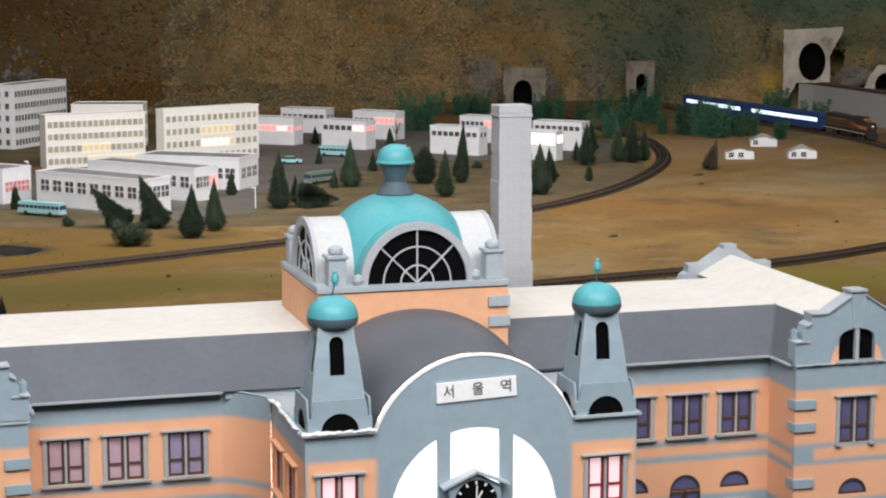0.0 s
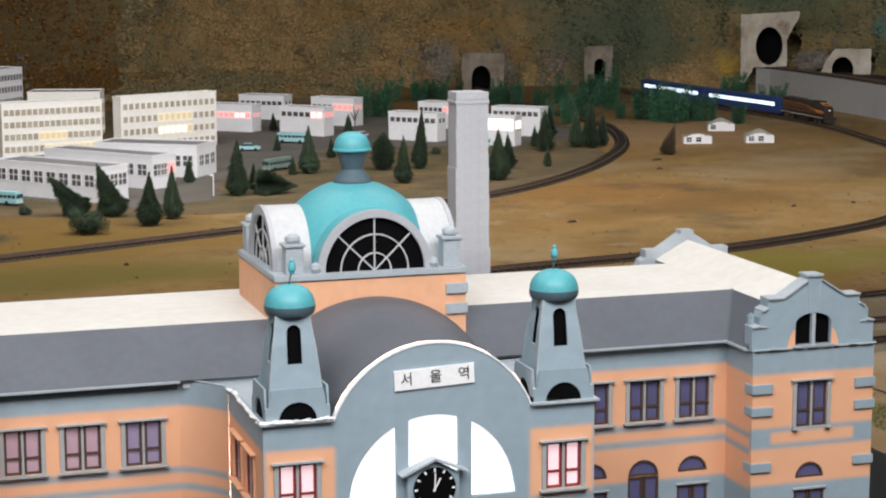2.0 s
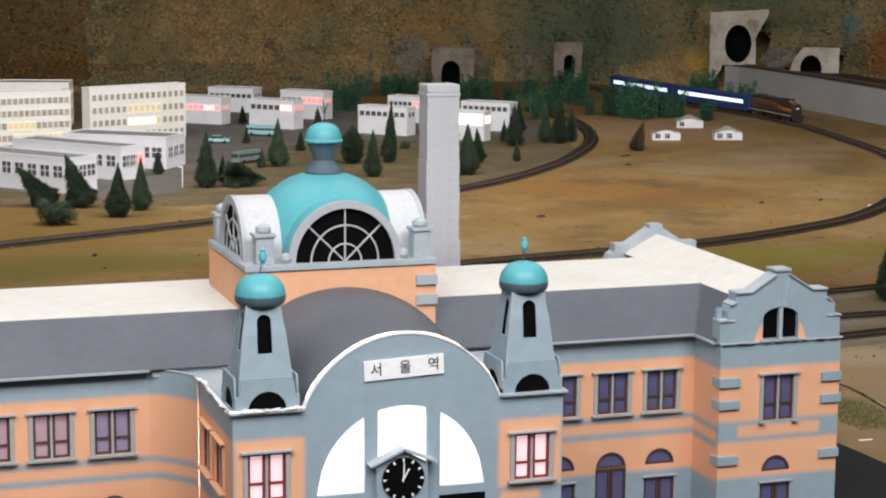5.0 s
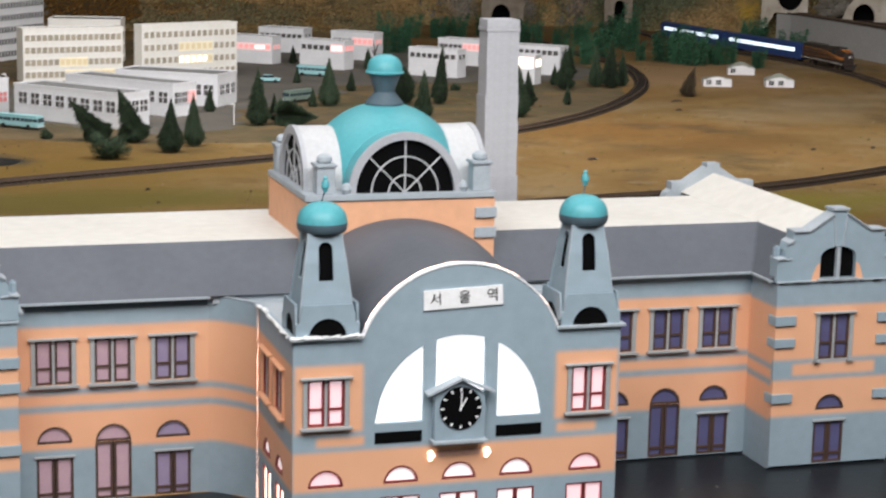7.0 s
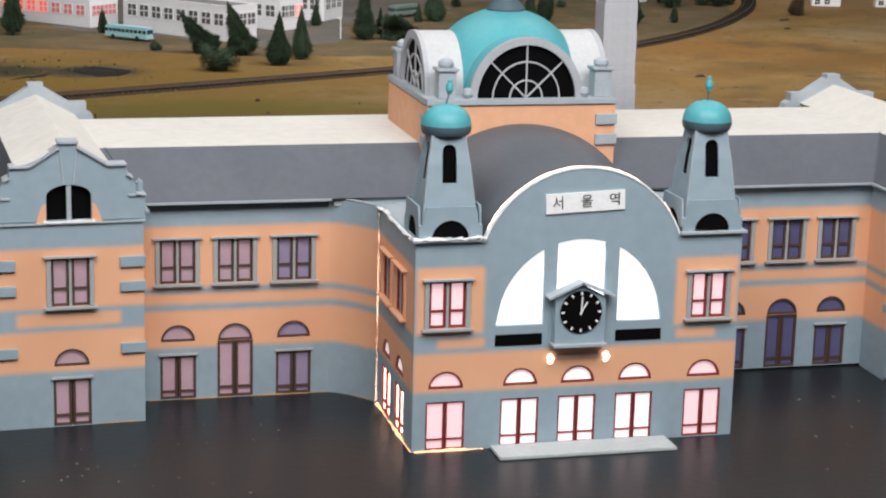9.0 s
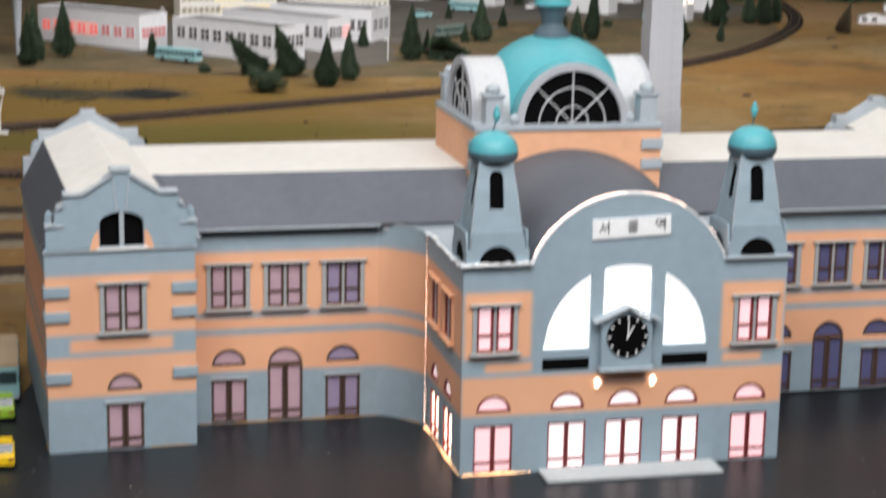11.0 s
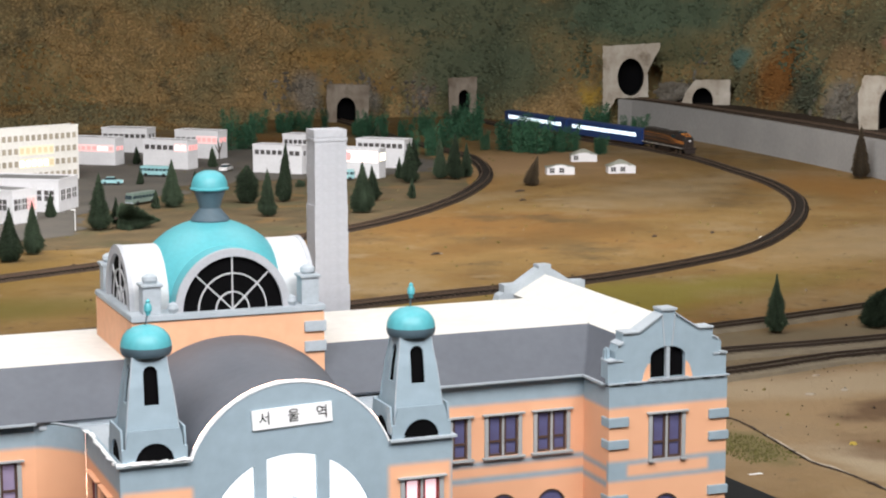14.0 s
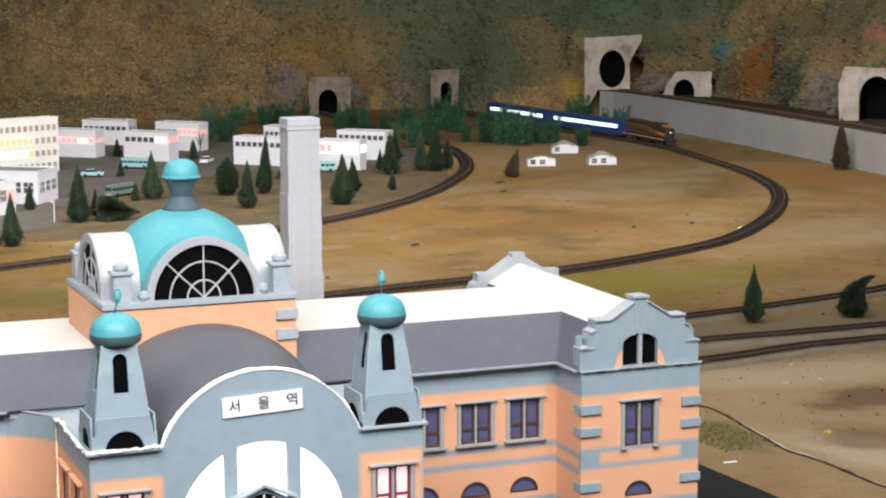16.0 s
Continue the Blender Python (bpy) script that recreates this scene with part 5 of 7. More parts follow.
            part("quoin", box(a, b, YP - 0.004, YP + 0.0195, z0 + dp, z1 + dp, 0.0008), M_GREY, station)
    # pavilion sides
    inner_m = T((XP, YW, 0)) @ RY if s > 0 else T((-XP, YP + 0.0062, 0)) @ Matrix.Rotation(radians(90), 4, "Z")
    painted_wall("pavilion_side", rect(0.0, YW - YP - 0.0064, 0, 0.2535), [], inner_m, [(-1, 1, a, b) for a, b in WING_BANDS])
    outer_m = T((-XO, 0.575, 0)) @ RY if s < 0 else T((XO, YP + 0.0062, 0)) @ Matrix.Rotation(radians(90), 4, "Z")
    painted_wall("pavilion_side", rect(0.0, 0.398, 0, 0.2535), [], outer_m, [(-1, 1, a, b) for a, b in WING_BANDS])
    # stepped gables, front and back
    half = [(0.0895, 0.2535), (0.0895, 0.284), (0.0785, 0.2855), (0.0785, 0.297), (0.0755, 0.305), (0.068, 0.309), (0.068, 0.321), (0.0455, 0.321), (0.0105, 0.3430), (0.0105, 0.3485)]
    outl = [(c + x, z) for x, z in half] + [(c - x, z) for x, z in half[::-1]]
    hole = [(c - 0.0262, 0.257), (c + 0.0262, 0.257), (c + 0.0262, 0.286)] + [(c + 0.0262 * math.cos(math.pi * k / 12), 0.286 + 0.0135 * math.sin(math.pi * k / 12)) for k in range(1, 12)] + [(c - 0.0262, 0.286)]
    dg = -0.0035 if s < 0 else dp          # the left gable sits lower
    g = painted_wall("gable", outl, [hole], T((0, YP, dg)), [], 0.021, "stepped gable parapet with a black attic window")
    for q in (-1, 1):
        curve = [(c + q * (0.0268 + 0.0115 * k / 8), 0.2545 + 0.023 * (1 - (k / 8) ** 2.2)) for k in range(9)]
        part("painted_patch", sheet([curve + [(c + q * 0.0268, 0.2545)]], 0.0008), M_ORANGE, g, "apricot painted corner beside the attic window", m=T((0, -0.0007, 0)))
        part("scroll", box(c + q * 0.0845 - 0.004, c + q * 0.0845 + 0.004, 0.010, 0.0205, 0.2800, 0.3010, 0.0025), M_GREY, g)
        part("pier_cap", box(c + q * 0.0795 - 0.0105, c + q * 0.0795 + 0.0115, -0.0022, 0.0215, 0.2832, 0.2858, 0.0006), M_TRIM, g)
    part("attic_pane", box(c - 0.027, c + 0.027, 0.0068, 0.008, 0.2565, 0.3), M_BLACK, g)
    part("mullion", box(c - 0.0026, c + 0.0026, -0.001, 0.005, 0.257, 0.2985), M_TRIM, g)
    part("sill", box(c - 0.030, c + 0.030, -0.004, 0.002, 0.2545, 0.257), M_PAPER if s < 0 else M_TRIM, g)
    for (xa, za), (xb, zb) in zip(half[1:], half[2:]):
        if abs(xb - xa) > 0.004:
            for q in (-1, 1):
                part("coping", slab([(c + q * xa, -0.0035, za + 0.0018), (c + q * xb, -0.0035, zb + 0.0018), (c + q * xb, 0.0225, zb + 0.0018), (c + q * xa, 0.0225, za + 0.0018)], 0.0018), M_TRIM, g)
    part("coping", box(c - 0.0120, c + 0.0120, -0.003, 0.0225, 0.3485, 0.3515), M_TRIM, g)
    for q in (-1, 1):
        part("pilaster", sheet([[(c + q * 0.0045, 0.300), (c + q * 0.0065, 0.300), (c + q * 0.0105, 0.3430), (c + q * 0.0088, 0.3430)]], 0.0016), M_TRIM, g, m=T((0, -0.0014, 0)))
    part("back_gable", sheet([outl], 0.020), M_TRIM, station, "plain stepped gable at the rear", m=T((0, 0.570, 0.009)))
    part("frieze", box(min(s * XP, s * XO) - 0.002, max(s * XP, s * XO) + 0.002, YP - 0.003, YP + 0.003, 0.2528 + dg, 0.2546 + dg), M_TRIM, station)
    if s > 0:                              # black strips paint the shade of the open joint under the gable
        for k in range(9):
            xa = XP + 0.003 + 0.0195 * k + 0.002 * math.sin(k * 2.7)
            part("open_joint", box(xa, min(XO - 0.002, xa + 0.011 + 0.005 * math.sin(k * 1.9)), YP - 0.0034, YP + 0.001, 0.2519 + dg, 0.2527 + dg), M_BLACK, station, "black strip painting the shade in the gap under the gable")
    skewed = list(set(station.children) - before)
    # roofs
    ze, zt = 0.2570 + dz, 0.3135 + dz * 0.5
    lap = 0.012 if s < 0 else 0.0          # the wing roof runs on under the skewed pavilion
    part("roof_slope", slab([(s * 0.10, 0.236, ze), (s * (0.487 + lap), 0.236, ze), (s * (0.527 + lap), 0.306, zt), (s * 0.10, 0.306, zt)], 0.004), M_ROOF, station, "slate-grey front roof slope")
    skewed.append(part("roof_slope", slab([(s * 0.487, 0.236, ze), (s * 0.487, 0.1785, ze), (s * 0.527, 0.1785, zt), (s * 0.527, 0.306, zt)], 0.004), M_ROOF, station))
    skewed.append(part("roof_slope", slab([(s * 0.676, 0.1785, 0.2555), (s * 0.676, 0.572, 0.2555), (s * 0.642, 0.572, 0.3185), (s * 0.642, 0.1785, 0.3185)], 0.004), M_ROOF, station))
    part("flat_roof", slab([(s * 0.10, 0.306, zt), (s * (0.527 + 2.5 * lap), 0.306, zt - lap * 0.05), (s * (0.527 + 2.5 * lap), 0.532, zt - lap * 0.05), (s * 0.10, 0.532, zt)], 0.004), M_WHITE, station, "bare white card roof top")
    skewed.append(part("flat_roof", slab([(s * 0.527, 0.1785, zt), (s * 0.5275, 0.572, zt), (s * 0.580, 0.572, 0.343), (s * 0.580, 0.1785, 0.343)], 0.004), M_WHITE, station, "bare white card roof top"))
    skewed.append(part("flat_roof", slab([(s * 0.580, 0.1785, 0.343), (s * 0.580, 0.572, 0.343), (s * 0.642, 0.572, 0.3185), (s * 0.642, 0.1785, 0.3185)], 0.004), M_WHITE, station, "bare white card roof top"))
    part("roof_slope", slab([(s * 0.10, 0.532, zt), (s * 0.527, 0.532, zt), (s * 0.527, 0.60, 0.2535), (s * 0.10, 0.60, 0.2535)], 0.004), M_ROOF, station)
    part("back_wall", box(min(s * 0.10, s * XO), max(s * 0.10, s * XO), 0.59, 0.596, 0, 0.252), M_GREY, station)
    # valley boards
    part("ridge_trim", tube([(s * 0.487, 0.236, 0.2575 + dz), (s * 0.527, 0.306, 0.3140 + dz * 0.5)], 0.0012), M_ROOF, station)
    skewed.append(part("gutter", slab([(s * 0.484, 0.236, 0.2595), (s * 0.494, 0.236, 0.2595), (s * 0.494, 0.1785, 0.2595), (s * 0.484, 0.1785, 0.2595)], 0.003), M_TRIM, station))
    if s < 0:                       # the left pavilion is turned slightly to fit the camera's view
        for ob in skewed:
            ob.matrix_basis = T((-XP, YP, 0)) @ Matrix.Rotation(radians(3.0), 4, "Z") @ T((XP, -YP, 0)) @ ob.matrix_basis


def corner_tower(s):
    """A tapering turret with flared fins, arched openings, a round cap and a finial."""
    c, yc = (-0.1597 if s < 0 else 0.1604), 0.036
    ob = part("turret", box(-0.033, 0.033, -0.030, 0.033, 0.2475, 0.2535), M_GREY, station, "bluegrey turret with a round turquoise cap", m=T((c, yc, 0)))
    fin = [(0.0190, 0.3745), (0.0212, 0.356), (0.0240, 0.340), (0.0270, 0.315), (0.0293, 0.295), (0.0318, 0.275), (0.0340, 0.2525)]
    outl = [(x, z) for x, z in fin[::-1]] + [(-x, z) for x, z in fin]
    slot = [(-0.0086, 0.3188), (0.0086, 0.3188)] + arc(0, 0.3548, 0.0082, 0, 180, 10)
    for q in (0, 90, 180, 270):
        bm = sheet([outl, slot], 0.0026, cuts_z=[z for x, z in fin[1:-1]])
        for v in bm.verts:
            z = v.co.z
            reach = fin[0][0] if z > 0.365 else fin[-1][0]
            for (xa, za), (xb, zb) in zip(fin, fin[1:]):
                if zb <= z <= za:
                    reach = xa + (xb - xa) * (za - z) / (za - zb)
            v.co.y -= reach
        if q in (90, 270):                  # the side boards stand behind the edges of the front and back ones
            bmesh.ops.scale(bm, vec=(0.93, 0.955, 1), verts=bm.verts)
        part("face", bm, M_GREY, ob, m=Matrix.Rotation(radians(q), 4, "Z"))
    for q in (-1, 1):
        part("card_edge", tube([(q * (x + 0.0002), -x + 0.0012, z) for x, z in fin[::-1]], 0.0011, 6), M_TRIM, ob, "bare pale edge of the front board")
    # black filling stands in for the shade inside the slots
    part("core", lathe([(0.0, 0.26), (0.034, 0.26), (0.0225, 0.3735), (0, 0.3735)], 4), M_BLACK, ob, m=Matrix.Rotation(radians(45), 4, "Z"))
    # low arched base on its four sides
    half = [(0.0375, 0.2525), (0.0375, 0.2715), (0.0330, 0.2730), (0.0318, 0.284), (0.0292, 0.2935)]
    bo = half + [(-x, z) for x, z in half[::-1]]
    ah = [(-0.0222, 0.2545), (0.0222, 0.2545)] + [(0.0222 * math.cos(math.pi * k / 12), 0.2555 + 0.0222 * math.sin(math.pi * k / 12)) for k in range(13)]
    for q in (0, 90, 180, 270):
        bm = sheet([bo, ah], 0.0024)
        turn_q = Matrix.Rotation(radians(q), 4, "Z")
        part("base_panel", moved(bm, T((0, -0.0372, 0))), M_GREY, ob, m=turn_q)
        # black sheet behind each arch stands in for the shade inside
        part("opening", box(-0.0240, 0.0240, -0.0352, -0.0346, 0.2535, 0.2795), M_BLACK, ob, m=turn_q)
    part("cap_rim", lathe([(0, 0.3728), (0.0270, 0.3728), (0.0284, 0.3750), (0.0294, 0.3790), (0.0292, 0.3832), (0, 0.3832)], 32, (0.0008, 0, 0)), M_SLATE, ob, "slate-grey rim", smooth=True)
    part("cap", lathe([(0.0292, 0.3832), (0.0284, 0.3885), (0.0260, 0.3945), (0.0216, 0.3998), (0.015, 0.4040), (0.007, 0.4062), (0, 0.4066)], 32, (0.0008, 0, 0)), M_TEAL, ob, "turquoise domed cap", smooth=True)
    lean = 0.004 if s < 0 else 0.0012
    part("spike", tube([(0, 0, 0.406), (lean, 0, 0.421)], 0.0009), M_SLATE, ob)
    part("finial", lathe([(0, 0.4175), (0.0026, 0.4175), (0.0030, 0.421), (0.0045, 0.4225), (0.0045, 0.4285), (0.0024, 0.4315), (0.0028, 0.4335), (0, 0.4365)], 14), M_TEAL, ob, m=T((lean, 0, 0)), smooth=True)
    return ob


corner_tower(-1)
corner_tower(1)

# dome block
DX, DY = 0.0058, 0.377
YF, YBK = 0.264, 0.490
block = part("dome_block", box(-0.126, 0.1262, YF, YBK, 0.245, 0.366), M_ORANGE, station, "apricot square block below the dome")
part("cornice", box(-0.1268, 0.1278, YF - 0.003, YBK + 0.003, 0.3675, 0.3755, 0.001), M_TRIM, block)
for z0, z1 in ((0.3408, 0.3545), (0.3145, 0.3282)):
    part("quoin", box(0.099, 0.1280, YF - 0.004, YF + 0.024, z0, z1, 0.0008), M_TRIM, block)
    part("quoin", box(-0.129, -0.100, YF - 0.004, YF + 0.024, z0, z1, 0.0008), M_TRIM, block)
ZC = 0.3755
dome = part("dome", lathe([(0.1055 * math.cos(radians(a)), ZC + 0.1045 * math.sin(radians(a))) for a in range(0, 90, 5)] + [(0, ZC + 0.1045)], 56, (DX, DY, 0)), M_TEAL, station, "turquoise painted dome", smooth=True)
part("lantern_base", lathe([(0.0252, 0.4755), (0.0258, 0.4790), (0.0222, 0.4838), (0.0152, 0.4918), (0.0138, 0.4940), (0.0150, 0.5000), (0.0190, 0.5110), (0.0212, 0.5165), (0.0214, 0.5195), (0, 0.5195)], 32, (DX, DY, 0)), M_SLATE, dome, "slate-grey lantern neck", smooth=True)
part("lantern_cap", lathe([(0.0215, 0.5178), (0.0254, 0.5185), (0.0257, 0.5205), (0.0240, 0.5222), (0.0234, 0.5280), (0.0206, 0.5350), (0.016, 0.5395), (0.009, 0.5427), (0, 0.5435)], 32, (DX, DY, 0)), M_TEAL, dome, "turquoise lantern cap", smooth=True)


def vault_arm(m, depth, rim_out, rim_in, shell_mat):
    """One arm of the cross vault: a half-round shell, its rim and the fan of glazing bars at its end."""
    arm = part("vault", sheet([arc(0, 0, rim_out, 0, 180, 32) + arc(0, 0, rim_out - 0.006, 180, 0, 32)], depth), shell_mat, station, "half-round vault arm of the dome", m=m, smooth=True)
    part("rim", sheet([arc(0, 0, rim_out + 0.001, 0, 180, 32) + arc(0, 0, rim_in, 180, 0, 32)], 0.006), M_RIM, arm, m=T((0, -0.001, 0)))
    part("pane", moved(sheet([arc(0, 0, rim_in, 0, 180, 32)], 0.001), T((0, 0.0045, 0))), M_BLACK, arm, "black half-round window")
    t = 0.0009
    for a in (43, 90, 137):
        part("glazing_bar", cached(("spoke", rim_in), lambda: sheet([[(0.0, -t), (rim_in, -t), (rim_in, t), (0.0, t)]], 0.002), M_SHELL), None, arm, m=T((0, 0.0022, 0)) @ Matrix.Rotation(radians(-a), 4, "Y"))
    for r in (0.33 * rim_in, 0.68 * rim_in):
        part("glazing_bar", sheet([arc(0, 0, r + t, 0, 180, 24) + arc(0, 0, r - t, 180, 0, 24)], 0.002), M_SHELL, arm, m=T((0, 0.0018, 0)))
    return arm


vault_arm(T((DX, YF + 0.003, ZC)) @ Matrix.Diagonal((0.957, 1, 1, 1)), 0.10, 0.0775, 0.0685, M_TEAL)
vault_arm(T((-0.1190, DY, ZC)) @ RY, 0.10, 0.0745, 0.0640, M_SHELL)
vault_arm(T((0.1265, DY, ZC)) @ Matrix.Rotation(radians(90), 4, "Z"), 0.10, 0.0745, 0.0640, M_SHELL)
vault_arm(T((DX, YBK - 0.003, ZC)) @ Matrix.Rotation(radians(180), 4, "Z"), 0.10, 0.0775, 0.0685, M_TEAL)
for x, y in ((-0.0985, YF + 0.017), (0.1095, YF + 0.017), (-0.1085, YBK - 0.012), (0.1095, YBK - 0.015)):
    post = part("corner_post", box(x - 0.0115, x + 0.0115, y - 0.0115, y + 0.0115, ZC, 0.410, 0.0006), M_TRIM, block, "grey corner pedestal with a ball")
    part("cap_stone", box(x - 0.0142, x + 0.0142, y - 0.0142, y + 0.0142, 0.410, 0.4142, 0.0008), M_TRIM, post)
    part("ball", lathe([(0, 0.4142), (0.0078, 0.4142), (0.0102, 0.4180), (0.0094, 0.4225), (0.005, 0.4258), (0, 0.4266)], 18, (x, y, 0)), M_TRIM, post, smooth=True)
for x in (-0.0715, 0.0835):
    part("ball", lathe([(0, ZC), (0.005, ZC), (0.0078, ZC + 0.006), (0.0062, ZC + 0.0115), (0, ZC + 0.0145)], 16, (x, YF + 0.006, 0)), M_TRIM, block, "small ball ornament", smooth=True)

# chimney behind the station, in stacked courses
chimney = thing("chimney", "tall square pale grey card chimney with stacked courses", "chimney")
CHX = 0.2498
for k in range(28):
    z = k * 0.020
    wdt = 0.0275 if z < 0.34 else (0.0258 if z < 0.45 else 0.0248)
    wdt += 0.0002 * math.sin(k * 2.3)
    part("course", cached(("course", round(wdt, 4)), lambda: box(-wdt, wdt, -wdt * 0.8, wdt * 0.8, 0.0, 0.01995, 0.0001), M_CHIM), None, chimney, m=T((CHX + 0.0003 * math.sin(k * 1.7), 0.629, z)))
part("coping", box(-0.0262, 0.0262, -0.0212, 0.0212, 0.5545, 0.5605, 0.0008), M_CHIM, chimney, m=T((CHX, 0.629, 0)))
part("coping", box(-0.0252, 0.0252, -0.0202, 0.0202, 0.5605, 0.572, 0.0008), M_CHIM, chimney, m=T((CHX, 0.629, 0)))

# beads along the joints: glowing ones added for leaking light, tan card edges, torn paper
def bead_along(points, r, label, mat=None):
    rnd = random.Random(len(points) + int(r * 1e5))
    pts = spline(points, 0.005)
    return part("glue_bead", tube([(p.x + rnd.uniform(-1, 1) * r * 0.5, p.y + rnd.uniform(-1, 1) * r * 0.5, p.z + rnd.uniform(-1, 1) * r * 0.3) for p in pts], [r * max(0.12, 0.75 + 1.5 * noise.noise(p * 23) + rnd.uniform(-0.3, 0.3)) for p in pts], 6), mat or M_LEAK, station, label)


bead_along([(-0.198, -0.0010, 0.0005), (-0.15, -0.001, 0.0005), (-0.108, -0.001, 0.0005)], 0.0014, "glowing bead added for light leaking under the front wall")
bead_along([(-0.2010, 0.002, 0.0005), (-0.2010, 0.10, 0.0005), (-0.2010, 0.19, 0.0005)], 0.0014, "glowing bead added for light leaking under the side wall")
bead_along([(-0.2012, 0.1938, 0.004), (-0.2012, 0.1938, 0.12), (-0.2012, 0.1938, 0.250)], 0.00017, "thin glowing seam in the corner", M_SEAM)
bead_along([(-0.206, 0.205, 0.0005), (-0.233, 0.237, 0.0005), (-0.25, 0.2468, 0.0005), (-0.35, 0.2468, 0.0005), (-0.485, 0.2468, 0.0005)], 0.0007, "bare tan card edge with faint glow put in for leaked light", M_TAN)
bead_along([(-0.671, 0.1695, 0.0005), (-0.63, 0.1695, 0.0005), (-0.605, 0.1695, 0.0005)], 0.0012, "bare tan card edge with faint glow put in for leaked light", M_TAN)
bead_along([(-0.555, 0.1695, 0.0005), (-0.52, 0.1695, 0.0005), (-0.497, 0.1695, 0.0005)], 0.0010, "bare tan card edge with faint glow put in for leaked light", M_TAN)
bead_along([(-0.6730, 0.18, 0.001), (-0.6730, 0.35, 0.001), (-0.6730, 0.55, 0.001)], 0.0012, "bare tan card edge with faint glow put in for leaked light", M_TAN)
bead_along([(-0.204, -0.004, 0.2565), (-0.16, -0.006, 0.2565), (-0.122, -0.004, 0.2565)], 0.0031, "white torn paper edge on the ledge", M_PAPER)
bead_along([(-0.2005, 0.002, 0.2535), (-0.2005, 0.10, 0.2530), (-0.2005, 0.192, 0.2535)], 0.0018, "white torn paper edge along the side wall", M_PAPER)
bead_along([(0.0012 + 0.1284 * math.cos(radians(a)), 0.0052, 0.208 + 0.1284 * math.sin(radians(a))) for a in range(26, 156, 8)], 0.0009, "thin seam of light along the arched gable", M_SEAM)


def torn_edge(a, b, n, seed):
    """Ragged scraps of white paper left along a glued edge."""
    rnd = random.Random(seed)
    bm = bmesh.new()
    a, b = Vector(a), Vector(b)
    d = (b - a).normalized()
    side = Vector((-d.y, d.x, 0))
    for _ in range(n):
        p = a.lerp(b, rnd.random()) + side * rnd.uniform(-0.003, 0.003)
        l, w, h = rnd.uniform(0.002, 0.009), rnd.uniform(0.001, 0.003), rnd.uniform(0.0005, 0.0028)
        q = [p - d * l - side * w, p + d * l * 0.8 - side * w * 0.6, p + d * l + side * w, p - d * l * 0.7 + side * w * 0.8]
        slab([(v.x, v.y, v.z + h * rnd.uniform(0.4, 1.2)) for v in q], 0.0008, bm=bm)
    return bm


tagged(part("torn_paper", torn_edge((-0.203, -0.004, 0.2560), (-0.121, -0.004, 0.2560), 26, 4), M_PAPER, station, "ragged white paper scraps on the ledge"), kind="stuff")
tagged(part("torn_paper", torn_edge((-0.2005, 0.004, 0.2530), (-0.2005, 0.190, 0.2530), 26, 5), M_PAPER, station, "ragged white paper scraps along the side wall"), kind="stuff")
tagged(part("torn_paper", torn_edge((-0.618, 0.1685, 0.2512), (-0.556, 0.1685, 0.2512), 12, 6), M_PAPER, station, "ragged white paper scraps below the gable"), kind="stuff")
tagged(part("torn_paper", torn_edge((0.497, 0.1688, 0.2582), (0.670, 0.1688, 0.2582), 12, 7), M_TRIM, station, "ragged paper scraps below the gable"), kind="stuff")

# ---- the white model town ----


def pane_frame(w, h, cross):
    """A thin white window frame, with cross bars where it is large enough."""
    t = (0.065 if cross else 0.045) * w
    holes = [rect(-w / 2 + t, w / 2 - t, t, h - t)]
    if cross:
        holes = [rect(a, b, c, d) for a, b in ((-w / 2 + t, -t / 2), (t / 2, w / 2 - t)) for c, d in ((t, h * 0.52 - t / 2), (h * 0.52 + t / 2, h - t))]
    return moved(sheet([rect(-w / 2, w / 2, 0, h)] + holes, 0.0022), T((0, -0.0016, 0)))


def town_window(ob, m, w, h, mat, wall, cross):
    # frames of lit windows emit too, painting the light round the panes
    wall = M_FRAMER if mat in (M_WINR, M_GLOWR) else M_WARMCARD if mat in (M_WINL, M_GLOW) else wall
    fr = part("window", cached(("window_frame", w, h, wall.name, cross), lambda: pane_frame(w, h, cross), wall), None, ob, m=m)
    part("pane", cached(("town_pane", w, h, mat.name), lambda: box(-w / 2 + 0.0005, w / 2 - 0.0005, -0.0007, 0.0004, 0.0005, h - 0.0005), mat), None, fr)


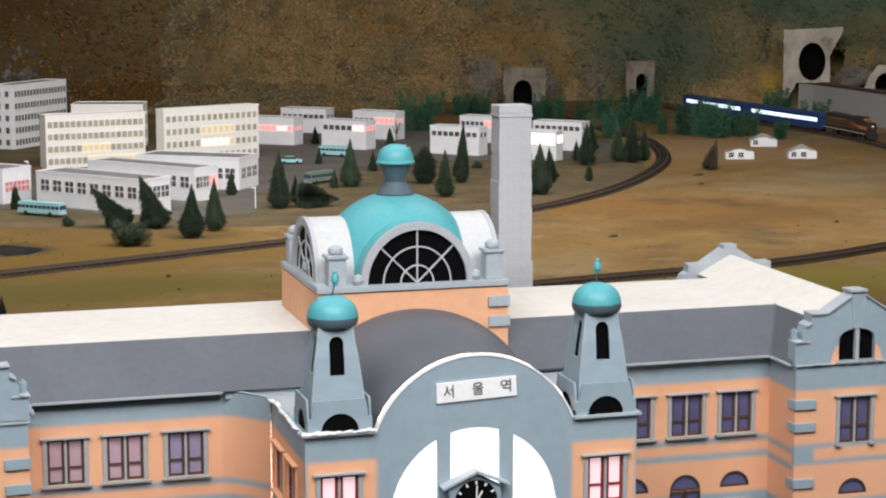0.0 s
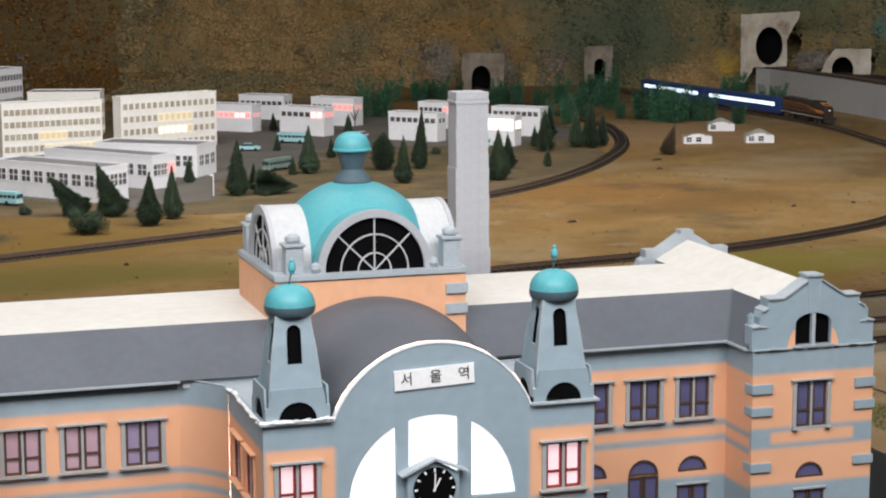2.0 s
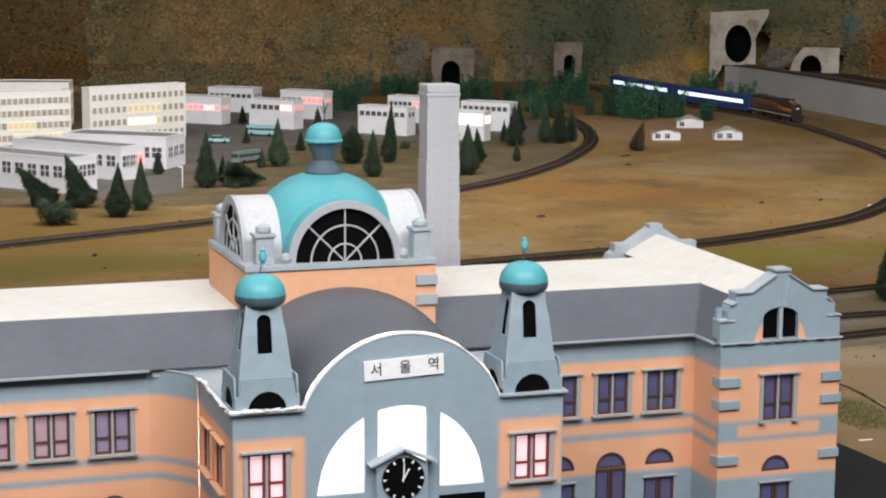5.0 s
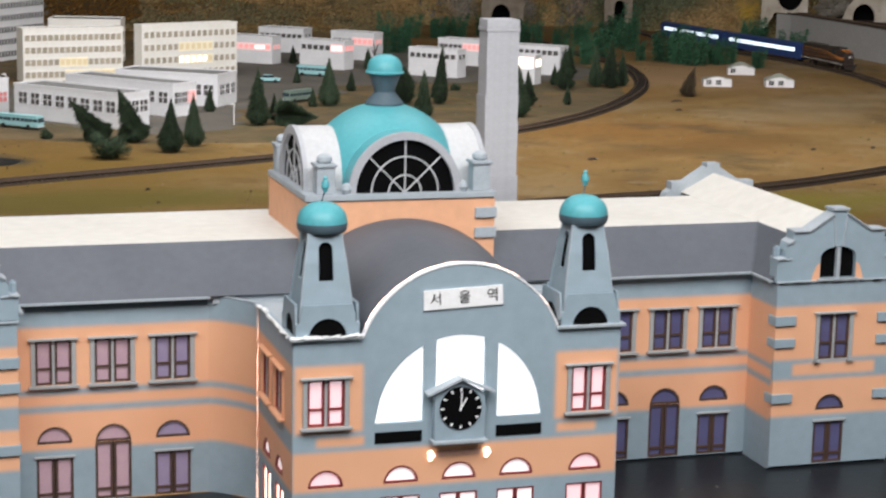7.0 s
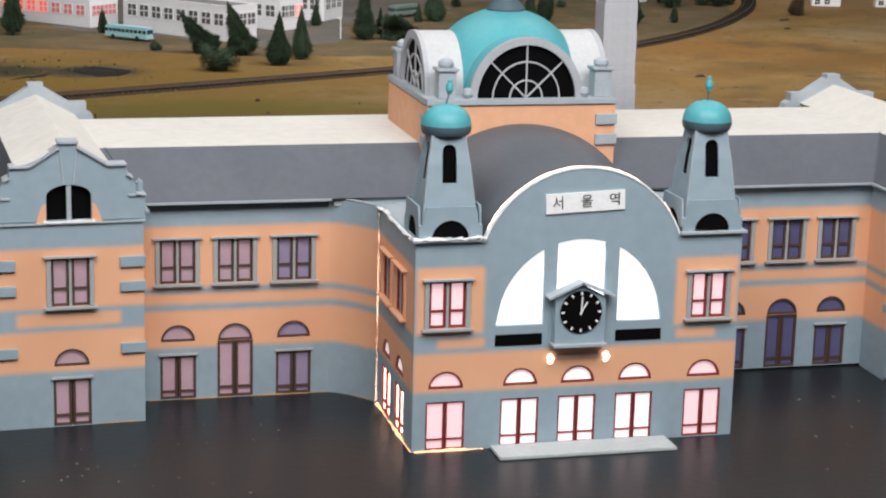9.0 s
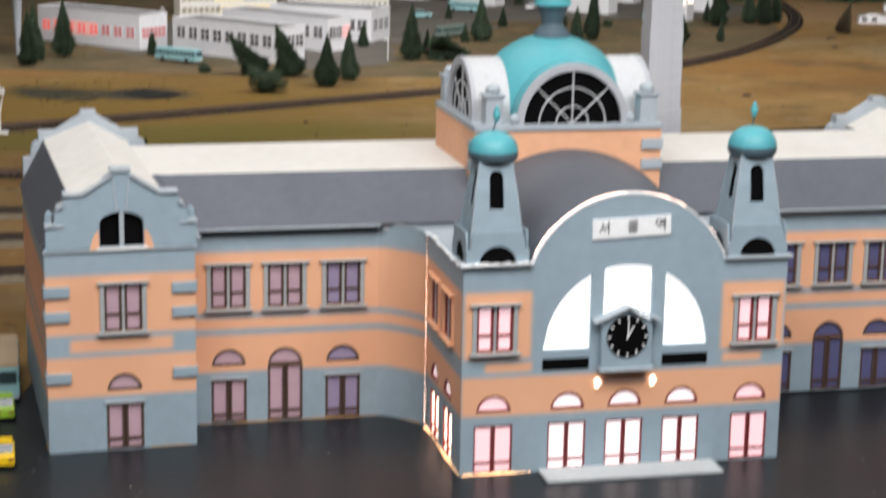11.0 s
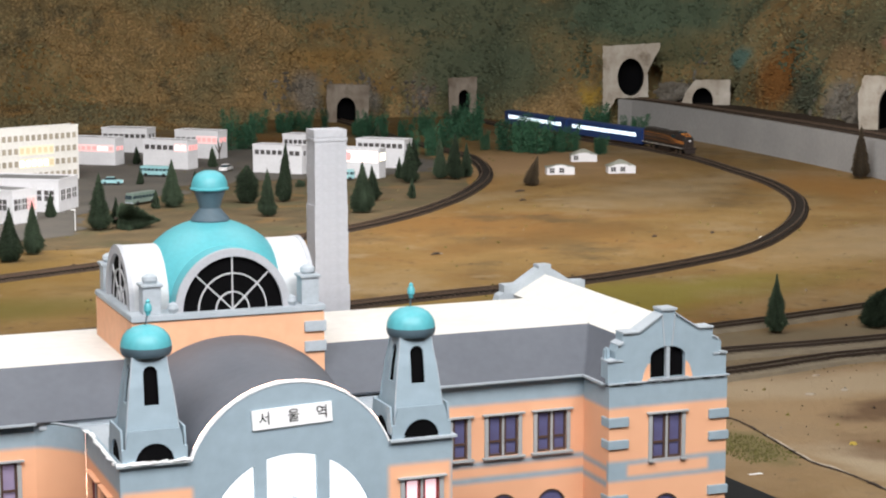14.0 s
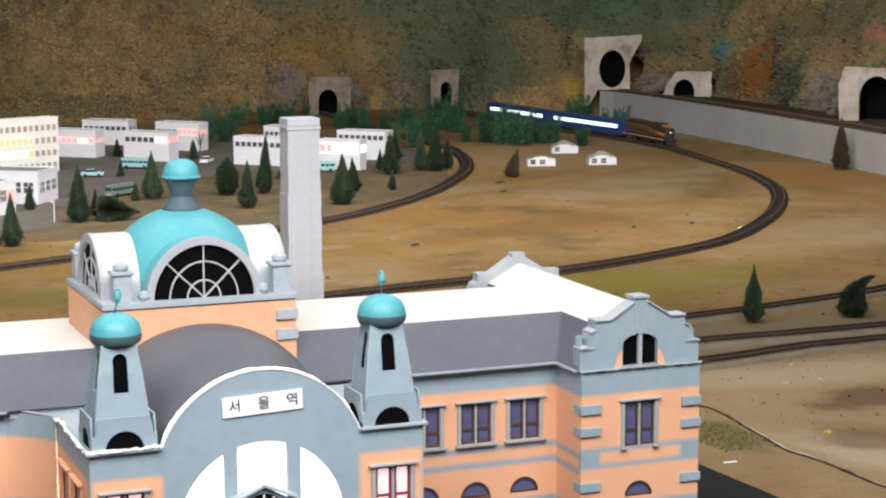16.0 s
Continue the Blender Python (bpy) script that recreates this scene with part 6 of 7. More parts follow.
def model_block(label, at, angle, w, d, h, rows, front, side, group, lit=None, wall=None, size=(0.016, 0.014), cross=False, parapet=0.006, category="building", z_first=None, side_left=False):
    """A flat-roofed card building; origin at its front left corner. rows: window rows; front and side: windows to a row."""
    wall = wall or M_WALLW
    ob = thing("model_building", label, category, group, m=rot_m(at[0], at[1], 0, angle))
    part("wall", box(0, w, 0, d, 0.0, h, 0.0006), wall, ob)
    part("roof", box(0.004, w - 0.004, 0.004, d - 0.004, h - 0.001, h + 0.002), M_TROOF, ob)
    for nm, b in (("parapet", (-0.001, w + 0.001, -0.001, 0.004)), ("parapet", (-0.001, w + 0.001, d - 0.004, d + 0.001))):
        part(nm, box(b[0], b[1], b[2], b[3], h - 0.001, h + parapet), wall, ob)
    for xa in (-0.001, w - 0.004):
        part("parapet", box(xa, xa + 0.005, 0.004, d - 0.004, h - 0.001, h + parapet), wall, ob)
    ww, wh = size
    if group == SMALL:
        ww, wh = w / (front + 0.5) * 0.84, wh * 1.08
    pitch = (h - 0.012) / max(rows, 1)
    for r in range(rows):
        z = (z_first if z_first is not None else pitch * 0.30) + r * pitch
        for k in range(front):
            x = w * (k + 0.75) / (front + 0.5)
            mat = lit(r, k, False) if lit else M_WIN
            town_window(ob, T((x, 0, z)), ww, wh, mat, wall, cross)
        # emissive bands added behind lit windows to paint glow on the wall
        lit_k = [k for k in range(front) if lit and lit(r, k, False) in (M_WINR, M_GLOWR, M_GLOW)]
        if lit_k and group == SMALL:
            xa, xb = (w * (k + 0.75) / (front + 0.5) for k in (lit_k[0], lit_k[-1]))
            part("lit_strip", box(xa - ww * 0.6, xb + ww * 0.6, -0.0004, 0.001, z - 0.006, z + wh + 0.006), M_GLOWR if M_GLOW in [lit(r, k, False) for k in lit_k] else M_FRAMER, ob, "emissive pink band painting the glow round lit windows")
        warm_k = [k for k in range(front) if lit and lit(r, k, False) in (M_WINL, M_GLOW)]
        if warm_k and group == TALL:
            xa, xb = (w * (k + 0.75) / (front + 0.5) for k in (warm_k[0], warm_k[-1]))
            part("lit_strip", box(xa - ww * 0.6, xb + ww * 0.6, -0.0004, 0.001, z - 0.006, z + wh + 0.006), M_WARMCARD, ob, "emissive warm band painting the glow round lit windows")
        for k in range(side):
            y = d * (k + 0.75) / (side + 0.5)
            mat = lit(r, k, True) if lit else M_WIN
            town_window(ob, (T((0, y, z)) @ RY) if side_left else (T((w, y, z)) @ Matrix.Rotation(radians(90), 4, "Z")), ww, wh, mat, wall, cross)
    return ob


TALL = "tall white slab blocks of the model town"
LOW = "low white halls of the model town"
SMALL = "small white houses of the model town"
model_block("tall white card slab block with rows of dark windows", (-0.134, 6.063), 53.7, 0.419, 0.102, 0.264, 5, 17, 2, TALL, size=(0.0205, 0.026), side_left=True)
# these cream walls glow by their own emission; no lamp stands inside
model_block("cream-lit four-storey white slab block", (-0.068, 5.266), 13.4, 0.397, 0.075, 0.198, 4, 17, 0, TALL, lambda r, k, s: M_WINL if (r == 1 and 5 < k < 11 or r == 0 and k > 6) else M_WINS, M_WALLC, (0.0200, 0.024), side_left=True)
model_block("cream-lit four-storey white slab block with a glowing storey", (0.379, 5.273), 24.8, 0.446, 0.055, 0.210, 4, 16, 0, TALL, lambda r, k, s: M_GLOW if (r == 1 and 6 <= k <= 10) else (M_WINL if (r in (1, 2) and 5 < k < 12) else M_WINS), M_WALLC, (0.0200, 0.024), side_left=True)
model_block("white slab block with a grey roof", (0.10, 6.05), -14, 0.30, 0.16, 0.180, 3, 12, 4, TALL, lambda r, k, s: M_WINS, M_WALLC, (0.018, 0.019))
model_block("long low white hall with paned windows", (-0.185, 4.20), -50.8, 0.465, 0.130, 0.106, 1, 8, 3, LOW, None, None, (0.043, 0.041), True, z_first=0.046)
model_block("long low white hall with paned windows", (0.009, 4.496), -50.4, 0.483, 0.115, 0.106, 1, 8, 3, LOW, lambda r, k, s: M_WINR if (s and k == 2) else M_WIN, None, (0.043, 0.041), True, z_first=0.042)
model_block("long low white hall with paned windows", (0.192, 4.613), -34.2, 0.388, 0.164, 0.107, 1, 8, 3, LOW, lambda r, k, s: M_WIN, None, (0.041, 0.041), True, z_first=0.036)
red_hall = model_block("low white hall with red-lit windows", (-0.61, 4.57), -47, 0.469, 0.133, 0.110, 1, 8, 3, LOW, lambda r, k, s: M_WINDIM if s or k > 4 else M_WINRED, None, (0.041, 0.037), True, z_first=0.036)
# emissive band added to paint red glow on the wall; no lamp inside
part("lit_strip", box(0.070, 0.270, -0.0004, 0.001, 0.032, 0.077), M_REDCARD, red_hall, "emissive orange-red band painting the glow round lit windows")
REDS = lambda a, b: (lambda r, k, s: M_GLOWR if (k in (b - 1, b) and not s) else (M_WINR if k >= a or s else M_WIN))
model_block("small white house with red-lit upper windows", (0.854, 6.063), -40.3, 0.222, 0.081, 0.112, 1, 8, 2, SMALL, REDS(1, 6), None, (0.017, 0.017), z_first=0.062)
model_block("small white house with dark upper windows", (1.098, 6.573), -37.4, 0.226, 0.093, 0.106, 1, 8, 2, SMALL, None, None, (0.020, 0.018), z_first=0.066)
model_block("small white house with red-lit upper windows", (1.114, 5.79), -45, 0.218, 0.079, 0.115, 1, 7, 3, SMALL, REDS(5, 6), None, (0.020, 0.020), z_first=0.078)
model_block("small white house with a red-lit upper storey", (1.345, 6.188), -45.2, 0.221, 0.079, 0.118, 1, 8, 2, SMALL, REDS(4, 9), None, (0.020, 0.019), z_first=0.072)
model_block("small cream house with dark upper windows", (1.49, 5.44), -46.6, 0.229, 0.073, 0.110, 1, 8, 2, SMALL, None, None, (0.019, 0.019), z_first=0.074)
model_block("small white house with red-lit upper windows", (1.755, 5.90), -44, 0.215, 0.08, 0.108, 1, 9, 0, SMALL, REDS(5, 12), None, (0.019, 0.019), z_first=0.070)
model_block("small white house with dark upper windows", (1.952, 5.49), -43.6, 0.221, 0.085, 0.114, 1, 8, 2, SMALL, None, None, (0.019, 0.019), z_first=0.082)
model_block("small brightly lit white house", (1.755, 5.142), -46.6, 0.187, 0.057, 0.113, 1, 6, 2, SMALL, lambda r, k, s: M_GLOW if s or k > 1 else M_WINR, None, (0.026, 0.030), z_first=0.068)

model_block("two-storey white house with rows of dark windows", (-0.242, 7.32), 53, 0.30, 0.10, 0.094, 2, 12, 0, TALL, size=(0.0200, 0.022))
model_block("white slab block with a single red-lit storey", (-0.546, 6.365), 52, 0.36, 0.03, 0.184, 1, 14, 0, TALL, lambda r, k, s: M_WINDIM, None, (0.0230, 0.020), z_first=0.118)
petrol = thing("model_building", "petrol-blue terraced block with recessed storeys", "building", TALL, m=rot_m(-0.655, 6.20, 0, 5))
part("wall", box(0, 0.19, -0.05, 0.12, 0, 0.145, 0.002), M_PETROL, petrol)
for k in range(3):
    part("terrace", box(0.1905, 0.293 - 0.004 * k, 0.0, 0.11, 0.044 * k, 0.044 * k + 0.030, 0.002), M_PETROL, petrol)
    part("recess", box(0.1905, 0.282 - 0.004 * k, 0.008, 0.10, 0.044 * k + 0.030, 0.044 * k + 0.044), M_PETROLD, petrol)
part("roof", box(-0.002, 0.192, -0.052, 0.122, 0.145, 0.149, 0.001), M_PETROLD, petrol)
part("terrace_roof", box(0.1925, 0.288, 0.0, 0.11, 0.132, 0.136, 0.001), M_PETROL, petrol)

# a tapered tower that carries a tilted bowl
tower = thing("model_tower", "pale grey tapered tower carrying a tilted bowl", "tower", m=T((-0.680, 4.125, -0.003)))
part("stem", lathe([(0, 0), (0.0075, 0), (0.0085, 0.05), (0.0140, 0.15), (0.0195, 0.235), (0.024, 0.262), (0, 0.262)], 24), M_TOWER, tower, smooth=True)
part("bowl", lathe([(0, 0), (0.028, 0.0), (0.060, 0.018), (0.088, 0.050), (0.100, 0.085), (0.100, 0.108), (0.094, 0.108), (0.091, 0.085), (0.078, 0.056), (0.05, 0.030), (0, 0.022)], 40), M_GREY, tower, "grey bowl open towards the sky",
     m=T((-0.012, 0, 0.240)) @ Matrix.Rotation(radians(12), 4, "X") @ Matrix.Rotation(radians(-16), 4, "Y") @ Matrix.Diagonal((1.6, 1.6, 1.15, 1)), smooth=True)


def cottage(at, angle, windows, crest, label, w=0.112, d=0.070, h=0.030):
    """A front wall of cut white card with a pointed bay, and a low hipped roof behind it."""
    ob = thing("cottage", label, "house", "three cottages in the field", m=rot_m(at[0], at[1], -0.004, angle))
    part("wall", box(0, w, 0.002, d, 0, h, 0.0005), M_WALLW, ob)
    part("bay", sheet([[(0, 0), (w * 0.36, 0), (w * 0.36, h + 0.012), (0, h - 0.004)]], 0.004), M_WALLW, ob, m=T((0, -0.004, 0)))
    part("front_card", sheet([[(w * 0.36, 0), (w, 0), (w, h - 0.002), (w * 0.92, h + 0.004), (w * 0.74, h + 0.004), (w * 0.70, h + 0.009), (w * 0.48, h + 0.012), (w * 0.36, h + 0.008)]], 0.002), M_WALLW, ob)
    ra, rb = (w * 0.42, d * 0.5, h + crest), (w * 0.54, d * 0.5, h + crest)
    c = [(-0.003, -0.001, h + 0.001), (w + 0.003, 0.003, h + 0.001), (w + 0.003, d + 0.004, h + 0.001), (-0.003, d + 0.004, h + 0.001)]
    for q in ((c[0], c[1], rb, ra), (c[2], c[3], ra, rb), (c[1], c[2], rb, rb), (c[3], c[0], ra, ra)):
        bm = bmesh.new()
        pts = [Vector(p) for k, p in enumerate(q) if k == 0 or p != q[k - 1]]
        top, low = [bm.verts.new(p) for p in pts], [bm.verts.new(p - Vector((0, 0, 0.0018))) for p in pts]
        bm.faces.new(top)
        bm.faces.new(low[::-1])
        for k in range(len(pts)):
            bm.faces.new((top[k], low[k], low[(k + 1) % len(pts)], top[(k + 1) % len(pts)]))
        bmesh.ops.recalc_face_normals(bm, faces=bm.faces)
        part("roof", bm, M_TANROOF, ob)
    for x, y in windows:
        town_window(ob, T((w * x, y, 0.009)), 0.023, 0.021, M_BLACK, M_WALLW, True)
    return ob


COTTAGE = "tiny white card cottage with a low grey-green roof"
cottage((2.565, 4.905), -18, ((0.18, -0.0045), (0.53, -0.0005)), 0.012, COTTAGE + " and two windows")
cottage((2.885, 5.355), -20, ((0.18, -0.0045),), 0.026, COTTAGE + " and one window")
cottage((2.815, 4.855), -18, ((0.18, -0.0045), (0.53, -0.0005)), 0.026, COTTAGE + " and two windows")

# ---- trees and shrubs ----


def fir_meshes(seed, droop, egg=False):
    """A bottle-brush fir one metre high: a twisted stem and a cone of short bristles."""
    rnd = random.Random(seed)
    verts, faces = [], []
    for k in range(6500):
        z = 0.085 + 0.915 * (1 - math.sqrt(rnd.random()))
        a = rnd.uniform(0, 2 * math.pi)
        bulge = 0.98 + 0.42 * noise.noise(Vector((math.cos(a) * 1.5, math.sin(a) * 1.5, z * 5 + seed))) + 0.16 * noise.noise(Vector((math.cos(a) * 4, math.sin(a) * 4, z * 16 + seed)))
        shape = 0.222 * (1 - z) ** 0.92 * min(1.0, 0.50 + 4.0 * (z - 0.085))
        if egg:
            shape = 0.205 * math.sin(math.pi * min(1.0, (0.16 + 0.84 * (z - 0.085) / 0.915))) ** 0.75
        r = (shape + 0.009) * bulge * rnd.choice((0.55, 0.75, 0.9, 1.0, 1.05, 1.15, 1.32)) * rnd.uniform(0.92, 1.08)
        r0 = r * rnd.uniform(0.35, 0.65)
        dx, dy = math.cos(a), math.sin(a)
        w = 0.0045 + 0.004 * (1 - z)
        tip = (dx * r, dy * r, z - droop * r * 0.25 + rnd.uniform(-0.03, 0.04))
        base = len(verts)
        verts += [(dx * r0 - dy * w, dy * r0 + dx * w, z + 0.010), (dx * r0 + dy * w, dy * r0 - dx * w, z + 0.010), tip, (dx * r0 * 0.9, dy * r0 * 0.9, z - 0.016)]
        faces += [(base, base + 1, base + 2), (base + 1, base + 3, base + 2), (base + 3, base, base + 2)]
    me = bpy.data.meshes.new("crown")
    me.from_pydata(verts, [], faces)
    return me


def stem_mesh():
    return tube([(0, 0, 0), (0.004, 0.003, 0.3), (-0.004, 0.0, 0.65), (0, 0, 0.98)], [0.022, 0.018, 0.012, 0.003], 7)


def fir(seed, mat, label, droop=0.4, egg=False):
    ob = thing("fir_tree", label, "tree", "firs of the layout", m=rot_m(0, 0, -30))
    part("trunk", stem_mesh(), M_BARK, ob)
    me = fir_meshes(seed, droop, egg)
    me.materials.append(mat)
    part("crown", me, None, ob)
    return ob


FIRS = [fir(11, M_PINE, "dark green bottle-brush fir", 0.5), fir(12, M_PINE, "dark green bottle-brush fir", 0.2), fir(13, M_PINE, "dark green bottle-brush fir", 0.8)]
BROWN_FIR = fir(14, M_PINEB, "withered brown bottle-brush fir", 0.5)


def plant(proto, x, y, h, fat=1.0, lean=(0, 0), spin=0.0, lift=-0.006):
    m = T((x, y, lift)) @ Matrix.Rotation(radians(lean[0]), 4, "Y") @ Matrix.Rotation(radians(lean[1]), 4, "X") @ Matrix.Rotation(radians(spin), 4, "Z") @ Matrix.Diagonal((h * fat, h * fat, h, 1))
    return copy_thing(proto, m)


rt = random.Random(5)
# firs before the halls and along the yard
for x, y, h in ((-0.251, 4.164, 0.075), (0.185, 3.328, 0.160), (0.269, 3.448, 0.162), (0.465, 4.28, 0.090), (0.553, 3.901, 0.187), (0.632, 4.028, 0.094), (1.124, 5.962, 0.084), (0.965, 5.17, 0.069)):
    plant(FIRS[rt.randrange(3)], x, y, h, 0.82 + 0.2 * rt.random(), spin=rt.uniform(0, 360))
for x, y, h in ((0.846, 4.39, 0.073), (0.907, 4.407, 0.174), (1.107, 4.877, 0.082), (1.389, 5.704, 0.095), (1.144, 4.037, 0.165), (1.469, 4.008, 0.182), (1.320, 4.43, 0.070), (1.962, 4.991, 0.091), (1.942, 4.823, 0.168), (1.771, 4.337, 0.081)):
    plant(FIRS[rt.randrange(3)], x, y, h, 0.82 + 0.2 * rt.random(), spin=rt.uniform(0, 360))
ROUND_FIR = fir(16, M_PINE, "egg-shaped dark green bottle-brush tree", 0.3, True)
ROUND_FIR.matrix_basis = T((1.18, 4.42, -0.004)) @ Matrix.Diagonal((0.165, 0.165, 0.140, 1))
plant(FIRS[1], 1.615, 4.309, 0.133, 1.0, (-3, 0))
plant(FIRS[2], 1.312, 4.415, 0.220, 0.62, (3, 0))
for x, y, h in ((-0.652, 3.86, 0.180), (-0.633, 3.99, 0.190), (-0.540, 4.06, 0.200), (-0.262, 4.10, 0.085), (-0.41, 2.24, 0.050), (1.616, 1.589, 0.140), (2.105, 4.915, 0.170), (2.152, 4.871, 0.190), (2.225, 4.932, 0.145)):
    plant(FIRS[rt.randrange(3)], x, y, h, 0.80, spin=rt.uniform(0, 360))
# leaning firs before the long hall
for x, y, h, l in ((0.035, 3.60, 0.165, -40), (0.125, 3.56, 0.172, -20)):
    tagged(plant(FIRS[0], x, y, h, 1.2, (l, 0)), "leaning dark green bottle-brush fir")
tagged(plant(FIRS[1], 0.60, 3.90, 0.150, 1.6, (95, 0), lift=0.034), "toppled dark green fir lying on the ground")
plant(BROWN_FIR, 2.335, 4.566, 0.125, 1.15, (17, 0))
plant(BROWN_FIR, 3.645, 4.30, 0.215, 0.78)
bent = thing("bent_fir_tree", "dark green fir with its top bent over sideways", "tree", m=T((1.871, 1.563, -0.006)) @ Matrix.Rotation(radians(-25), 4, "Z") @ Matrix.Scale(0.125, 4))
part("trunk", tube([(0, 0, 0), (-0.01, 0, 0.25), (0.0, 0, 0.5), (0.12, 0, 0.74)], [0.03, 0.024, 0.018, 0.008], 7), M_BARK, bent)
bent_crown = fir_meshes(15, 0.3)
for v in bent_crown.vertices:
    x, y, z = v.co
    w = 1.3 if z < 0.55 else 1.3 - 0.3 * (z - 0.55)
    t = max(0.0, z - 0.30) * 2.0
    v.co = (x * w * math.cos(t) + (0.5 * (1 - math.cos(t)) if t else 0) - 0.06, y * w, 0.30 + 0.5 * math.sin(t) - x * w * math.sin(t) if t else z)
bent_crown.materials.append(M_PINE)
part("crown", bent_crown, None, bent)
FIRS[0].matrix_basis = T((2.30, 6.2, -0.006)) @ Matrix.Scale(0.13, 4)
FIRS[1].matrix_basis = T((2.12, 5.25, -0.006)) @ Matrix.Scale(0.14, 4)
FIRS[2].matrix_basis = T((2.22, 5.08, -0.006)) @ Matrix.Scale(0.12, 4)
BROWN_FIR.matrix_basis = T((2.365, 4.585, -0.006)) @ Matrix.Diagonal((0.08, 0.08, 0.055, 1))


def leaf_ball(seed, n, shape, size):
    """A shrub one metre across made of many small leaf chips, with gaps and an uneven outline."""
    rnd = random.Random(seed)
    verts, faces = [], []
    lumps = [(Vector((rnd.uniform(-0.32, 0.32), rnd.uniform(-0.32, 0.32), rnd.uniform(0.12, 0.75) * shape)), rnd.uniform(0.14, 0.28)) for _ in range(12)]
    for k in range(n):
        c, r = lumps[rnd.randrange(len(lumps))]
        d = Vector((rnd.gauss(0, 1), rnd.gauss(0, 1), rnd.gauss(0, 1))).normalized()
        p = c + d * r * rnd.uniform(0.55, 1.15)
        if p.z < 0:
            continue
        a = d.orthogonal().normalized()
        b = d.cross(a)
        t = rnd.uniform(0, math.pi)
        a, b = a * math.cos(t) + b * math.sin(t), b * math.cos(t) - a * math.sin(t)
        s = size * rnd.uniform(0.6, 1.4)
        q = d * rnd.uniform(-0.5, 0.5) * s
        base = len(verts)
        verts += [tuple(p + a * s + q), tuple(p + b * s * 0.6), tuple(p - a * s - q), tuple(p - b * s * 0.6)]
        faces += [(base, base + 1, base + 2), (base, base + 2, base + 3)]
    me = bpy.data.meshes.new("foliage")
    me.from_pydata(verts, [], faces)
    return me


def plume_bush(seed, n, tall, size):
    """A feathery shrub: upright sprigs set with small leaf chips, open between them."""
    rnd = random.Random(seed)
    verts, faces = [], []
    sprigs = []
    for _ in range(11):
        a, l = rnd.uniform(0, 6.28), rnd.uniform(0.02, 0.42)
        root = Vector((math.cos(a) * l * 0.5, math.sin(a) * l * 0.5, 0))
        sprigs.append((root, root * rnd.uniform(1.4, 2.2) + Vector((0, 0, tall * rnd.uniform(0.55, 1.05)))))
    for k in range(n):
        p0, p1 = sprigs[rnd.randrange(len(sprigs))]
        t = rnd.random() ** 0.8
        d = Vector((rnd.gauss(0, 1), rnd.gauss(0, 1), rnd.gauss(0, 0.6))).normalized()
        p = p0.lerp(p1, t) + d * rnd.uniform(0.02, 0.21) * (1.15 - 0.7 * t)
        if p.z < 0:
            continue
        a = (d + Vector((0, 0, rnd.uniform(0.2, 1.2)))).normalized()
        b = a.orthogonal().normalized()
        b = Matrix.Rotation(rnd.uniform(0, 3.14), 3, a) @ b
        s = size * rnd.uniform(0.6, 1.5)
        base = len(verts)
        verts += [tuple(p + a * s), tuple(p + b * s * 0.45), tuple(p - a * s * 0.6), tuple(p - b * s * 0.45)]
        faces += [(base, base + 1, base + 2), (base, base + 2, base + 3)]
    me = bpy.data.meshes.new("foliage")
    me.from_pydata(verts, [], faces)
    return me


def shrub(seed, mat, label, shape=1.2, n=900, size=0.045):
    ob = thing("shrub", label, "shrub", "shrubs at the foot of the hillside")
    part("stem", tube([(0, 0, 0), (0.03, 0.02, 0.3 * shape), (0.0, 0.05, 0.7 * shape)], [0.03, 0.022, 0.01], 6), M_BARK, ob)
    me = leaf_ball(seed, n, shape, size) if mat is M_PINE else plume_bush(seed, n, shape, size)
    me.materials.append(mat)
    part("foliage", me, None, ob)
    return ob


SHRUBS = [shrub(k, M_SHRUB, "feathery mid-green shrub of foam foliage", 1.15 + 0.25 * k, 2600, 0.034) for k in range(3)]
count = 0


def shrub_at(x, y, h):
    global count
    p = SHRUBS[count % 3]
    s = h / (1.0 + 0.25 * (count % 3)) * 1.12
    m = T((x, y, -0.008)) @ Matrix.Rotation(count * 2.1, 4, "Z") @ Matrix.Diagonal((s * 1.15, s * 1.15, s, 1))
    count += 1
    return copy_thing(p, m)


# thickets in front of the train, then those below the tunnel mouths
FRONT_SHRUBS = [(2.83, 5.93, 0.128), (2.86, 5.84, 0.118), (2.90, 5.91, 0.139), (2.90, 5.76, 0.135), (3.00, 5.83, 0.104), (3.04, 5.78, 0.088), (3.16, 5.88, 0.068), (3.17, 5.65, 0.067), (2.88, 6.71, 0.141), (2.98, 6.79, 0.118), (1.67, 6.45, 0.157), (1.84, 6.70, 0.118), (2.17, 7.28, 0.091), (2.50, 7.00, 0.105), (2.59, 6.96, 0.095), (2.18, 7.32, 0.088), (2.32, 7.32, 0.070)]
BACK_SHRUBS = [(2.49, 6.84, 0.107), (2.55, 6.82, 0.112), (2.60, 6.64, 0.092), (2.80, 6.86, 0.117), (2.44, 5.85, 0.113), (2.62, 6.13, 0.122), (2.95, 6.81, 0.123), (3.03, 6.76, 0.112), (3.08, 5.81, 0.104), (3.62, 6.72, 0.080), (3.60, 6.60, 0.125), (3.70, 6.66, 0.115), (3.15, 5.61, 0.084), (3.72, 6.50, 0.085), (3.76, 6.42, 0.090), (3.61, 6.07, 0.066), (1.88, 7.22, 0.085), (2.04, 7.31, 0.100), (2.17, 7.34, 0.075), (2.31, 7.37, 0.095), (2.44, 7.41, 0.090)]
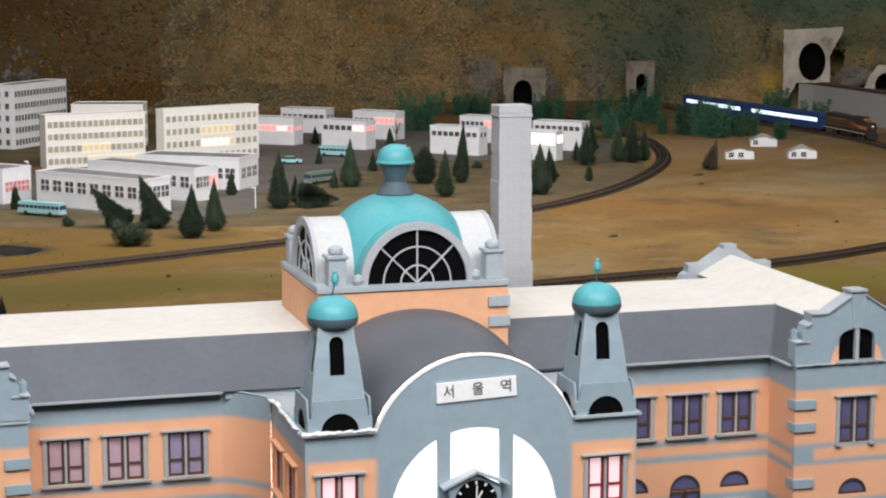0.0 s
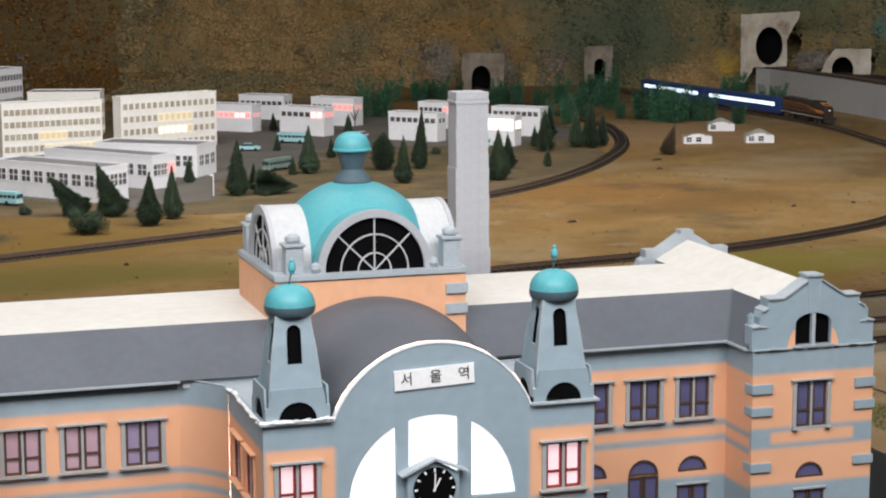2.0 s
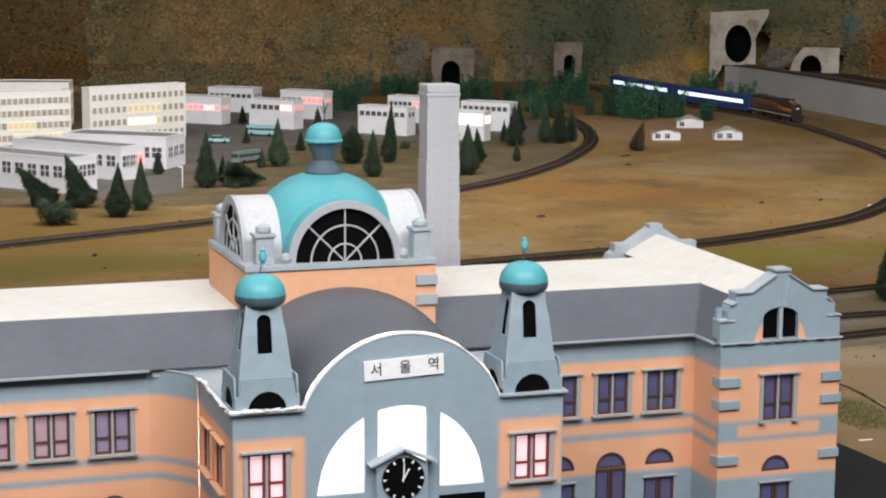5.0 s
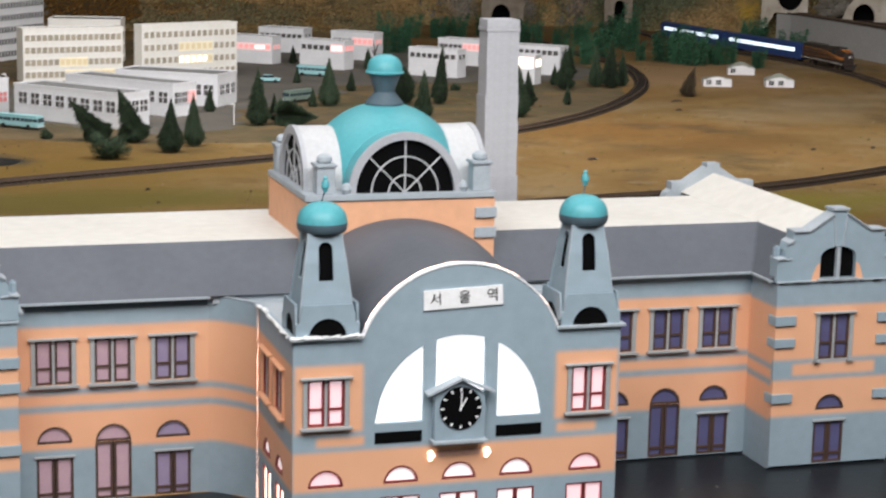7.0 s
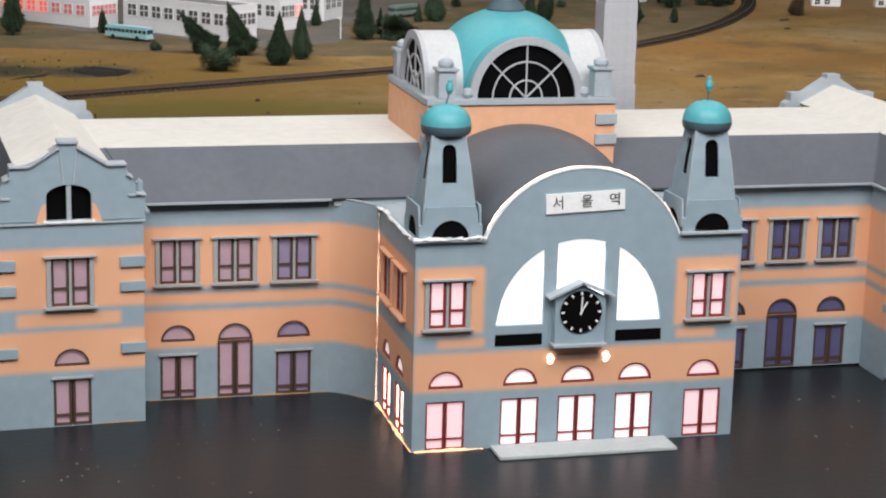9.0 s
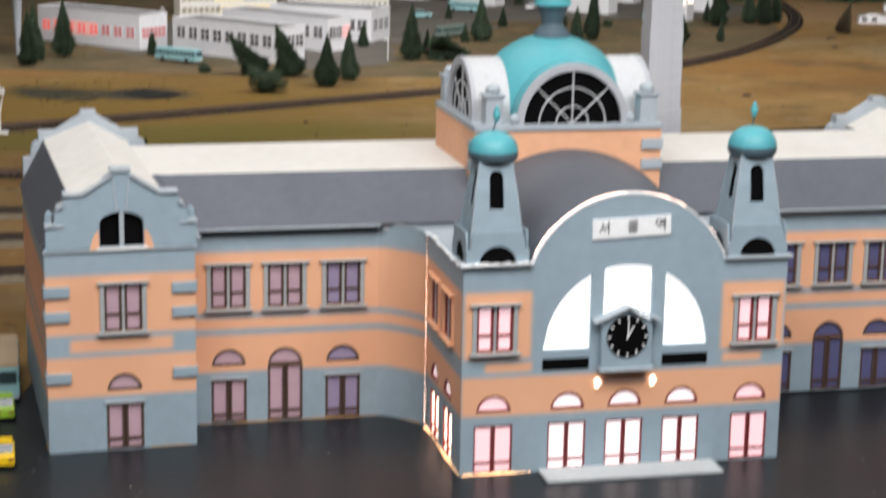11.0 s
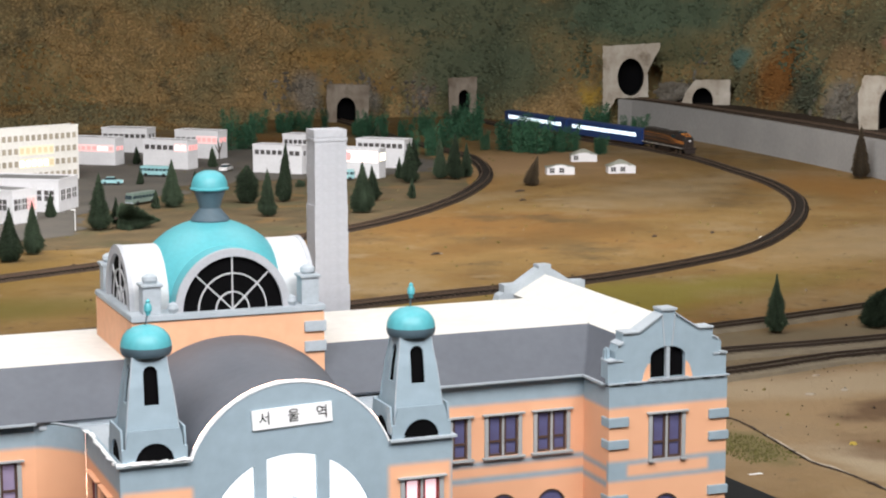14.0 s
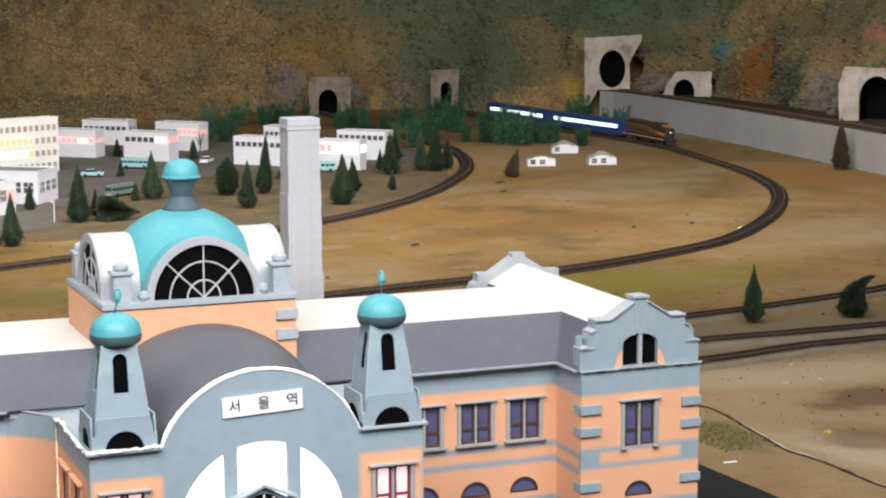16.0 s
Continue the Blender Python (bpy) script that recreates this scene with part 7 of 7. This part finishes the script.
for x, y, h in FRONT_SHRUBS + BACK_SHRUBS:
    shrub_at(x, y, h)
    if h > 0.09:
        shrub_at(x + rt.uniform(-0.07, 0.07), y + rt.uniform(0.0, 0.10), h * rt.uniform(0.55, 0.85))
for k, (x, y, h) in enumerate(((2.55, 7.0, 0.11), (3.0, 6.05, 0.16), (2.9, 6.5, 0.17))):
    SHRUBS[k].matrix_basis = T((x, y, -0.008)) @ Matrix.Scale(h * 0.8, 4)
ROUND = tagged(shrub(9, M_PINE, "round dark green bush", 0.85, 7000, 0.020), group="round bushes")
for x, y, s in ((-0.13, 3.67, 0.045), (1.51, 4.86, 0.045), (-0.125, 3.70, 0.03)):
    copy_thing(ROUND, T((x, y, -0.006)) @ Matrix.Scale(s, 4) @ Matrix.Rotation(x * 9, 4, "Z"))
ROUND.matrix_basis = T((0.0, 3.24, -0.006)) @ Matrix.Diagonal((0.128, 0.128, 0.105, 1))
for k in range(4):
    shrub_at(4.17 + 0.05 * k, 5.32 - 0.08 * k, 0.19)

solid("point_motor", box(-0.020, 0.020, -0.010, 0.010, 0.0, 0.006, 0.002), M_TYRE, "small black point motor beside the track", "point motor", m=T((1.621, 1.281, 0.003)))

# bare twig tree between the houses
twig = solid("bare_tree", tube([(0, 0, 0), (0.004, 0, 0.045), (-0.006, 0, 0.095)], [0.004, 0.003, 0.001], 6, tube([(0.002, 0, 0.035), (0.02, 0, 0.085)], [0.003, 0.001], 5, tube([(0.003, 0, 0.03), (-0.018, 0, 0.07)], [0.0025, 0.001], 5))), M_BARK,
             "bare forked twig standing as a tree", "tree", m=T((1.50, 6.02, -0.004)))

# ---- vehicles ----


def wheel_mesh(r, w):
    return moved(lathe([(0, -w / 2), (r * 0.9, -w / 2), (r, -w / 4), (r, w / 4), (r * 0.9, w / 2), (0, w / 2)], 14), Matrix.Rotation(radians(90), 4, "X"))


def bus(label, at, angle, length, body, roof=None, width=0.036, high=0.042):
    ob = thing("bus", label, "bus", "model road vehicles", m=rot_m(at[0], at[1], 0.0, angle))
    part("body", box(0, length, -width / 2, width / 2, 0.006, high - 0.004, 0.003), body, ob)
    part("roof", box(0.002, length - 0.002, -width / 2 + 0.001, width / 2 - 0.001, high - 0.005, high, 0.002), roof or body, ob)
    n = max(4, int(length / 0.016))
    for k in range(n):
        x = length * (k + 0.5) / n
        for s in (-1, 1):
            part("side_window", cached(("bus_window", round(length / n, 4)), lambda: box(-length / n * 0.40, length / n * 0.40, -0.0008, 0.0008, 0, 0.010), M_GLASSD), None, ob, m=T((x, s * width / 2, high * 0.55)))
    for x in (-0.0005, length + 0.0005):
        part("windscreen", box(x - 0.0008, x + 0.0008, -width * 0.40, width * 0.40, high * 0.52, high * 0.84), M_GLASSD, ob)
        part("bumper", box(x - 0.0016, x + 0.0016, -width * 0.48, width * 0.48, 0.007, 0.011, 0.0006), M_TRIM, ob)
    for x in (length * 0.2, length * 0.78):
        for s in (-1, 1):
            part("wheel", cached(("bus_wheel",), lambda: wheel_mesh(0.0075, 0.006), M_TYRE), None, ob, m=T((x, s * (width / 2 - 0.002), 0.0075)))
    return ob


def car(label, at, angle, body, length=0.062, width=0.027):
    ob = thing("car", label, "car", "model road vehicles", m=rot_m(at[0], at[1], 0.0, angle))
    prof = [(0, 0.006), (length, 0.006), (length, 0.013), (length * 0.98, 0.0165), (length * 0.74, 0.0185), (length * 0.12, 0.0185), (0.001, 0.016)]
    part("body", moved(sheet([prof], width), T((0, -width / 2, 0))), body, ob)
    cab = [(length * 0.14, 0.018), (length * 0.76, 0.018), (length * 0.62, 0.0275), (length * 0.26, 0.0275)]
    c = part("cabin", moved(sheet([cab], width * 0.86), T((0, -width * 0.43, 0))), M_GLASSD, ob)
    part("roof", box(length * 0.25, length * 0.63, -width * 0.42, width * 0.42, 0.0272, 0.0290, 0.0008), body, c)
    for x in (length * 0.2, length * 0.8):
        for s in (-1, 1):
            part("wheel", cached(("car_wheel",), lambda: wheel_mesh(0.0062, 0.005), M_TYRE), None, ob, m=T((x, s * (width / 2 - 0.001), 0.0062)))
    for s in (-1, 1):
        part("headlight", cached(("headlight",), lambda: box(-0.0008, 0.0008, -0.003, 0.003, -0.0014, 0.0014), M_PAPER), None, ob, m=T((length, s * width * 0.33, 0.0125)))
        part("tail_light", cached(("tail_light",), lambda: box(-0.0008, 0.0008, -0.003, 0.003, -0.0014, 0.0014), M_REDBROWN), None, ob, m=T((0, s * width * 0.33, 0.0125)))
    return ob


bus("pale turquoise bus with a row of dark windows", (-0.25, 3.985), -44, 0.165, M_CYAN)
bus("pale turquoise bus with a row of dark windows", (1.035, 5.47), -38, 0.135, M_CYAN)
bus("pale turquoise bus beside a lit house", (1.71, 5.03), -25, 0.075, M_CYAN)
car("small white and red car beside a fir", (1.375, 5.485), 58, M_WHITECAR, 0.090, 0.034)
bus("sage green bus parked askew", (0.775, 4.50), 37, 0.135, M_SAGE)
car("pale turquoise saloon car", (0.82, 5.215), -15, M_CYAN, 0.085, 0.034)
bus("pale turquoise bus with a sand-coloured roof", (-0.722, 0.378), 90, 0.16, M_CYAN, M_SAND, 0.034, 0.052)
car("lime green hatchback parked behind a bus", (-0.724, 0.298), 90, M_LIME, 0.055, 0.024)
car("small white car with dark windows", (-0.746, 0.214), 90, M_WHITECAR, 0.060, 0.028)
car("bright yellow saloon car on the forecourt", (-0.726, 0.112), 90, M_YELLOW, 0.060, 0.026)

# ---- the train on the outer track ----


def along(s):
    """Place and heading on the outer track, s metres back from its far end's tunnel."""
    i = max(1, min(len(TRACK_B) - 2, len(TRACK_B) - 1 - int(s / 0.03)))
    f = s / 0.03 - int(s / 0.03)
    p = TRACK_B[i].lerp(TRACK_B[i - 1], f)
    return p


def rail_frame(s0, s1):
    a, b = along(s0), along(s1)
    ang = math.degrees(math.atan2(b.y - a.y, b.x - a.x))
    return T((a.x, a.y, 0.0125)) @ Matrix.Rotation(radians(ang), 4, "Z"), (b - a).length


def bogie(ob, x):
    part("bogie", box(x - 0.035, x + 0.035, -0.017, 0.017, 0.004, 0.013, 0.001), M_TYRE, ob)
    for dx in (-0.022, 0.022):
        for s in (-1, 1):
            part("wheel", cached(("rail_wheel",), lambda: wheel_mesh(0.009, 0.004), M_RAIL), None, ob, m=T((x + dx, s * 0.0165, 0.009)))


def coach(s0, s1):
    m, ln = rail_frame(s0, s1)
    ob = thing("railway_coach", "dark blue passenger coach with glowing white windows", "railway coach", "carriages of the train", m=m)
    part("body", box(0.004, ln - 0.004, -0.031, 0.031, 0.012, 0.072, 0.002), M_COACH, ob)
    prof = arc(0, 0.066, 0.031, 8, 172, 12)
    part("roof", moved(sheet([[(x, 0.07 + (z - 0.066) * 0.45) for x, z in prof]], ln - 0.010), T((0.005, 0, 0)) @ Matrix.Rotation(radians(-90), 4, "Z")), M_COACH, ob, "dark blue curved roof", smooth=True)
    n = 16
    for k in range(n):
        for s in (-1, 1):
            part("window", cached(("coach_window",), lambda: box(-0.0155, 0.0155, -0.0008, 0.0008, 0, 0.0165), M_COACHW), None, ob, m=T((0.05 + (ln - 0.10) * (k + 0.5) / n, s * 0.0312, 0.044)))
    bogie(ob, 0.08)
    bogie(ob, ln - 0.08)
    return ob


def locomotive(s0, s1):
    """A hood diesel: a rounded body with a raised cab roof, a sloping nose, two swept stripes, a pale sill and a deep underframe."""
    m, ln = rail_frame(s0, s1)
    ob = thing("diesel_locomotive", "black and orange diesel locomotive heading a passenger train", "locomotive", m=m)
    ring = [(-0.029, 0.030), (-0.029, 0.078), (-0.026, 0.086), (-0.019, 0.0915), (-0.008, 0.0940), (0.008, 0.0940), (0.019, 0.0915), (0.026, 0.086), (0.029, 0.078), (0.029, 0.030)]
    stations = [(0.004, 0.93, 0.97), (0.012, 1.0, 1.0), (ln - 0.150, 1.0, 1.0), (ln - 0.140, 1.0, 1.06), (ln - 0.078, 1.0, 1.06), (ln - 0.060, 0.98, 0.93), (ln - 0.030, 0.92, 0.86), (ln - 0.010, 0.80, 0.76), (ln - 0.002, 0.66, 0.62)]
    bm = bmesh.new()
    rows = [[bm.verts.new((x, y * wide, 0.030 + (z - 0.030) * tall)) for y, z in ring] for x, wide, tall in stations]
    for a, b in zip(rows, rows[1:]):
        for k in range(len(ring)):
            n = (k + 1) % len(ring)
            bm.faces.new((a[k], a[n], b[n], b[k]))
    bm.faces.new(rows[0])
    bm.faces.new(rows[-1])
    bmesh.ops.recalc_face_normals(bm, faces=bm.faces)
    part("body", bm, M_LOCO, ob, smooth=True)
    part("frame", box(-0.003, ln + 0.002, -0.032, 0.032, 0.022, 0.0305, 0.001), M_LOCO, ob)
    part("fuel_tank", box(ln * 0.36, ln * 0.64, -0.024, 0.024, 0.006, 0.0225, 0.003), M_LOCO, ob)
    part("snow_plough", slab([(ln - 0.002, -0.028, 0.024), (ln - 0.002, 0.028, 0.024), (ln + 0.010, 0.022, 0.006), (ln + 0.010, -0.022, 0.006)], 0.003), M_LOCO, ob)
    for s in (-1, 1):
        part("sill", box(-0.002, ln - 0.004, s * 0.0322 - 0.0006, s * 0.0322 + 0.0006, 0.0275, 0.0305), M_SILL, ob, "pale sill line")
        for z0, z1, drop in ((0.0742, 0.0760, 0.020), (0.0620, 0.0632, 0.014)):
            bm = bmesh.new()
            steps = [(0.010, 0.0, 1.0), (ln * 0.45, 0.0, 1.0), (ln * 0.62, -0.25, 1.1), (ln * 0.76, -0.70, 1.5), (ln - 0.062, -1.0, 2.6), (ln - 0.032, -1.05, 2.6), (ln - 0.012, -1.1, 2.2)]
            tops = []
            for x, f, fat in steps:
                wide = 0.0292 * (1.0 if x < ln - 0.065 else 0.985 if x < ln - 0.05 else 0.925 if x < ln - 0.02 else 0.81)
                za = z0 + drop * f
                tops.append([bm.verts.new((x, s * wide, za)), bm.verts.new((x, s * wide, za + (z1 - z0) * fat)), bm.verts.new((x, s * (wide + 0.0008), za + (z1 - z0) * fat)), bm.verts.new((x, s * (wide + 0.0008), za))])
            for a, b in zip(tops, tops[1:]):
                for k in range(4):
                    n = (k + 1) % 4
                    bm.faces.new((a[k], a[n], b[n], b[k]))
            bm.faces.new(tops[0])
            bm.faces.new(tops[-1])
            bmesh.ops.recalc_face_normals(bm, faces=bm.faces)
            part("stripe", bm, M_STRIPE, ob, "orange swept stripe")
        part("handrail", tube([(0.014, s * 0.0325, 0.046), (ln * 0.5, s * 0.0325, 0.047), (ln - 0.08, s * 0.0325, 0.046)], 0.0007, 5), M_STRIPE, ob)
        part("cab_window", box(ln - 0.128, ln - 0.092, s * 0.0292 - 0.0007, s * 0.0292 + 0.0007, 0.070, 0.082), M_GLASSD, ob)
    part("nose_panel", slab([(ln - 0.058, -0.018, 0.0905), (ln - 0.058, 0.018, 0.0905), (ln - 0.012, 0.013, 0.0800), (ln - 0.012, -0.013, 0.0800)], 0.0012), M_STRIPE, ob, "orange panel on the sloping nose")
    part("windscreen", slab([(ln - 0.0775, -0.020, 0.0975), (ln - 0.0775, 0.020, 0.0975), (ln - 0.0625, 0.018, 0.0915), (ln - 0.0625, -0.018, 0.0915)], 0.001), M_GLASSD, ob)
    part("headlight", box(ln - 0.004, ln + 0.0005, -0.005, 0.005, 0.058, 0.064, 0.001), M_PAPER, ob)
    for k in range(4):
        part("roof_fan", lathe([(0, 0.0925), (0.013, 0.0925), (0.0115, 0.0975), (0, 0.0975)], 14), M_LOCO, ob, m=T((0.045 + 0.045 * k, 0, 0)))
    bogie(ob, 0.07)
    bogie(ob, ln - 0.08)
    return ob


END = 2.66
locomotive(END - 0.40, END + 0.03)
coach(END - 1.10, END - 0.41)
coach(END - 1.80, END - 1.11)

# ---- small things on the layout ----
mast = thing("white_mast", "small white lattice mast on a base beside the track", "mast", m=T((-0.735, 2.60, -0.004)))
part("base", box(-0.02, 0.02, -0.012, 0.012, 0, 0.006, 0.001), M_WHITECAR, mast)
part("pole", tube([(0, 0, 0.004), (0, 0, 0.125)], [0.003, 0.002], 7), M_WHITECAR, mast)
part("lamp_box", box(0.002, 0.014, -0.006, 0.006, 0.095, 0.112, 0.001), M_WHITECAR, mast)
part("brace", tube([(-0.018, 0, 0.006), (0.0, 0, 0.04), (0.010, 0, 0.096)], 0.0016, 6), M_WHITECAR, mast)
for x, y, h in ((0.479, 3.92, 0.069), (-0.18, 4.63, 0.10)):
    pole = thing("lamp_post", "thin white street lamp post", "lamp post", "street lamps of the yard", m=T((x, y, -0.004)))
    part("post", tube([(0, 0, 0), (0, 0, h)], 0.0016, 6), M_WHITECAR, pole)
    part("lamp_head", box(-0.012, 0.002, -0.002, 0.002, h - 0.002, h + 0.002), M_WHITECAR, pole)
rc = random.Random(12)
edge_line = spline([(1.02, 0.97, 0.0), (1.095, 0.905, 0.0), (1.100, 0.84, 0.001), (1.090, 0.742, 0.0), (1.076, 0.653, 0.001), (1.067, 0.569, 0.0), (1.079, 0.504, 0.0), (1.081, 0.431, 0.001), (1.087, 0.319, 0.0), (1.13, 0.2, 0.0)], 0.008)
# dark tube stands in for the ragged edge of the ground sheet
solid("cable", tube([(p.x + rc.uniform(-0.0012, 0.0012), p.y + rc.uniform(-0.001, 0.001), p.z) for p in edge_line], [0.0015 + 0.0011 * max(-0.6, noise.noise(p * 40)) for p in edge_line], 6), M_BARK, "thin dark line along a ragged edge of the sandy ground", "cable")
solid("pale_ridge", tube([(p.x + 0.0052 + 0.003 * noise.noise(p * 25), p.y, -0.0030) for p in edge_line[30:]], [0.0034 + 0.0026 * noise.noise(p * 19) for p in edge_line[30:]], 6), M_CHALK, "pale ridge of ground along the dark edge line", "ground", kind="structure")


def stone(at, s, mat, label, category="stone"):
    bm = bmesh.new()
    bmesh.ops.create_icosphere(bm, subdivisions=2, radius=1.0)
    for v in bm.verts:
        k = 1 + 0.35 * noise.noise(v.co * 1.7 + Vector((at[0] * 7, at[1] * 5, 0)))
        v.co = Vector((v.co.x * s[0] * k, v.co.y * s[1] * k, max(v.co.z, -0.4) * s[2] * k))
    return solid("stone" if category == "stone" else category, bm, mat, label, category, m=T((at[0], at[1], -0.004)), smooth=True)


stone((1.353, 3.021), (0.020, 0.009, 0.007), M_CONC, "pale flat stone lying on the sandy field")
for x, y, a, ln in ((2.225, 4.401, 20, 0.055), (2.118, 4.134, -15, 0.024), (1.348, 3.010, 10, 0.034), (2.313, 3.113, 30, 0.016), (2.105, 3.103, 0, 0.018), (0.335, 3.179, 15, 0.016), (0.022, 2.666, 0, 0.012)):
    solid("twig", tube([(-ln / 2, 0, 0.0), (-ln * 0.1, 0.004, 0.003), (ln * 0.2, -0.003, 0.004), (ln / 2, 0.003, 0.0)], [0.0016, 0.0040, 0.0034, 0.0012], 6), M_BARK, "short dark broken twig on the sandy field", "twig", "twigs on the field", m=rot_m(x, y, -0.002, a))
stone((2.38, 2.93), (0.012, 0.010, 0.012), M_PAPER, "small white pebble beside the curved track")
stone((1.203, 0.655), (0.0085, 0.007, 0.006), M_TUFT, "small yellow flock tuft on the ground", "tuft")
solid("paper_scrap", box(-0.012, 0.012, -0.003, 0.003, 0, 0.0015), M_PAPER, "white scrap of card on the ground", "scrap", m=T((0.945, 0.545, -0.003)))
for k, (x, y, s) in enumerate(((1.341, 1.020, 0.012), (1.424, 1.030, 0.010), (1.448, 1.159, 0.010))):
    solid("chalk_mark", flat_patch([(x - s, y), (x, y - s * 0.6), (x + s, y), (x, y + s * 0.6)], -0.0004, 0.004, 0.012, 0.006), M_CHALK, "pale worn patch on the sandy ground", "patch", kind="structure")
solid("scatter_patch", flat_patch([(-0.425, 3.24), (-0.36, 3.13), (-0.28, 3.17), (-0.24, 3.24), (-0.34, 3.30)], -0.0014, 0.006, 0.05, 0.015), M_PATCH, "dark grey scatter patch on the field", "patch", kind="structure")
solid("scatter_patch", flat_patch([(-0.60, 3.10), (-0.50, 3.15), (-0.47, 3.20), (-0.55, 3.15)], -0.0014, 0.006, 0.03, 0.015), M_PATCH, "thin dark grey scatter streak on the field", "patch", kind="structure")
solid("crumbs", grit("crumbs", 70, M_PATCH, 0.0034, 17, (-0.68, -0.20, 3.02, 3.55)), None, "dark grey crumbs strewn round a scatter patch", "crumbs", kind="stuff")
